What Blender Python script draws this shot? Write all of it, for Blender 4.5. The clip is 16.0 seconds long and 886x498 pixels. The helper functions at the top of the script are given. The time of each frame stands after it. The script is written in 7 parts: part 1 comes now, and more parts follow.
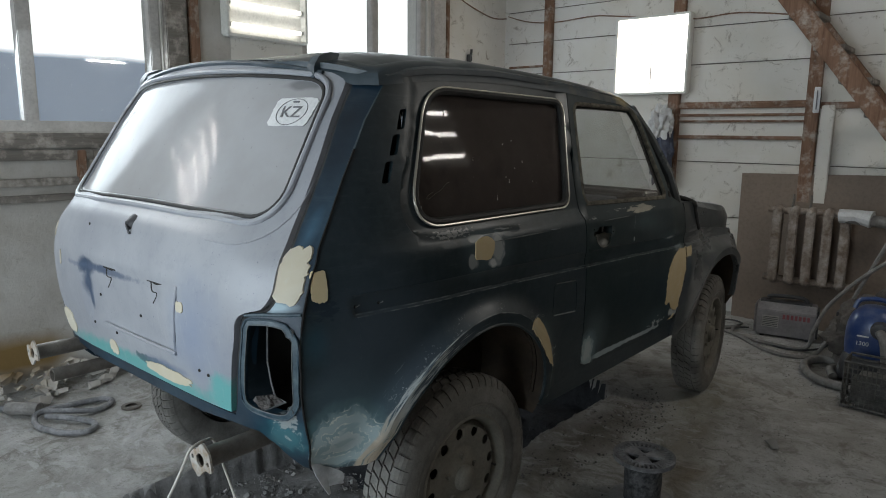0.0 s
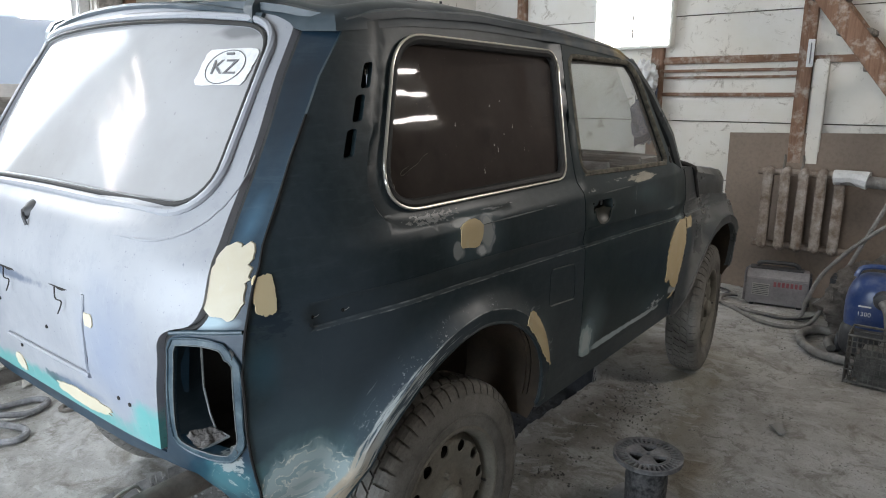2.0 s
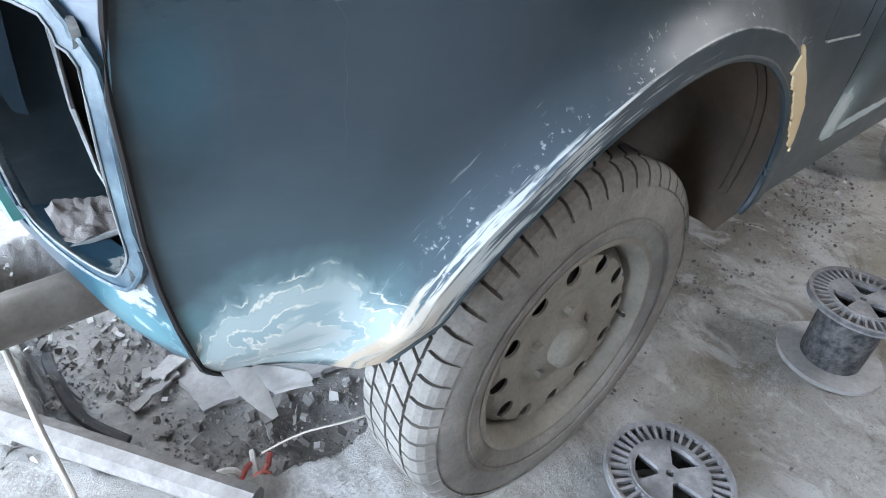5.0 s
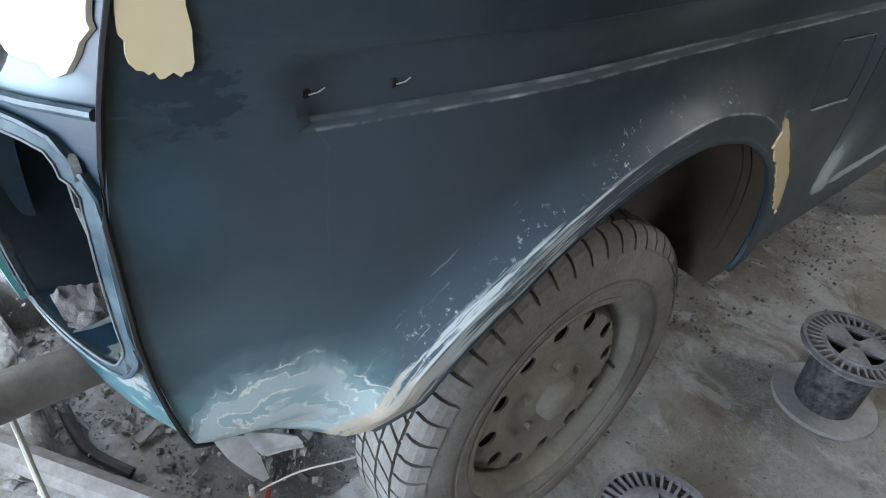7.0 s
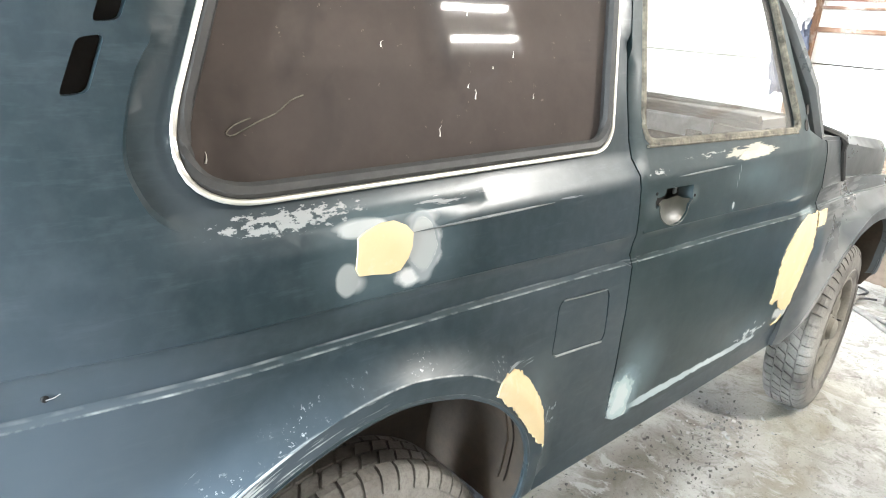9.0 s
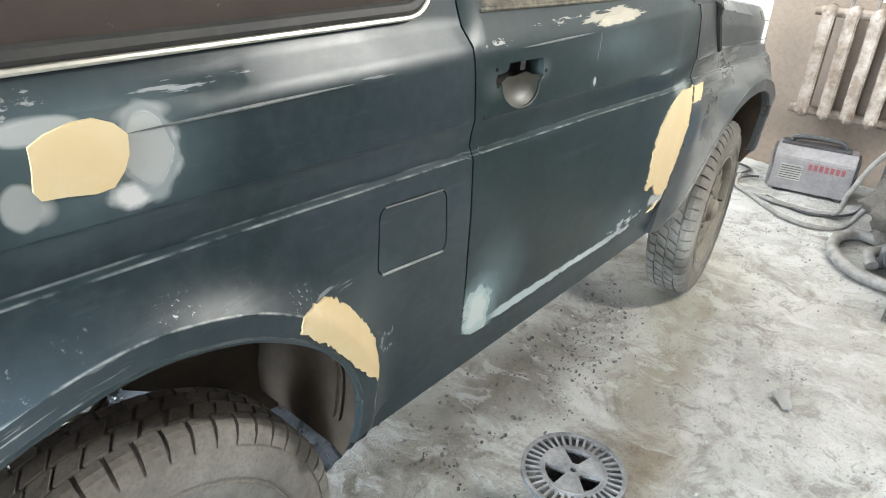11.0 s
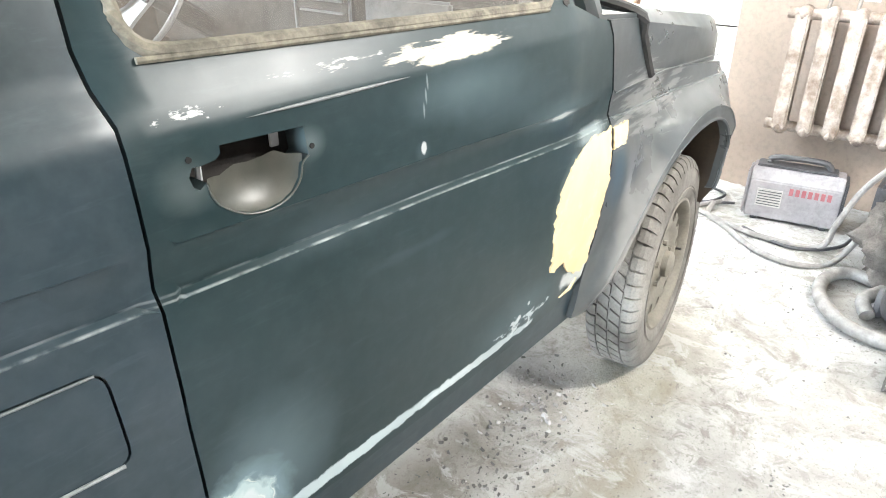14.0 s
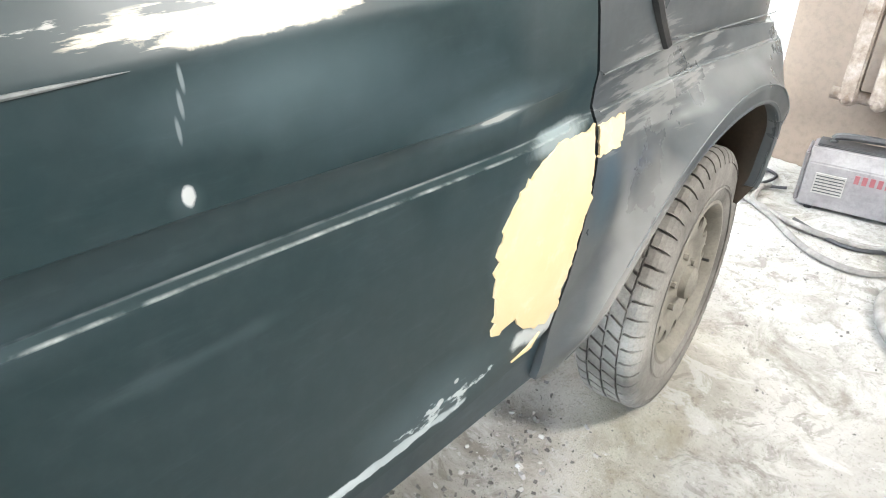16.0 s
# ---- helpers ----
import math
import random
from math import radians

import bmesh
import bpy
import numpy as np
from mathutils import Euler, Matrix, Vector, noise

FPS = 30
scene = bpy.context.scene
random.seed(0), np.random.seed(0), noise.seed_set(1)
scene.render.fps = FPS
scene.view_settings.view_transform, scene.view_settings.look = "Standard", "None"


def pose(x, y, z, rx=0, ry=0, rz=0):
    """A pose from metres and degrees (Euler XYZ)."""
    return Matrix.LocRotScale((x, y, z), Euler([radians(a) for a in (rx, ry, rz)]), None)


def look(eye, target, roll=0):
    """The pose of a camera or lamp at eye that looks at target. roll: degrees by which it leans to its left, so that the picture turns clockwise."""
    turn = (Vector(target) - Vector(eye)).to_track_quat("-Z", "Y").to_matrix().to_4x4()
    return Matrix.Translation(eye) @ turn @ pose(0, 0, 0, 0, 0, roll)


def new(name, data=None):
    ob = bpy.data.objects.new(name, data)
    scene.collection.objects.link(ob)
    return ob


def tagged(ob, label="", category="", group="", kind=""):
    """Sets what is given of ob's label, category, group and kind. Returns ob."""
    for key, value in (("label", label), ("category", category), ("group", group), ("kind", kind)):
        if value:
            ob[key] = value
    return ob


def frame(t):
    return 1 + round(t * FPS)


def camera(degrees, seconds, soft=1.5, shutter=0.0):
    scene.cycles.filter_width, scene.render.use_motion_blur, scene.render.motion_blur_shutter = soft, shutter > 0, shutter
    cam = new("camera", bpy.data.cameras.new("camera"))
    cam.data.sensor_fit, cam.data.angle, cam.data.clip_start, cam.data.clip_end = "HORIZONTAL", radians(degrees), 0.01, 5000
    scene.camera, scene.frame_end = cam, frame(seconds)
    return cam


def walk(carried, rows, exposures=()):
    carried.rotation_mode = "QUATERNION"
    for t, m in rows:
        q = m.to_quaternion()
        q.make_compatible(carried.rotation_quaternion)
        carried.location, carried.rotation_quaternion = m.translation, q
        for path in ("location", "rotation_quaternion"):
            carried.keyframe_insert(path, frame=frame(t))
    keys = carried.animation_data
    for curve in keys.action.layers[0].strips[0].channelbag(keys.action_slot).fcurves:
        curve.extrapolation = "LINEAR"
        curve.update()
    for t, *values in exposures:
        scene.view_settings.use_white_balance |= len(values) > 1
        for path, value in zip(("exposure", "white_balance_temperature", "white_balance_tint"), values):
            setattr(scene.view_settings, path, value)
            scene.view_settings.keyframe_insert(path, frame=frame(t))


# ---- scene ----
import functools

cam = camera(66.7, 16.0, 1.0)
EXPOSURES = [(0, -1.63, 6580, 10), (1, -0.73, 6550, 11), (2, -0.68, 6600, 13), (3, -0.46, 6450, 15), (3.5, -0.13, 6350, 15), (4, 0.32, 6120, 15), (4.5, 0.94, 6050, 15), (7, 0.07, 6150, 13), (7.5, 0.94, 6250, 12), (8, 2.02, 6420, 12), (8.5, 2.64, 6500, 11), (9, 2.15, 6450, 10), (11.5, 1.64, 6400, 9), (12, 1.49, 6400, 9), (12.5, 0.79, 6450, 11), (13, 1.05, 6400, 11), (13.5, 1.82, 6400, 11), (14, 2.37, 6400, 11), (14.5, 2.19, 6400, 11), (15.5, 1.89, 6400, 11), (16, 2.15, 6400, 11)]
PATH = [
    (0, (-1.62, -1.989, 1.476), (-0.13, -0.699, 1.133), 0.6),
    (0.5, (-1.594, -1.989, 1.465), (-0.131, -0.713, 0.982), 0.4),
    (1, (-1.547, -1.977, 1.454), (-0.081, -0.742, 0.884), 0.4),
    (1.5, (-1.459, -1.872, 1.449), (0.008, -0.647, 0.86), 0.5),
    (2, (-1.355, -1.73, 1.473), (0.176, -0.525, 1.019), 0.0),
    (2.5, (-1.288, -1.652, 1.449), (0.15, -0.418, 0.811), -0.5),
    (3, (-1.143, -1.591, 1.407), (0.185, -0.32, 0.62), 1.0),
    (3.5, (-1.003, -1.517, 1.361), (0.233, -0.231, 0.457), 1.7),
    (4, (-0.884, -1.332, 1.268), (0.334, -0.159, 0.199), 4.6),
    (4.5, (-0.799, -1.182, 1.174), (0.347, -0.001, 0.038), 5.0),
    (4.7, (-0.787, -1.158, 1.154), (0.36, -0.001, -0.006), 5.6),
    (6.8, (-0.769, -1.135, 1.21), (0.294, 0.022, -0.027), 7.5),
    (7, (-0.751, -1.15, 1.244), (0.366, 0.024, 0.072), 6.2),
    (7.5, (-0.692, -1.198, 1.297), (0.487, -0.016, 0.196), 3.3),
    (8, (-0.632, -1.292, 1.35), (0.501, 0.052, 0.397), 1.3),
    (8.5, (-0.595, -1.396, 1.414), (0.493, 0.071, 0.599), 2.4),
    (9, (-0.547, -1.466, 1.445), (0.72, -0.073, 0.77), 3.6),
    (9.2, (-0.541, -1.484, 1.454), (0.807, -0.13, 0.86), 3.3),
    (11.3, (-0.196, -1.404, 1.349), (1.158, -0.284, 0.394), 2.3),
    (11.5, (-0.146, -1.362, 1.336), (1.182, -0.228, 0.361), 1.5),
    (12, (-0.074, -1.3, 1.285), (1.127, -0.192, 0.131), 0.9),
    (12.5, (0.006, -1.248, 1.231), (1.179, -0.12, 0.069), 0.6),
    (13, (0.078, -1.245, 1.235), (1.293, -0.108, 0.125), 1.6),
    (13.5, (0.207, -1.293, 1.257), (1.51, -0.197, 0.207), 1.3),
    (14, (0.328, -1.356, 1.332), (1.712, -0.222, 0.438), 0.1),
    (14.5, (0.408, -1.37, 1.391), (1.902, -0.253, 0.669), 0.6),
    (15, (0.521, -1.319, 1.385), (1.95, -0.152, 0.612), 0.6),
    (15.5, (0.62, -1.294, 1.354), (1.99, -0.149, 0.455), 0.6),
    (16, (0.791, -1.235, 1.275), (2.034, -0.052, 0.247), 0.2),
]
walk(cam, [(t, look(eye, target, roll)) for t, eye, target, roll in PATH], EXPOSURES)

# ---- world, lights and exposure ----
world = bpy.data.worlds.new("daylight")
scene.world = world
world.use_nodes = True
wn = world.node_tree.nodes
sky = wn.new("ShaderNodeTexSky")
sky.sky_type = "NISHITA"
sky.sun_disc = False
sky.sun_elevation, sky.sun_rotation = radians(32), radians(40)
world.node_tree.links.new(sky.outputs[0], wn["Background"].inputs[0])
wn["Background"].inputs[1].default_value = 0.08

# room: car drives along +x, its right side faces -y
XB, XF, YR, YL, ZC = -3.4, 4.15, -2.6, 2.2, 2.95


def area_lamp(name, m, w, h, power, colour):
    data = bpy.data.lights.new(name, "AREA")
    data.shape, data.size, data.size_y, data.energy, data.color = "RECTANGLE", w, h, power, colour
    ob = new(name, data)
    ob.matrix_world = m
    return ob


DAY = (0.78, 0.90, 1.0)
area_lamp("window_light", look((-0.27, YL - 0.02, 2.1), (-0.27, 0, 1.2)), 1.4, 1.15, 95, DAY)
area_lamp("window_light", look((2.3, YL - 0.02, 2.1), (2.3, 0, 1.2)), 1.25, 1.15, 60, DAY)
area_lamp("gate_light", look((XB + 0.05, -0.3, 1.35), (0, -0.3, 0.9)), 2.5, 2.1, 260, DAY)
# the fluorescent tubes of two wall fixtures
TUBE = (1.0, 0.97, 0.91)
for k in range(3):
    z = 2.50 - 0.28 + 0.56 * (k + 0.5) / 3
    area_lamp("tube_light", look((2.26, YR + 0.075, z), (2.2, 0, z - 1.2)), 0.49, 0.03, 10, TUBE)
for k in range(4):
    z = 2.55 - 0.30 + 0.60 * (k + 0.5) / 4
    area_lamp("tube_light", look((-1.5, YL - 0.075, z), (-1.2, 0, z - 1.0)), 0.52, 0.03, 7, TUBE)


# ---- materials ----
def mat(name, rough=0.7, metal=0.0):
    m = bpy.data.materials.new(name)
    m.use_nodes = True
    b = m.node_tree.nodes["Principled BSDF"]
    b.inputs["Roughness"].default_value, b.inputs["Metallic"].default_value = rough, metal
    return m


def node(m, kind, **sets):
    n = m.node_tree.nodes.new(kind)
    for k, v in sets.items():
        n.inputs[k].default_value = v
    return n


def link(m, a, b):
    m.node_tree.links.new(a, b)


def coords(m):
    return node(m, "ShaderNodeTexCoord").outputs["Object"]


def noise_tex(m, scale, detail=6.0, rough=0.6, co=None, distort=0.0):
    n = node(m, "ShaderNodeTexNoise", Scale=scale, Detail=detail, Roughness=rough, Distortion=distort)
    link(m, co if co is not None else coords(m), n.inputs["Vector"])
    return n.outputs["Fac"]


def remap(m, fac, lo, hi, a=0.0, b=1.0):
    n = node(m, "ShaderNodeMapRange")
    n.inputs[1].default_value, n.inputs[2].default_value, n.inputs[3].default_value, n.inputs[4].default_value = lo, hi, a, b
    link(m, fac, n.inputs[0])
    return n.outputs[0]


def mix(m, fac, a, b):
    n = m.node_tree.nodes.new("ShaderNodeMix")
    n.data_type = "RGBA"
    for s, v in ((n.inputs["A"], a), (n.inputs["B"], b)):
        if isinstance(v, tuple):
            s.default_value = (*v, 1)
        else:
            link(m, v, s)
    if isinstance(fac, float):
        n.inputs["Factor"].default_value = fac
    else:
        link(m, fac, n.inputs["Factor"])
    return n.outputs["Result"]


def calc(m, op, a, b=0.0):
    n = m.node_tree.nodes.new("ShaderNodeMath")
    n.operation = op
    for s, v in ((n.inputs[0], a), (n.inputs[1], b)):
        if isinstance(v, (int, float)):
            s.default_value = v
        else:
            link(m, v, s)
    return n.outputs[0]


def bump(m, fac, strength=0.3, dist=0.004):
    n = node(m, "ShaderNodeBump", Strength=strength, Distance=dist)
    link(m, fac, n.inputs["Height"])
    link(m, n.outputs[0], m.node_tree.nodes["Principled BSDF"].inputs["Normal"])


def base(m, colour):
    s = m.node_tree.nodes["Principled BSDF"].inputs["Base Color"]
    if isinstance(colour, tuple):
        s.default_value = (*colour, 1)
    else:
        link(m, colour, s)


def rough_of(m, fac):
    link(m, fac, m.node_tree.nodes["Principled BSDF"].inputs["Roughness"])


def spot(m, co, centre, radii, edge=0.5, wob=0.35, scale=22.0):
    """1 inside an uneven oval blot round centre, 0 outside."""
    sub = m.node_tree.nodes.new("ShaderNodeVectorMath")
    sub.operation = "SUBTRACT"
    link(m, co, sub.inputs[0])
    sub.inputs[1].default_value = centre
    div = m.node_tree.nodes.new("ShaderNodeVectorMath")
    div.operation = "DIVIDE"
    link(m, sub.outputs[0], div.inputs[0])
    div.inputs[1].default_value = radii
    ln = m.node_tree.nodes.new("ShaderNodeVectorMath")
    ln.operation = "LENGTH"
    link(m, div.outputs[0], ln.inputs[0])
    n = calc(m, "MULTIPLY_ADD", noise_tex(m, scale, 9.0, 0.68, co) if edge < 0.55 else noise_tex(m, scale * 0.5, 2.0, 0.4, co), wob * 2)
    m.node_tree.nodes[-1].inputs[2].default_value = -wob
    return remap(m, calc(m, "ADD", ln.outputs["Value"], n), 1.0, 1.0 - edge)


def rough_plain(name, a, b, scale=8.0, rough=0.8, metal=0.0, bmp=0.3, fine=60.0, dist=0.004):
    m = mat(name, rough, metal)
    co = coords(m)
    c = mix(m, remap(m, noise_tex(m, scale, 7, 0.65, co), 0.35, 0.68), a, b)
    base(m, mix(m, remap(m, noise_tex(m, fine, 4, 0.7, co), 0.45, 0.75, 0.0, 0.45), c, tuple(v * 0.6 for v in a)))
    bump(m, noise_tex(m, fine, 5, 0.7, co), bmp, dist)
    return m


# sanded dark blue-green car paint
def attr(m, name):
    n = m.node_tree.nodes.new("ShaderNodeAttribute")
    n.attribute_name = name
    return n.outputs["Fac"]


def flat_vec(m, a, b):
    n = m.node_tree.nodes.new("ShaderNodeCombineXYZ")
    link(m, a, n.inputs[0])
    link(m, b, n.inputs[1])
    return n.outputs[0]


def times(m, *fs):
    f = fs[0]
    for g in fs[1:]:
        f = calc(m, "MULTIPLY", f, g)
    return f


def scaled(m, co, s):
    mp = node(m, "ShaderNodeMapping")
    mp.inputs["Scale"].default_value = s
    link(m, co, mp.inputs[0])
    return mp.outputs[0]


def away(m, co, centre, radii):
    """How far from centre, in radii."""
    sub = m.node_tree.nodes.new("ShaderNodeVectorMath")
    sub.operation = "SUBTRACT"
    link(m, co, sub.inputs[0])
    sub.inputs[1].default_value = centre
    div = m.node_tree.nodes.new("ShaderNodeVectorMath")
    div.operation = "DIVIDE"
    link(m, sub.outputs[0], div.inputs[0])
    div.inputs[1].default_value = radii
    ln = m.node_tree.nodes.new("ShaderNodeVectorMath")
    ln.operation = "LENGTH"
    link(m, div.outputs[0], ln.inputs[0])
    return ln.outputs["Value"]


def scuffed(m, co, c, centre, radii, colour, stretch, cut, amount):
    """Dry streaks within an oval; stretch: the grain's scale along each axis, cut: how much stays bare."""
    d = remap(m, away(m, co, centre, radii), 1.0, 0.2)
    n = noise_tex(m, 1.0, 6.0, 0.62, scaled(m, co, stretch))
    f = remap(m, calc(m, "ADD", n, calc(m, "MULTIPLY", d, 0.22)), cut, cut + 0.05)
    return mix(m, times(m, f, remap(m, d, 0.0, 0.15), amount), c, colour)


def feathered(m, co, c, centre, radii, layers, scale=19.0, wob=1.15):
    """Paint sanded through layer by layer, each rim drawn thin and pale."""
    d = remap(m, away(m, co, centre, radii), 1.0, 0.0)
    n = noise_tex(m, scale, 4.0, 0.5, co, 1.2)
    lv = calc(m, "ADD", d, calc(m, "MULTIPLY", calc(m, "SUBTRACT", n, 0.5), wob))
    on = remap(m, d, 0.0, 0.12)
    for cut, soft, colour, rim in layers:
        c = mix(m, times(m, remap(m, lv, cut, cut + soft), on), c, colour)
        if rim > 0:
            line = remap(m, calc(m, "ABSOLUTE", calc(m, "SUBTRACT", lv, cut + soft * 0.5)), 0.016, 0.004)
            line = times(m, line, on, remap(m, noise_tex(m, 30, 3, 0.6, co), 0.42, 0.58), rim)
            c = mix(m, line, c, (0.62, 0.64, 0.58))
    return c


def paint(name, dark, worn, spots=(), scuffs=(), feathers=(), lines=False, gloss=(0.31, 0.43), film=1.0):
    m = mat(name, 0.42)
    m.node_tree.nodes["Principled BSDF"].inputs["Specular IOR Level"].default_value = 0.30 + 0.12 * film
    co = coords(m)
    c = mix(m, remap(m, noise_tex(m, 2.6, 5, 0.55, co, 0.4), 0.36, 0.66), dark, worn)
    sand = noise_tex(m, 1.0, 5, 0.7, scaled(m, co, (9, 9, 60)))
    c = mix(m, remap(m, sand, 0.55, 0.80, 0.0, 0.20 * film), c, (0.13, 0.155, 0.17))
    c = mix(m, remap(m, noise_tex(m, 40, 3, 0.6, co), 0.40, 0.90, 0.0, 0.16 * film), c, (0.12, 0.14, 0.15))
    for centre, radii, colour, edge, wob, amount in spots:
        f = calc(m, "MULTIPLY", spot(m, co, centre, radii, edge, wob), amount)
        c = mix(m, f, c, colour)
    for centre, radii, layers in feathers:
        c = feathered(m, co, c, centre, radii, layers, 13.0, 0.72)
    for row in scuffs:
        c = scuffed(m, co, c, *row)
    if lines:
        lip, run, cre = attr(m, "lip"), attr(m, "run"), attr(m, "crease")
        grain = noise_tex(m, 1.0, 6, 0.65, scaled(m, flat_vec(m, run, lip), (11, 150, 1)))
        fine = noise_tex(m, 130, 3, 0.7, co)
        # bare band between ridge and lip, most of it low at the rear
        low = remap(m, run, 0.46, 0.12)
        f = times(m, remap(m, calc(m, "ADD", grain, calc(m, "MULTIPLY", low, 0.16)), 0.57, 0.63), remap(m, calc(m, "SUBTRACT", lip, calc(m, "MULTIPLY", low, 0.016)), 0.037, 0.033), remap(m, run, 0.58, 0.36))
        c = mix(m, times(m, f, 0.9), c, mix(m, remap(m, run, 0.16, 0.06), (0.50, 0.55, 0.55), (0.52, 0.43, 0.32)))
        # streaks and nicks on the swell above the ridge
        f = times(m, remap(m, calc(m, "ADD", grain, calc(m, "MULTIPLY", low, 0.10)), 0.69, 0.73), remap(m, lip, 0.105, 0.085), remap(m, lip, 0.036, 0.045), remap(m, run, 0.92, 0.70))
        c = mix(m, times(m, f, 0.75), c, (0.46, 0.50, 0.52))
        f = times(m, remap(m, fine, 0.60, 0.66), remap(m, lip, 0.080, 0.060), remap(m, lip, 0.037, 0.042), remap(m, noise_tex(m, 14, 3, 0.5, co), 0.48, 0.58), remap(m, run, 0.90, 0.75))
        c = mix(m, times(m, f, 0.7), c, (0.50, 0.53, 0.55))
        # worn rims with the edges' bright highlight lines painted in: ridge, lip, crease
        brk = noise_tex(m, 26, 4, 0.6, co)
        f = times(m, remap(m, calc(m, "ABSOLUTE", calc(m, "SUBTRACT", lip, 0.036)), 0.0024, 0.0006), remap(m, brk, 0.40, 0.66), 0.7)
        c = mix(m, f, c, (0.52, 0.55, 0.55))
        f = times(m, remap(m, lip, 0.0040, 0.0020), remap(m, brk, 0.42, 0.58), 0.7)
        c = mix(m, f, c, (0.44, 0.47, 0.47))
        f = times(m, remap(m, calc(m, "ABSOLUTE", cre), 0.0017, 0.0006), remap(m, brk, 0.40, 0.72), 0.65)
        c = mix(m, f, c, (0.46, 0.49, 0.48))
        f = times(m, remap(m, calc(m, "ABSOLUTE", calc(m, "SUBTRACT", cre, 0.006)), 0.0018, 0.0006), remap(m, noise_tex(m, 9, 4, 0.6, co), 0.42, 0.60), 0.6)
        c = mix(m, f, c, (0.30, 0.32, 0.33))
    base(m, c)
    rough_of(m, remap(m, noise_tex(m, 6, 6, 0.6, co), 0.3, 0.75, *gloss))
    bump(m, noise_tex(m, 24, 3, 0.5, co), 0.04, 0.001)
    return m


DARK, WORN = (0.008, 0.021, 0.026), (0.024, 0.038, 0.048)
BARE = (0.42, 0.44, 0.44)
HALO = (0.085, 0.125, 0.140)
SIDE_SPOTS = [
    # broad bluish daylight sheen of the rear quarter, painted into the colour
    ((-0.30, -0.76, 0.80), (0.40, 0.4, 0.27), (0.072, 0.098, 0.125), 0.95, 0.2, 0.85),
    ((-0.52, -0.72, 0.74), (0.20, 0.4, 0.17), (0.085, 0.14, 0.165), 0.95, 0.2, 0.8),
    ((-0.46, -0.71, 0.600), (0.10, 0.4, 0.016), (0.36, 0.29, 0.20), 0.3, 0.7, 0.6),
    ((-0.615, -0.70, 0.955), (0.036, 0.4, 0.085), (0.014, 0.070, 0.095), 0.95, 0.8, 0.45),
    ((-0.63, -0.70, 0.69), (0.05, 0.4, 0.07), (0.10, 0.30, 0.33), 0.5, 0.5, 0.5),
    ((-0.01, -0.77, 1.125), (0.16, 0.4, 0.10), HALO, 0.95, 0.2, 0.9),
    ((0.022, -0.77, 1.122), (0.060, 0.4, 0.066), (0.14, 0.17, 0.18), 0.9, 0.4, 0.7),
    ((0.058, -0.77, 1.130), (0.023, 0.4, 0.022), (0.54, 0.55, 0.55), 0.5, 0.6, 0.95),
    ((0.050, -0.77, 1.105), (0.030, 0.4, 0.024), (0.54, 0.55, 0.55), 0.5, 0.6, 0.95),
    ((0.018, -0.77, 1.082), (0.032, 0.4, 0.016), (0.54, 0.55, 0.55), 0.5, 0.6, 0.95),
    ((-0.074, -0.77, 1.093), (0.020, 0.4, 0.017), (0.34, 0.35, 0.35), 0.75, 0.6, 0.9),
    ((-0.062, -0.77, 1.168), (0.046, 0.4, 0.009), (0.40, 0.41, 0.41), 0.6, 0.6, 0.9),
    ((0.044, -0.77, 1.163), (0.033, 0.4, 0.011), (0.40, 0.41, 0.41), 0.7, 0.6, 0.9),
    ((0.34, -0.77, 0.80), (0.10, 0.4, 0.09), (0.060, 0.082, 0.090), 0.9, 0.5, 0.7),
    ((-0.27, -0.77, 1.26), (0.06, 0.4, 0.14), (0.05, 0.062, 0.072), 0.9, 0.3, 0.6),
    # upper part of the same painted sheen
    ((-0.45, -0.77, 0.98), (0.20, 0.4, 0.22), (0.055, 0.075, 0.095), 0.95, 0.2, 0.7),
    ]
SIDE_FEATHERS = [
    ((0.042, -0.77, 1.120), (0.040, 0.4, 0.062), ((0.22, 0.12, (0.22, 0.25, 0.26), 0.0), (0.40, 0.10, (0.33, 0.35, 0.35), 0.4))),
    ((-0.055, -0.77, 1.163), (0.060, 0.4, 0.018), ((0.30, 0.15, (0.29, 0.31, 0.31), 0.0),)),
    ((-0.088, -0.77, 1.100), (0.026, 0.4, 0.034), ((0.30, 0.15, (0.26, 0.28, 0.28), 0.0),)),
    ((-0.540, -0.70, 0.672), (0.150, 0.4, 0.140), (
        (0.02, 0.34, (0.10, 0.17, 0.19), 0.0), (0.26, 0.12, (0.22, 0.31, 0.33), 0.9), (0.40, 0.06, (0.36, 0.45, 0.46), 1.0), (0.54, 0.05, (0.28, 0.38, 0.40), 1.0), (0.66, 0.05, (0.42, 0.49, 0.49), 1.0), (0.80, 0.05, (0.33, 0.42, 0.43), 1.0), (0.93, 0.06, (0.40, 0.37, 0.33), 0.8))),
]
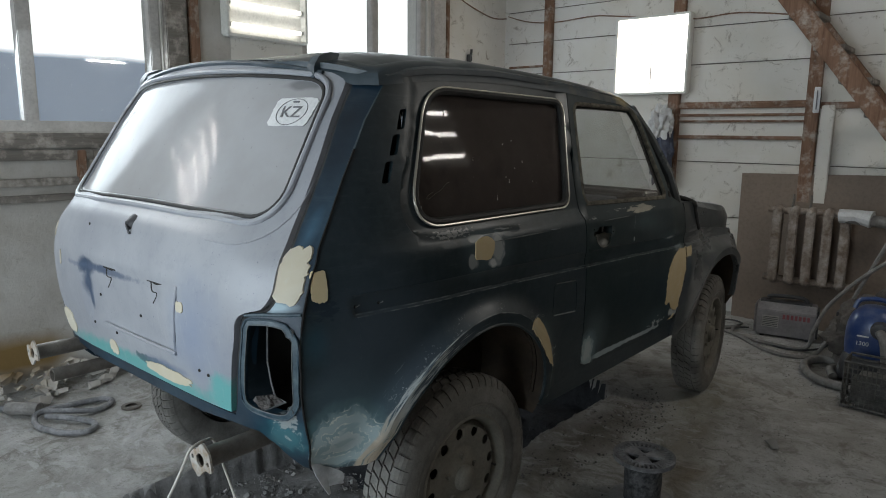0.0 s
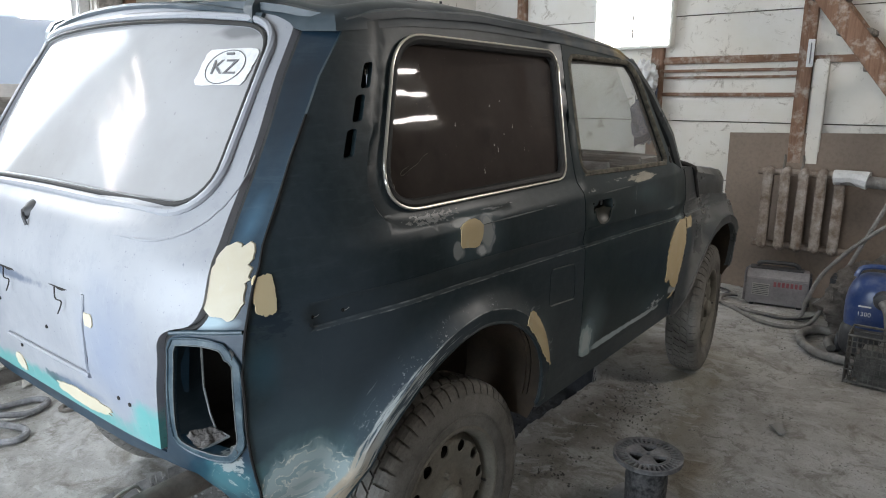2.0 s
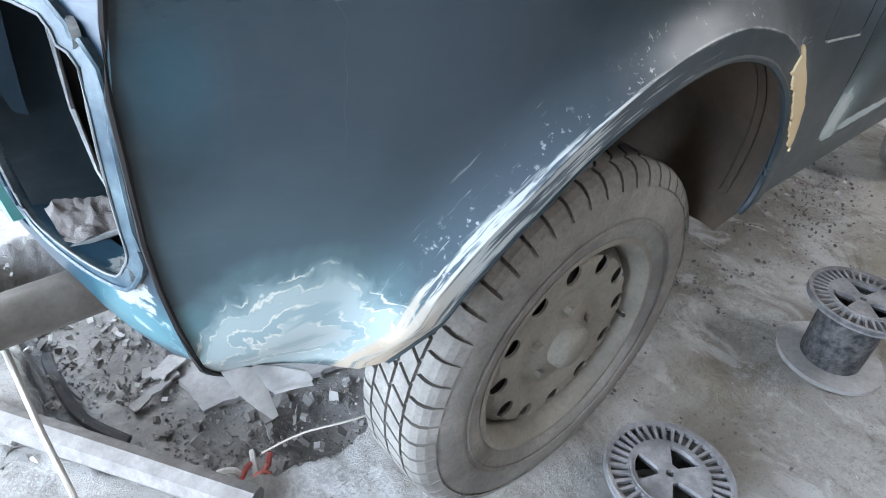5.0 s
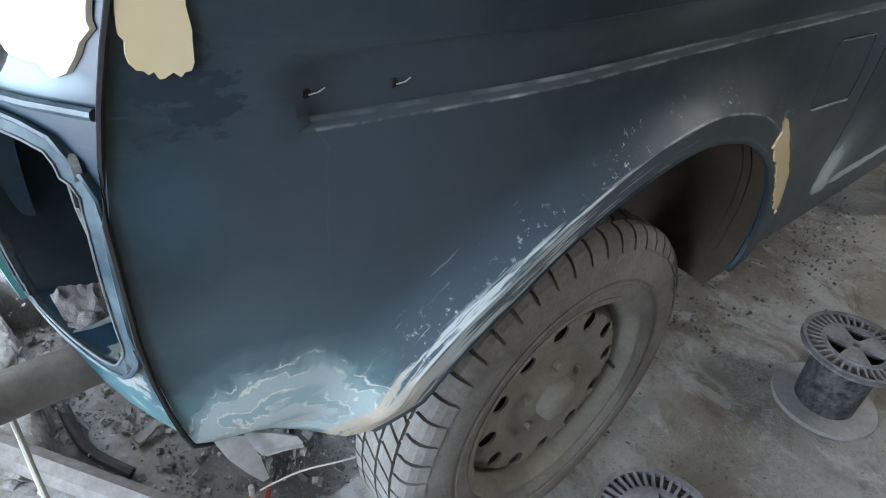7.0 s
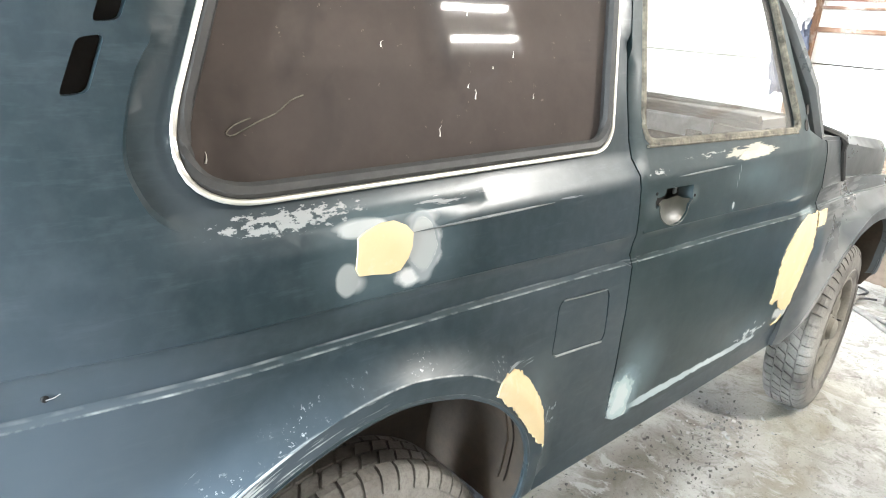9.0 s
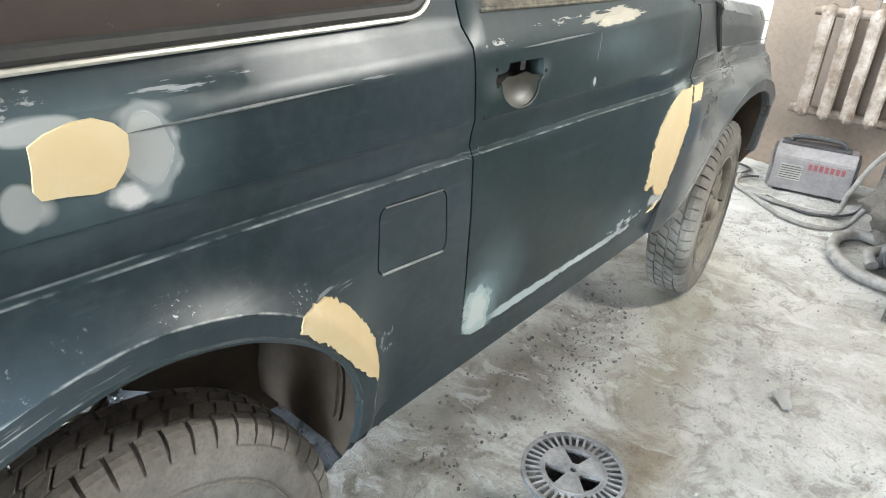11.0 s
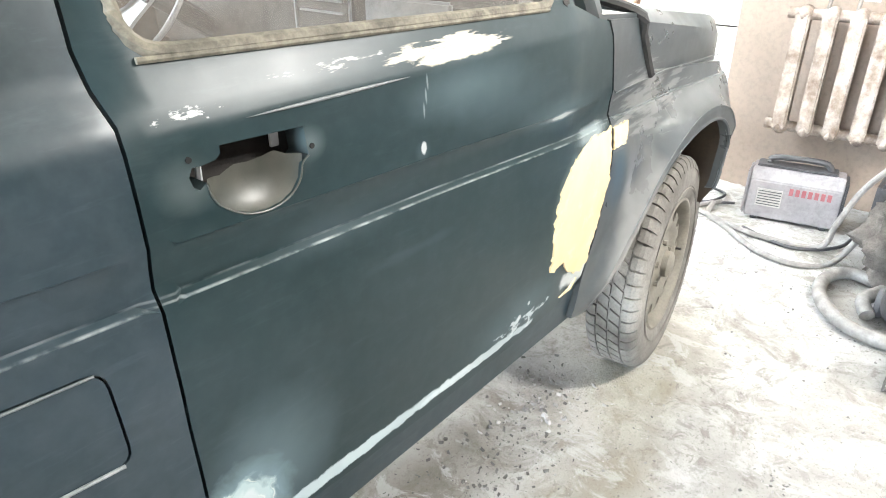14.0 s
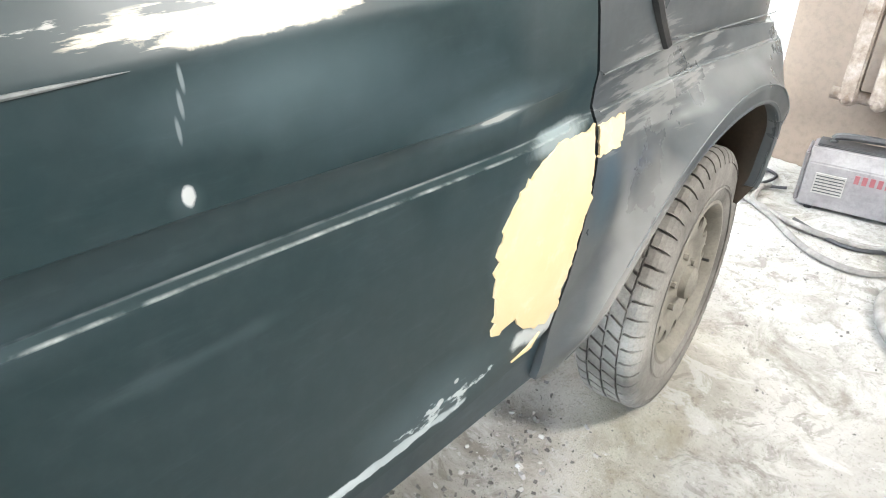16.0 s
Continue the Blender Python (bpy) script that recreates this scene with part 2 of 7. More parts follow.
SIDE_SCUFFS = [
    ((-0.15, -0.76, 1.187), (0.13, 0.4, 0.018), (0.32, 0.33, 0.33), (70, 4, 170), 0.62, 0.8),
    ((0.10, -0.76, 1.180), (0.14, 0.4, 0.010), (0.40, 0.41, 0.42), (14, 4, 160), 0.70, 0.6),
    ((-0.60, -0.74, 1.045), (0.055, 0.4, 0.050), (0.012, 0.024, 0.038), (30, 4, 70), 0.60, 0.8),
    ((0.37, -0.77, 1.150), (0.06, 0.4, 0.008), (0.24, 0.26, 0.28), (12, 4, 160), 0.68, 0.7),
    ((0.26, -0.78, 0.862), (0.08, 0.4, 0.035), (0.34, 0.37, 0.38), (14, 4, 190), 0.71, 0.6),
    ((0.39, -0.77, 0.715), (0.05, 0.4, 0.06), (0.30, 0.34, 0.35), (60, 4, 40), 0.73, 0.7),
]
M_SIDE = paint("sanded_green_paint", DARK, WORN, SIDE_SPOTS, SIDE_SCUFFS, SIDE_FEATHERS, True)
DOOR_SPOTS = [
    # faint reflection line under the crease, painted as a thin spot
    ((0.98, -0.77, 0.905), (0.11, 0.4, 0.010), (0.045, 0.066, 0.074), 0.95, 0.7, 0.4),
    ((1.22, -0.77, 1.07), (0.16, 0.4, 0.05), (0.045, 0.070, 0.080), 0.95, 0.5, 0.6),
    ((0.82, -0.77, 0.985), (0.14, 0.4, 0.03), (0.036, 0.056, 0.064), 0.95, 0.6, 0.6),
    ((0.70, -0.77, 0.70), (0.12, 0.4, 0.13), HALO, 0.95, 0.25, 0.8),
    ((0.85, -0.77, 0.602), (0.30, 0.4, 0.013), (0.42, 0.50, 0.52), 0.25, 0.8, 0.85),
    ((1.15, -0.77, 0.600), (0.20, 0.4, 0.010), (0.46, 0.52, 0.54), 0.25, 0.9, 0.85),
    ((1.27, -0.77, 0.64), (0.16, 0.4, 0.07), (0.060, 0.095, 0.110), 0.95, 0.25, 0.6),
    ((1.055, -0.77, 1.160), (0.075, 0.4, 0.011), (0.50, 0.47, 0.38), 0.25, 0.9, 0.95),
    ((1.120, -0.77, 1.163), (0.055, 0.4, 0.012), (0.50, 0.47, 0.38), 0.25, 1.0, 0.95),
    ((1.10, -0.77, 1.110), (0.20, 0.4, 0.05), HALO, 0.95, 0.35, 0.5),
    ((0.986, -0.77, 1.045), (0.018, 0.4, 0.016), (0.055, 0.08, 0.088), 0.95, 0.7, 0.6),
    ((0.989, -0.77, 1.047), (0.0065, 0.4, 0.011), BARE, 0.3, 0.8, 0.92),
    ((1.004, -0.77, 1.133), (0.0022, 0.4, 0.012), (0.16, 0.19, 0.20), 0.5, 0.3, 0.9),
    ((0.999, -0.77, 1.115), (0.0022, 0.4, 0.012), (0.16, 0.19, 0.20), 0.5, 0.3, 0.9),
    ((0.993, -0.77, 1.097), (0.0022, 0.4, 0.012), (0.16, 0.19, 0.20), 0.5, 0.3, 0.9),
    ((1.36, -0.77, 1.02), (0.14, 0.4, 0.035), HALO, 0.9, 0.3, 0.4),
    ((1.41, -0.77, 0.83), (0.055, 0.4, 0.11), (0.13, 0.17, 0.19), 0.9, 0.4, 0.8),
    ((1.50, -0.77, 0.945), (0.09, 0.4, 0.02), (0.24, 0.29, 0.30), 0.5, 0.6, 0.8),
    ((1.275, -0.77, 0.632), (0.008, 0.4, 0.007), BARE, 0.25, 0.7, 0.92),
    ((1.305, -0.77, 0.652), (0.005, 0.4, 0.005), BARE, 0.25, 0.7, 0.92),
    ((1.50, -0.77, 0.64), (0.08, 0.4, 0.03), (0.45, 0.48, 0.48), 0.3, 0.6, 0.8),
    ((0.645, -0.77, 1.090), (0.034, 0.4, 0.030), (0.085, 0.105, 0.105), 0.95, 0.6, 0.5),
    ((0.799, -0.77, 1.100), (0.022, 0.4, 0.022), (0.10, 0.125, 0.13), 0.9, 0.5, 0.6),
]
DOOR_FEATHERS = [
    ((0.650, -0.77, 0.645), (0.090, 0.4, 0.115), ((0.15, 0.35, (0.13, 0.19, 0.21), 0.0), (0.46, 0.10, (0.34, 0.43, 0.44), 0.5), (0.62, 0.08, (0.44, 0.50, 0.50), 0.5))),
    ((1.36, -0.77, 1.012), (0.10, 0.4, 0.012), ((0.3, 0.3, (0.14, 0.17, 0.18), 0.0), (0.55, 0.10, (0.33, 0.35, 0.34), 0.0))),
]
DOOR_SCUFFS = [
    ((1.07, -0.77, 1.168), (0.15, 0.4, 0.018), (0.40, 0.375, 0.31), (14, 4, 120), 0.56, 0.9),
    ((0.86, -0.76, 1.176), (0.11, 0.4, 0.008), (0.36, 0.36, 0.34), (24, 4, 140), 0.66, 0.8),
    ((0.66, -0.76, 1.160), (0.05, 0.4, 0.010), (0.44, 0.45, 0.44), (60, 4, 160), 0.66, 0.7),
    ((1.28, -0.77, 0.62), (0.14, 0.4, 0.03), (0.45, 0.50, 0.51), (30, 4, 60), 0.68, 0.8),
]
M_LIP = paint("arch_lip_paint", DARK, WORN)
M_DOOR = paint("sanded_door_paint", (0.006, 0.019, 0.021), (0.015, 0.030, 0.034), DOOR_SPOTS, DOOR_SCUFFS, DOOR_FEATHERS, True, (0.31, 0.43), 0.5)
M_FEND = paint("dusty_fender_paint", (0.030, 0.038, 0.042), (0.085, 0.090, 0.090), [
    ((1.78, -0.77, 0.66), (0.14, 0.4, 0.20), (0.21, 0.205, 0.195), 0.9, 0.35, 0.9),
    ((1.70, -0.77, 0.60), (0.12, 0.4, 0.10), (0.27, 0.265, 0.25), 0.8, 0.5, 0.7),
    ((1.71, -0.77, 0.80), (0.035, 0.4, 0.10), (0.20, 0.205, 0.20), 0.9, 0.7, 0.7),
    ((1.90, -0.77, 0.875), (0.10, 0.4, 0.012), (0.20, 0.21, 0.205), 0.95, 0.9, 0.5),
    ((2.10, -0.77, 0.90), (0.25, 0.4, 0.04), (0.12, 0.125, 0.125), 0.9, 0.5, 0.6),
    ((1.72, -0.77, 1.00), (0.10, 0.4, 0.012), (0.19, 0.20, 0.195), 0.8, 0.7, 0.7),
    ((1.64, -0.77, 0.84), (0.05, 0.4, 0.12), (0.035, 0.065, 0.085), 0.8, 0.4, 0.8)], [
    ((1.85, -0.77, 0.95), (0.35, 0.4, 0.10), (0.22, 0.225, 0.22), (7, 4, 60), 0.62, 0.45)], (), False, (0.24, 0.42))
M_ROOF = paint("roof_paint", (0.025, 0.04, 0.05), (0.08, 0.10, 0.12), [
    ((0.9, -0.5, 1.66), (0.5, 0.16, 0.2), (0.20, 0.17, 0.12), 0.6, 0.6, 0.8),
    ((0.1, -0.35, 1.7), (0.6, 0.25, 0.2), (0.23, 0.25, 0.27), 0.6, 0.6, 0.8),
    ((1.08, -0.60, 1.63), (0.10, 0.08, 0.1), (0.42, 0.33, 0.16), 0.5, 0.5, 0.9)])
M_CORNER = paint("blue_corner_paint", (0.005, 0.018, 0.034), (0.012, 0.038, 0.064), [
    ((-0.60, -0.655, 1.22), (0.3, 0.022, 0.07), (0.07, 0.17, 0.26), 0.9, 0.6, 0.4),
    # upper post coloured darker to offset the gate light it reflects
    ((-0.45, -0.62, 1.48), (0.3, 0.10, 0.22), (0.006, 0.012, 0.020), 0.9, 0.4, 0.85),
    ((-0.66, -0.64, 1.05), (0.3, 0.06, 0.02), (0.35, 0.48, 0.54), 0.6, 0.5, 0.8)], [
    ((-0.64, -0.64, 0.745), (0.3, 0.06, 0.04), (0.34, 0.36, 0.35), (40, 40, 60), 0.64, 0.7)], [
    ((-0.68, -0.63, 0.70), (0.3, 0.13, 0.10), ((0.25, 0.35, (0.018, 0.070, 0.095), 0.0), (0.50, 0.25, (0.040, 0.130, 0.155), 0.3), (0.95, 0.1, (0.18, 0.24, 0.25), 0.4)))])
M_FLANGE = rough_plain("worn_blue_flange", (0.012, 0.035, 0.055), (0.085, 0.125, 0.145), 26, 0.42, 0, 0.15, 90, 0.002)
M_GATE = mat("grey_primer", 0.5)
co = coords(M_GATE)
c = mix(M_GATE, remap(M_GATE, noise_tex(M_GATE, 2.2, 4, 0.55, co), 0.36, 0.66), (0.265, 0.275, 0.305), (0.365, 0.375, 0.40))
c = mix(M_GATE, remap(M_GATE, noise_tex(M_GATE, 26, 6, 0.7, co), 0.52, 0.78, 0, 0.35), c, (0.18, 0.20, 0.25))
for centre, radii, colour, edge, wob, amount in [
        ((-0.72, -0.36, 0.93), (0.3, 0.17, 0.22), (0.20, 0.25, 0.36), 0.9, 0.3, 0.6),
        ((-0.72, 0.05, 0.745), (0.3, 0.62, 0.055), (0.10, 0.33, 0.32), 0.45, 0.5, 0.95),
        ((-0.70, -0.47, 0.775), (0.3, 0.10, 0.080), (0.11, 0.37, 0.36), 0.4, 0.45, 0.95),
        ((-0.70, 0.300, 1.035), (0.3, 0.062, 0.036), (0.030, 0.055, 0.10), 0.4, 0.3, 0.92),
        ((-0.70, 0.302, 0.975), (0.3, 0.034, 0.060), (0.035, 0.060, 0.11), 0.5, 0.3, 0.92),
        ((-0.70, 0.295, 0.925), (0.3, 0.016, 0.045), (0.045, 0.075, 0.13), 0.5, 0.3, 0.9),
        ((-0.70, 0.20, 1.040), (0.3, 0.07, 0.016), (0.045, 0.070, 0.12), 0.6, 0.8, 0.85),
        ((-0.72, 0.20, 1.035), (0.3, 0.30, 0.014), (0.07, 0.10, 0.16), 0.5, 0.9, 0.8),
        ((-0.72, -0.10, 0.79), (0.3, 0.16, 0.018), (0.02, 0.07, 0.09), 0.3, 0.9, 0.8),
        ((-0.72, -0.18, 0.80), (0.3, 0.16, 0.02), (0.12, 0.16, 0.24), 0.6, 0.6, 0.7)]:
    c = mix(M_GATE, calc(M_GATE, "MULTIPLY", spot(M_GATE, co, centre, radii, edge, wob), amount), c, colour)
c = mix(M_GATE, remap(M_GATE, noise_tex(M_GATE, 1.0, 5, 0.7, scaled(M_GATE, co, (30, 90, 14))), 0.58, 0.72, 0, 0.30), c, (0.44, 0.45, 0.47))
c = mix(M_GATE, remap(M_GATE, noise_tex(M_GATE, 120, 3, 0.6, co), 0.68, 0.72, 0, 0.6), c, (0.10, 0.12, 0.16))
base(M_GATE, c)
rough_of(M_GATE, remap(M_GATE, noise_tex(M_GATE, 7, 5, 0.6, co), 0.3, 0.7, 0.31, 0.50))

def filler(name, a, b_, edge):
    m = mat(name, 0.7)
    co = coords(m)
    c = mix(m, remap(m, noise_tex(m, 7, 5, 0.55, co, 0.5), 0.36, 0.66), a, b_)
    c = mix(m, remap(m, noise_tex(m, 24, 5, 0.6, co), 0.58, 0.74, 0, 0.5), c, edge)
    base(m, c)
    bump(m, noise_tex(m, 60, 5, 0.6, co), 0.12, 0.002)
    return m


M_PUTTY = filler("filler_putty", (0.56, 0.44, 0.25), (0.60, 0.50, 0.32), (0.60, 0.54, 0.42))
M_PUTTYW = filler("white_putty", (0.54, 0.48, 0.36), (0.58, 0.54, 0.44), (0.58, 0.57, 0.53))
M_EDGE = rough_plain("worn_dusty_edge", (0.16, 0.175, 0.18), (0.40, 0.42, 0.42), 26, 0.5, 0, 0.2, 140, 0.002)
# pale edge colour: ledge dust plus painted highlights of pressed edges
M_LEDGE = rough_plain("ledge_dust_and_glint", (0.075, 0.09, 0.095), (0.19, 0.20, 0.20), 18, 0.6, 0, 0.2, 140, 0.002)
M_BROWNW = rough_plain("dark_brown_wall", (0.085, 0.065, 0.052), (0.14, 0.11, 0.09), 3, 0.9)
M_BLACK = rough_plain("black_rubber", (0.018, 0.018, 0.018), (0.035, 0.034, 0.032), 20, 0.6, 0, 0.2, 90)
# near-black colours with the shade of holes and hollows put in
M_VOID = rough_plain("hollow_shade_black", (0.004, 0.004, 0.004), (0.009, 0.008, 0.008), 6, 0.9)
M_CAVE = rough_plain("shaded_inner_metal", (0.014, 0.013, 0.012), (0.035, 0.03, 0.026), 6, 0.85)
M_GRIT = rough_plain("grey_grit", (0.10, 0.092, 0.088), (0.24, 0.225, 0.215), 40, 0.95, 0, 0.5, 160, 0.004)
M_LINER = rough_plain("brown_arch_liner", (0.040, 0.030, 0.021), (0.085, 0.060, 0.041), 7, 0.8)
M_TYRE = rough_plain("dusty_tyre", (0.11, 0.104, 0.093), (0.29, 0.28, 0.258), 5, 0.9, 0, 0.35, 150, 0.002)
M_RIM = rough_plain("dusty_steel_rim", (0.17, 0.16, 0.135), (0.25, 0.235, 0.20), 9, 0.72, 0.1, 0.2, 110, 0.002)
M_CHROME = mat("dusty_chrome", 0.34, 0.85)
base(M_CHROME, (0.62, 0.60, 0.54))
M_BOWL = rough_plain("dull_green_metal", (0.032, 0.036, 0.029), (0.065, 0.064, 0.052), 30, 0.42, 0.0, 0.1, 120, 0.002)
M_SEALD = rough_plain("dusty_tan_seal", (0.055, 0.05, 0.038), (0.22, 0.20, 0.155), 34, 0.8, 0, 0.3, 90)
M_SWHEEL = rough_plain("pale_grey_plastic", (0.36, 0.37, 0.39), (0.46, 0.47, 0.49), 10, 0.4, 0, 0.1)
M_STEEL = rough_plain("bare_steel", (0.42, 0.44, 0.45), (0.62, 0.63, 0.63), 20, 0.5, 0.3, 0.2, 80)
M_STRIP = rough_plain("bare_zinc_strip", (0.55, 0.57, 0.58), (0.74, 0.75, 0.76), 24, 0.5, 0.2, 0.2, 60, 0.003)
M_PIPE = rough_plain("brown_steel_tube", (0.13, 0.115, 0.10), (0.21, 0.19, 0.17), 14, 0.55, 0.3, 0.2, 90)
M_RUST = rough_plain("white_rusty_flange", (0.50, 0.49, 0.46), (0.25, 0.17, 0.10), 30, 0.8, 0, 0.3, 90)
M_TRIM = rough_plain("tan_interior_trim", (0.13, 0.105, 0.08), (0.20, 0.165, 0.13), 6, 0.8)
M_SILVER = rough_plain("scuffed_silver_plastic", (0.34, 0.36, 0.40), (0.48, 0.50, 0.54), 18, 0.4, 0.2, 0.1, 90, 0.002)
M_BINN = rough_plain("brown_grey_binnacle", (0.085, 0.075, 0.065), (0.14, 0.125, 0.11), 9, 0.75)
M_DASH = rough_plain("grey_dash_plastic", (0.055, 0.052, 0.050), (0.115, 0.11, 0.105), 12, 0.7)


def glass(name, tint, dust, amount, rough=0.03):
    """Window glass under a film of dust."""
    m = mat(name, 0.9)
    nt = m.node_tree
    b = nt.nodes["Principled BSDF"]
    co = coords(m)
    c = mix(m, noise_tex(m, 8, 5, 0.6, co), dust, tuple(v * 0.8 for v in dust))
    c = mix(m, remap(m, noise_tex(m, 5, 4, 0.55, co, 0.5), 0.56, 0.70, 0, 0.75), c, tuple(v * 0.35 for v in dust))
    c = mix(m, remap(m, noise_tex(m, 70, 3, 0.6, co), 0.70, 0.74, 0, 0.5), c, tuple(min(0.6, v * 3) for v in dust))
    base(m, c)
    tr = node(m, "ShaderNodeBsdfTransparent")
    tr.inputs[0].default_value = (*tint, 1)
    gl = node(m, "ShaderNodeBsdfGlossy", Roughness=rough)
    lw = node(m, "ShaderNodeLayerWeight", Blend=0.5)
    gloss = calc(m, "ADD", calc(m, "MULTIPLY", calc(m, "POWER", lw.outputs["Facing"], 5.0), 0.96), 0.04)
    s1 = nt.nodes.new("ShaderNodeMixShader")
    link(m, gloss, s1.inputs[0]), link(m, tr.outputs[0], s1.inputs[1]), link(m, gl.outputs[0], s1.inputs[2])
    s2 = nt.nodes.new("ShaderNodeMixShader")
    link(m, remap(m, noise_tex(m, 3.0, 6, 0.7, co), 0.3, 0.7, amount * 0.8, min(1.0, amount * 1.2)), s2.inputs[0])
    link(m, s1.outputs[0], s2.inputs[1]), link(m, b.outputs[0], s2.inputs[2])
    link(m, s2.outputs[0], nt.nodes["Material Output"].inputs["Surface"])
    return m


M_GLASS_SIDE = glass("tinted_quarter_glass", (0.06, 0.050, 0.045), (0.095, 0.074, 0.065), 0.62, 0.03)
M_GLASS_DOOR = glass("dusty_door_glass", (0.80, 0.80, 0.78), (0.40, 0.375, 0.345), 0.27, 0.03)
M_GLASS_CLEAR = glass("clear_glass", (0.92, 0.94, 0.94), (0.5, 0.5, 0.5), 0.05, 0.02)
# rear glass: thick grey dust with a sheen
M_GLASS_REAR = mat("dust_covered_rear_glass", 0.30)
co = coords(M_GLASS_REAR)
M_GLASS_REAR.node_tree.nodes["Principled BSDF"].inputs["Specular IOR Level"].default_value = 0.065
c = mix(M_GLASS_REAR, remap(M_GLASS_REAR, noise_tex(M_GLASS_REAR, 2.5, 5, 0.6, co), 0.35, 0.65), (0.33, 0.325, 0.325), (0.40, 0.40, 0.41))
c = mix(M_GLASS_REAR, calc(M_GLASS_REAR, "MULTIPLY", spot(M_GLASS_REAR, co, (-0.47, -0.455, 1.600), (0.3, 0.10, 0.014), 0.7, 0.9, 30), 0.7), c, (0.15, 0.15, 0.155))
c = mix(M_GLASS_REAR, remap(M_GLASS_REAR, noise_tex(M_GLASS_REAR, 90, 3, 0.6, co), 0.70, 0.74, 0, 0.6), c, (0.12, 0.12, 0.12))
base(M_GLASS_REAR, c)
rough_of(M_GLASS_REAR, remap(M_GLASS_REAR, noise_tex(M_GLASS_REAR, 5, 5, 0.6, co), 0.3, 0.7, 0.09, 0.13))

# concrete floor under grey dust
M_FLOOR = mat("dusty_concrete", 0.92)
co = coords(M_FLOOR)
c = mix(M_FLOOR, remap(M_FLOOR, noise_tex(M_FLOOR, 1.6, 8, 0.65, co, 0.6), 0.38, 0.64), (0.30, 0.29, 0.27), (0.48, 0.475, 0.46))
c = mix(M_FLOOR, remap(M_FLOOR, noise_tex(M_FLOOR, 4.5, 9, 0.74, co, 1.0), 0.50, 0.64, 0, 0.75), c, (0.17, 0.155, 0.125))
c = mix(M_FLOOR, remap(M_FLOOR, noise_tex(M_FLOOR, 26, 7, 0.8, co), 0.56, 0.68, 0, 0.45), c, (0.15, 0.14, 0.12))
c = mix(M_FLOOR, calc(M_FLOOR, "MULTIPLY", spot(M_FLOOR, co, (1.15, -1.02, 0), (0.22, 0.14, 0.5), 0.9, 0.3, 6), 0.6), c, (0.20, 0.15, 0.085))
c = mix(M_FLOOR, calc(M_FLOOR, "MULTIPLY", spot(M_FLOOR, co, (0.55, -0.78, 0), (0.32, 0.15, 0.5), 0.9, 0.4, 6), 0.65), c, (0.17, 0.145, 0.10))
c = mix(M_FLOOR, calc(M_FLOOR, "MULTIPLY", spot(M_FLOOR, co, (2.1, -0.7, 0), (0.6, 0.28, 0.5), 0.8, 0.4, 5), 0.45), c, (0.36, 0.33, 0.24))
c = mix(M_FLOOR, remap(M_FLOOR, noise_tex(M_FLOOR, 95, 4, 0.8, co), 0.57, 0.66, 0, 0.60), c, (0.12, 0.115, 0.10))
c = mix(M_FLOOR, remap(M_FLOOR, noise_tex(M_FLOOR, 70, 4, 0.8, scaled(M_FLOOR, co, (1, 1.2, 1))), 0.62, 0.74, 0, 0.5), c, (0.66, 0.66, 0.65))
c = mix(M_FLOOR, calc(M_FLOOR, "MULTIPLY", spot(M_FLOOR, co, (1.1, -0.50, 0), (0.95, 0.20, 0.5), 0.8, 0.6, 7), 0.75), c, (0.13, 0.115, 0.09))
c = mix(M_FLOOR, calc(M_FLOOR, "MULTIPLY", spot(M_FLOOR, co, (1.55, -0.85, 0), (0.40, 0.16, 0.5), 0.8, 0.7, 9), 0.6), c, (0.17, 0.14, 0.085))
pits = times(M_FLOOR, remap(M_FLOOR, noise_tex(M_FLOOR, 13, 8, 0.72, co, 0.8), 0.545, 0.575), remap(M_FLOOR, noise_tex(M_FLOOR, 1.8, 3, 0.5, co), 0.40, 0.60))
c = mix(M_FLOOR, times(M_FLOOR, pits, 0.5), c, (0.125, 0.115, 0.095))
pale = times(M_FLOOR, remap(M_FLOOR, noise_tex(M_FLOOR, 7, 8, 0.7, scaled(M_FLOOR, co, (1.3, 0.8, 1)), 0.6), 0.54, 0.60), 0.5)
c = mix(M_FLOOR, pale, c, (0.51, 0.51, 0.51))
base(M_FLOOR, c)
bump(M_FLOOR, noise_tex(M_FLOOR, 22, 9, 0.78, co), 0.8, 0.020)
M_DIRT = rough_plain("pit_dirt", (0.18, 0.175, 0.17), (0.36, 0.35, 0.34), 7, 0.95, 0, 0.6, 45, 0.012)
# pit soil with the shade under the car put into its colour
M_SHADE_SOIL = rough_plain("pit_shade_soil", (0.022, 0.023, 0.026), (0.060, 0.064, 0.072), 9, 0.9, 0, 0.6, 45, 0.012)
M_CHIP = mat("concrete_chips", 0.92)
gi = node(M_CHIP, "ShaderNodeNewGeometry")
base(M_CHIP, mix(M_CHIP, gi.outputs["Random Per Island"], (0.13, 0.125, 0.12), (0.46, 0.455, 0.445)))

M_CRUMB = mat("soil_crumbs", 0.95)
gi = node(M_CRUMB, "ShaderNodeNewGeometry")
base(M_CRUMB, mix(M_CRUMB, gi.outputs["Random Per Island"], (0.13, 0.126, 0.122), (0.32, 0.31, 0.305)))

# whitewashed board wall
M_WALL = mat("whitewashed_boards", 0.85)
co = coords(M_WALL)
c = mix(M_WALL, remap(M_WALL, noise_tex(M_WALL, 1.3, 6, 0.6, co), 0.35, 0.68), (0.70, 0.67, 0.61), (0.80, 0.79, 0.77))
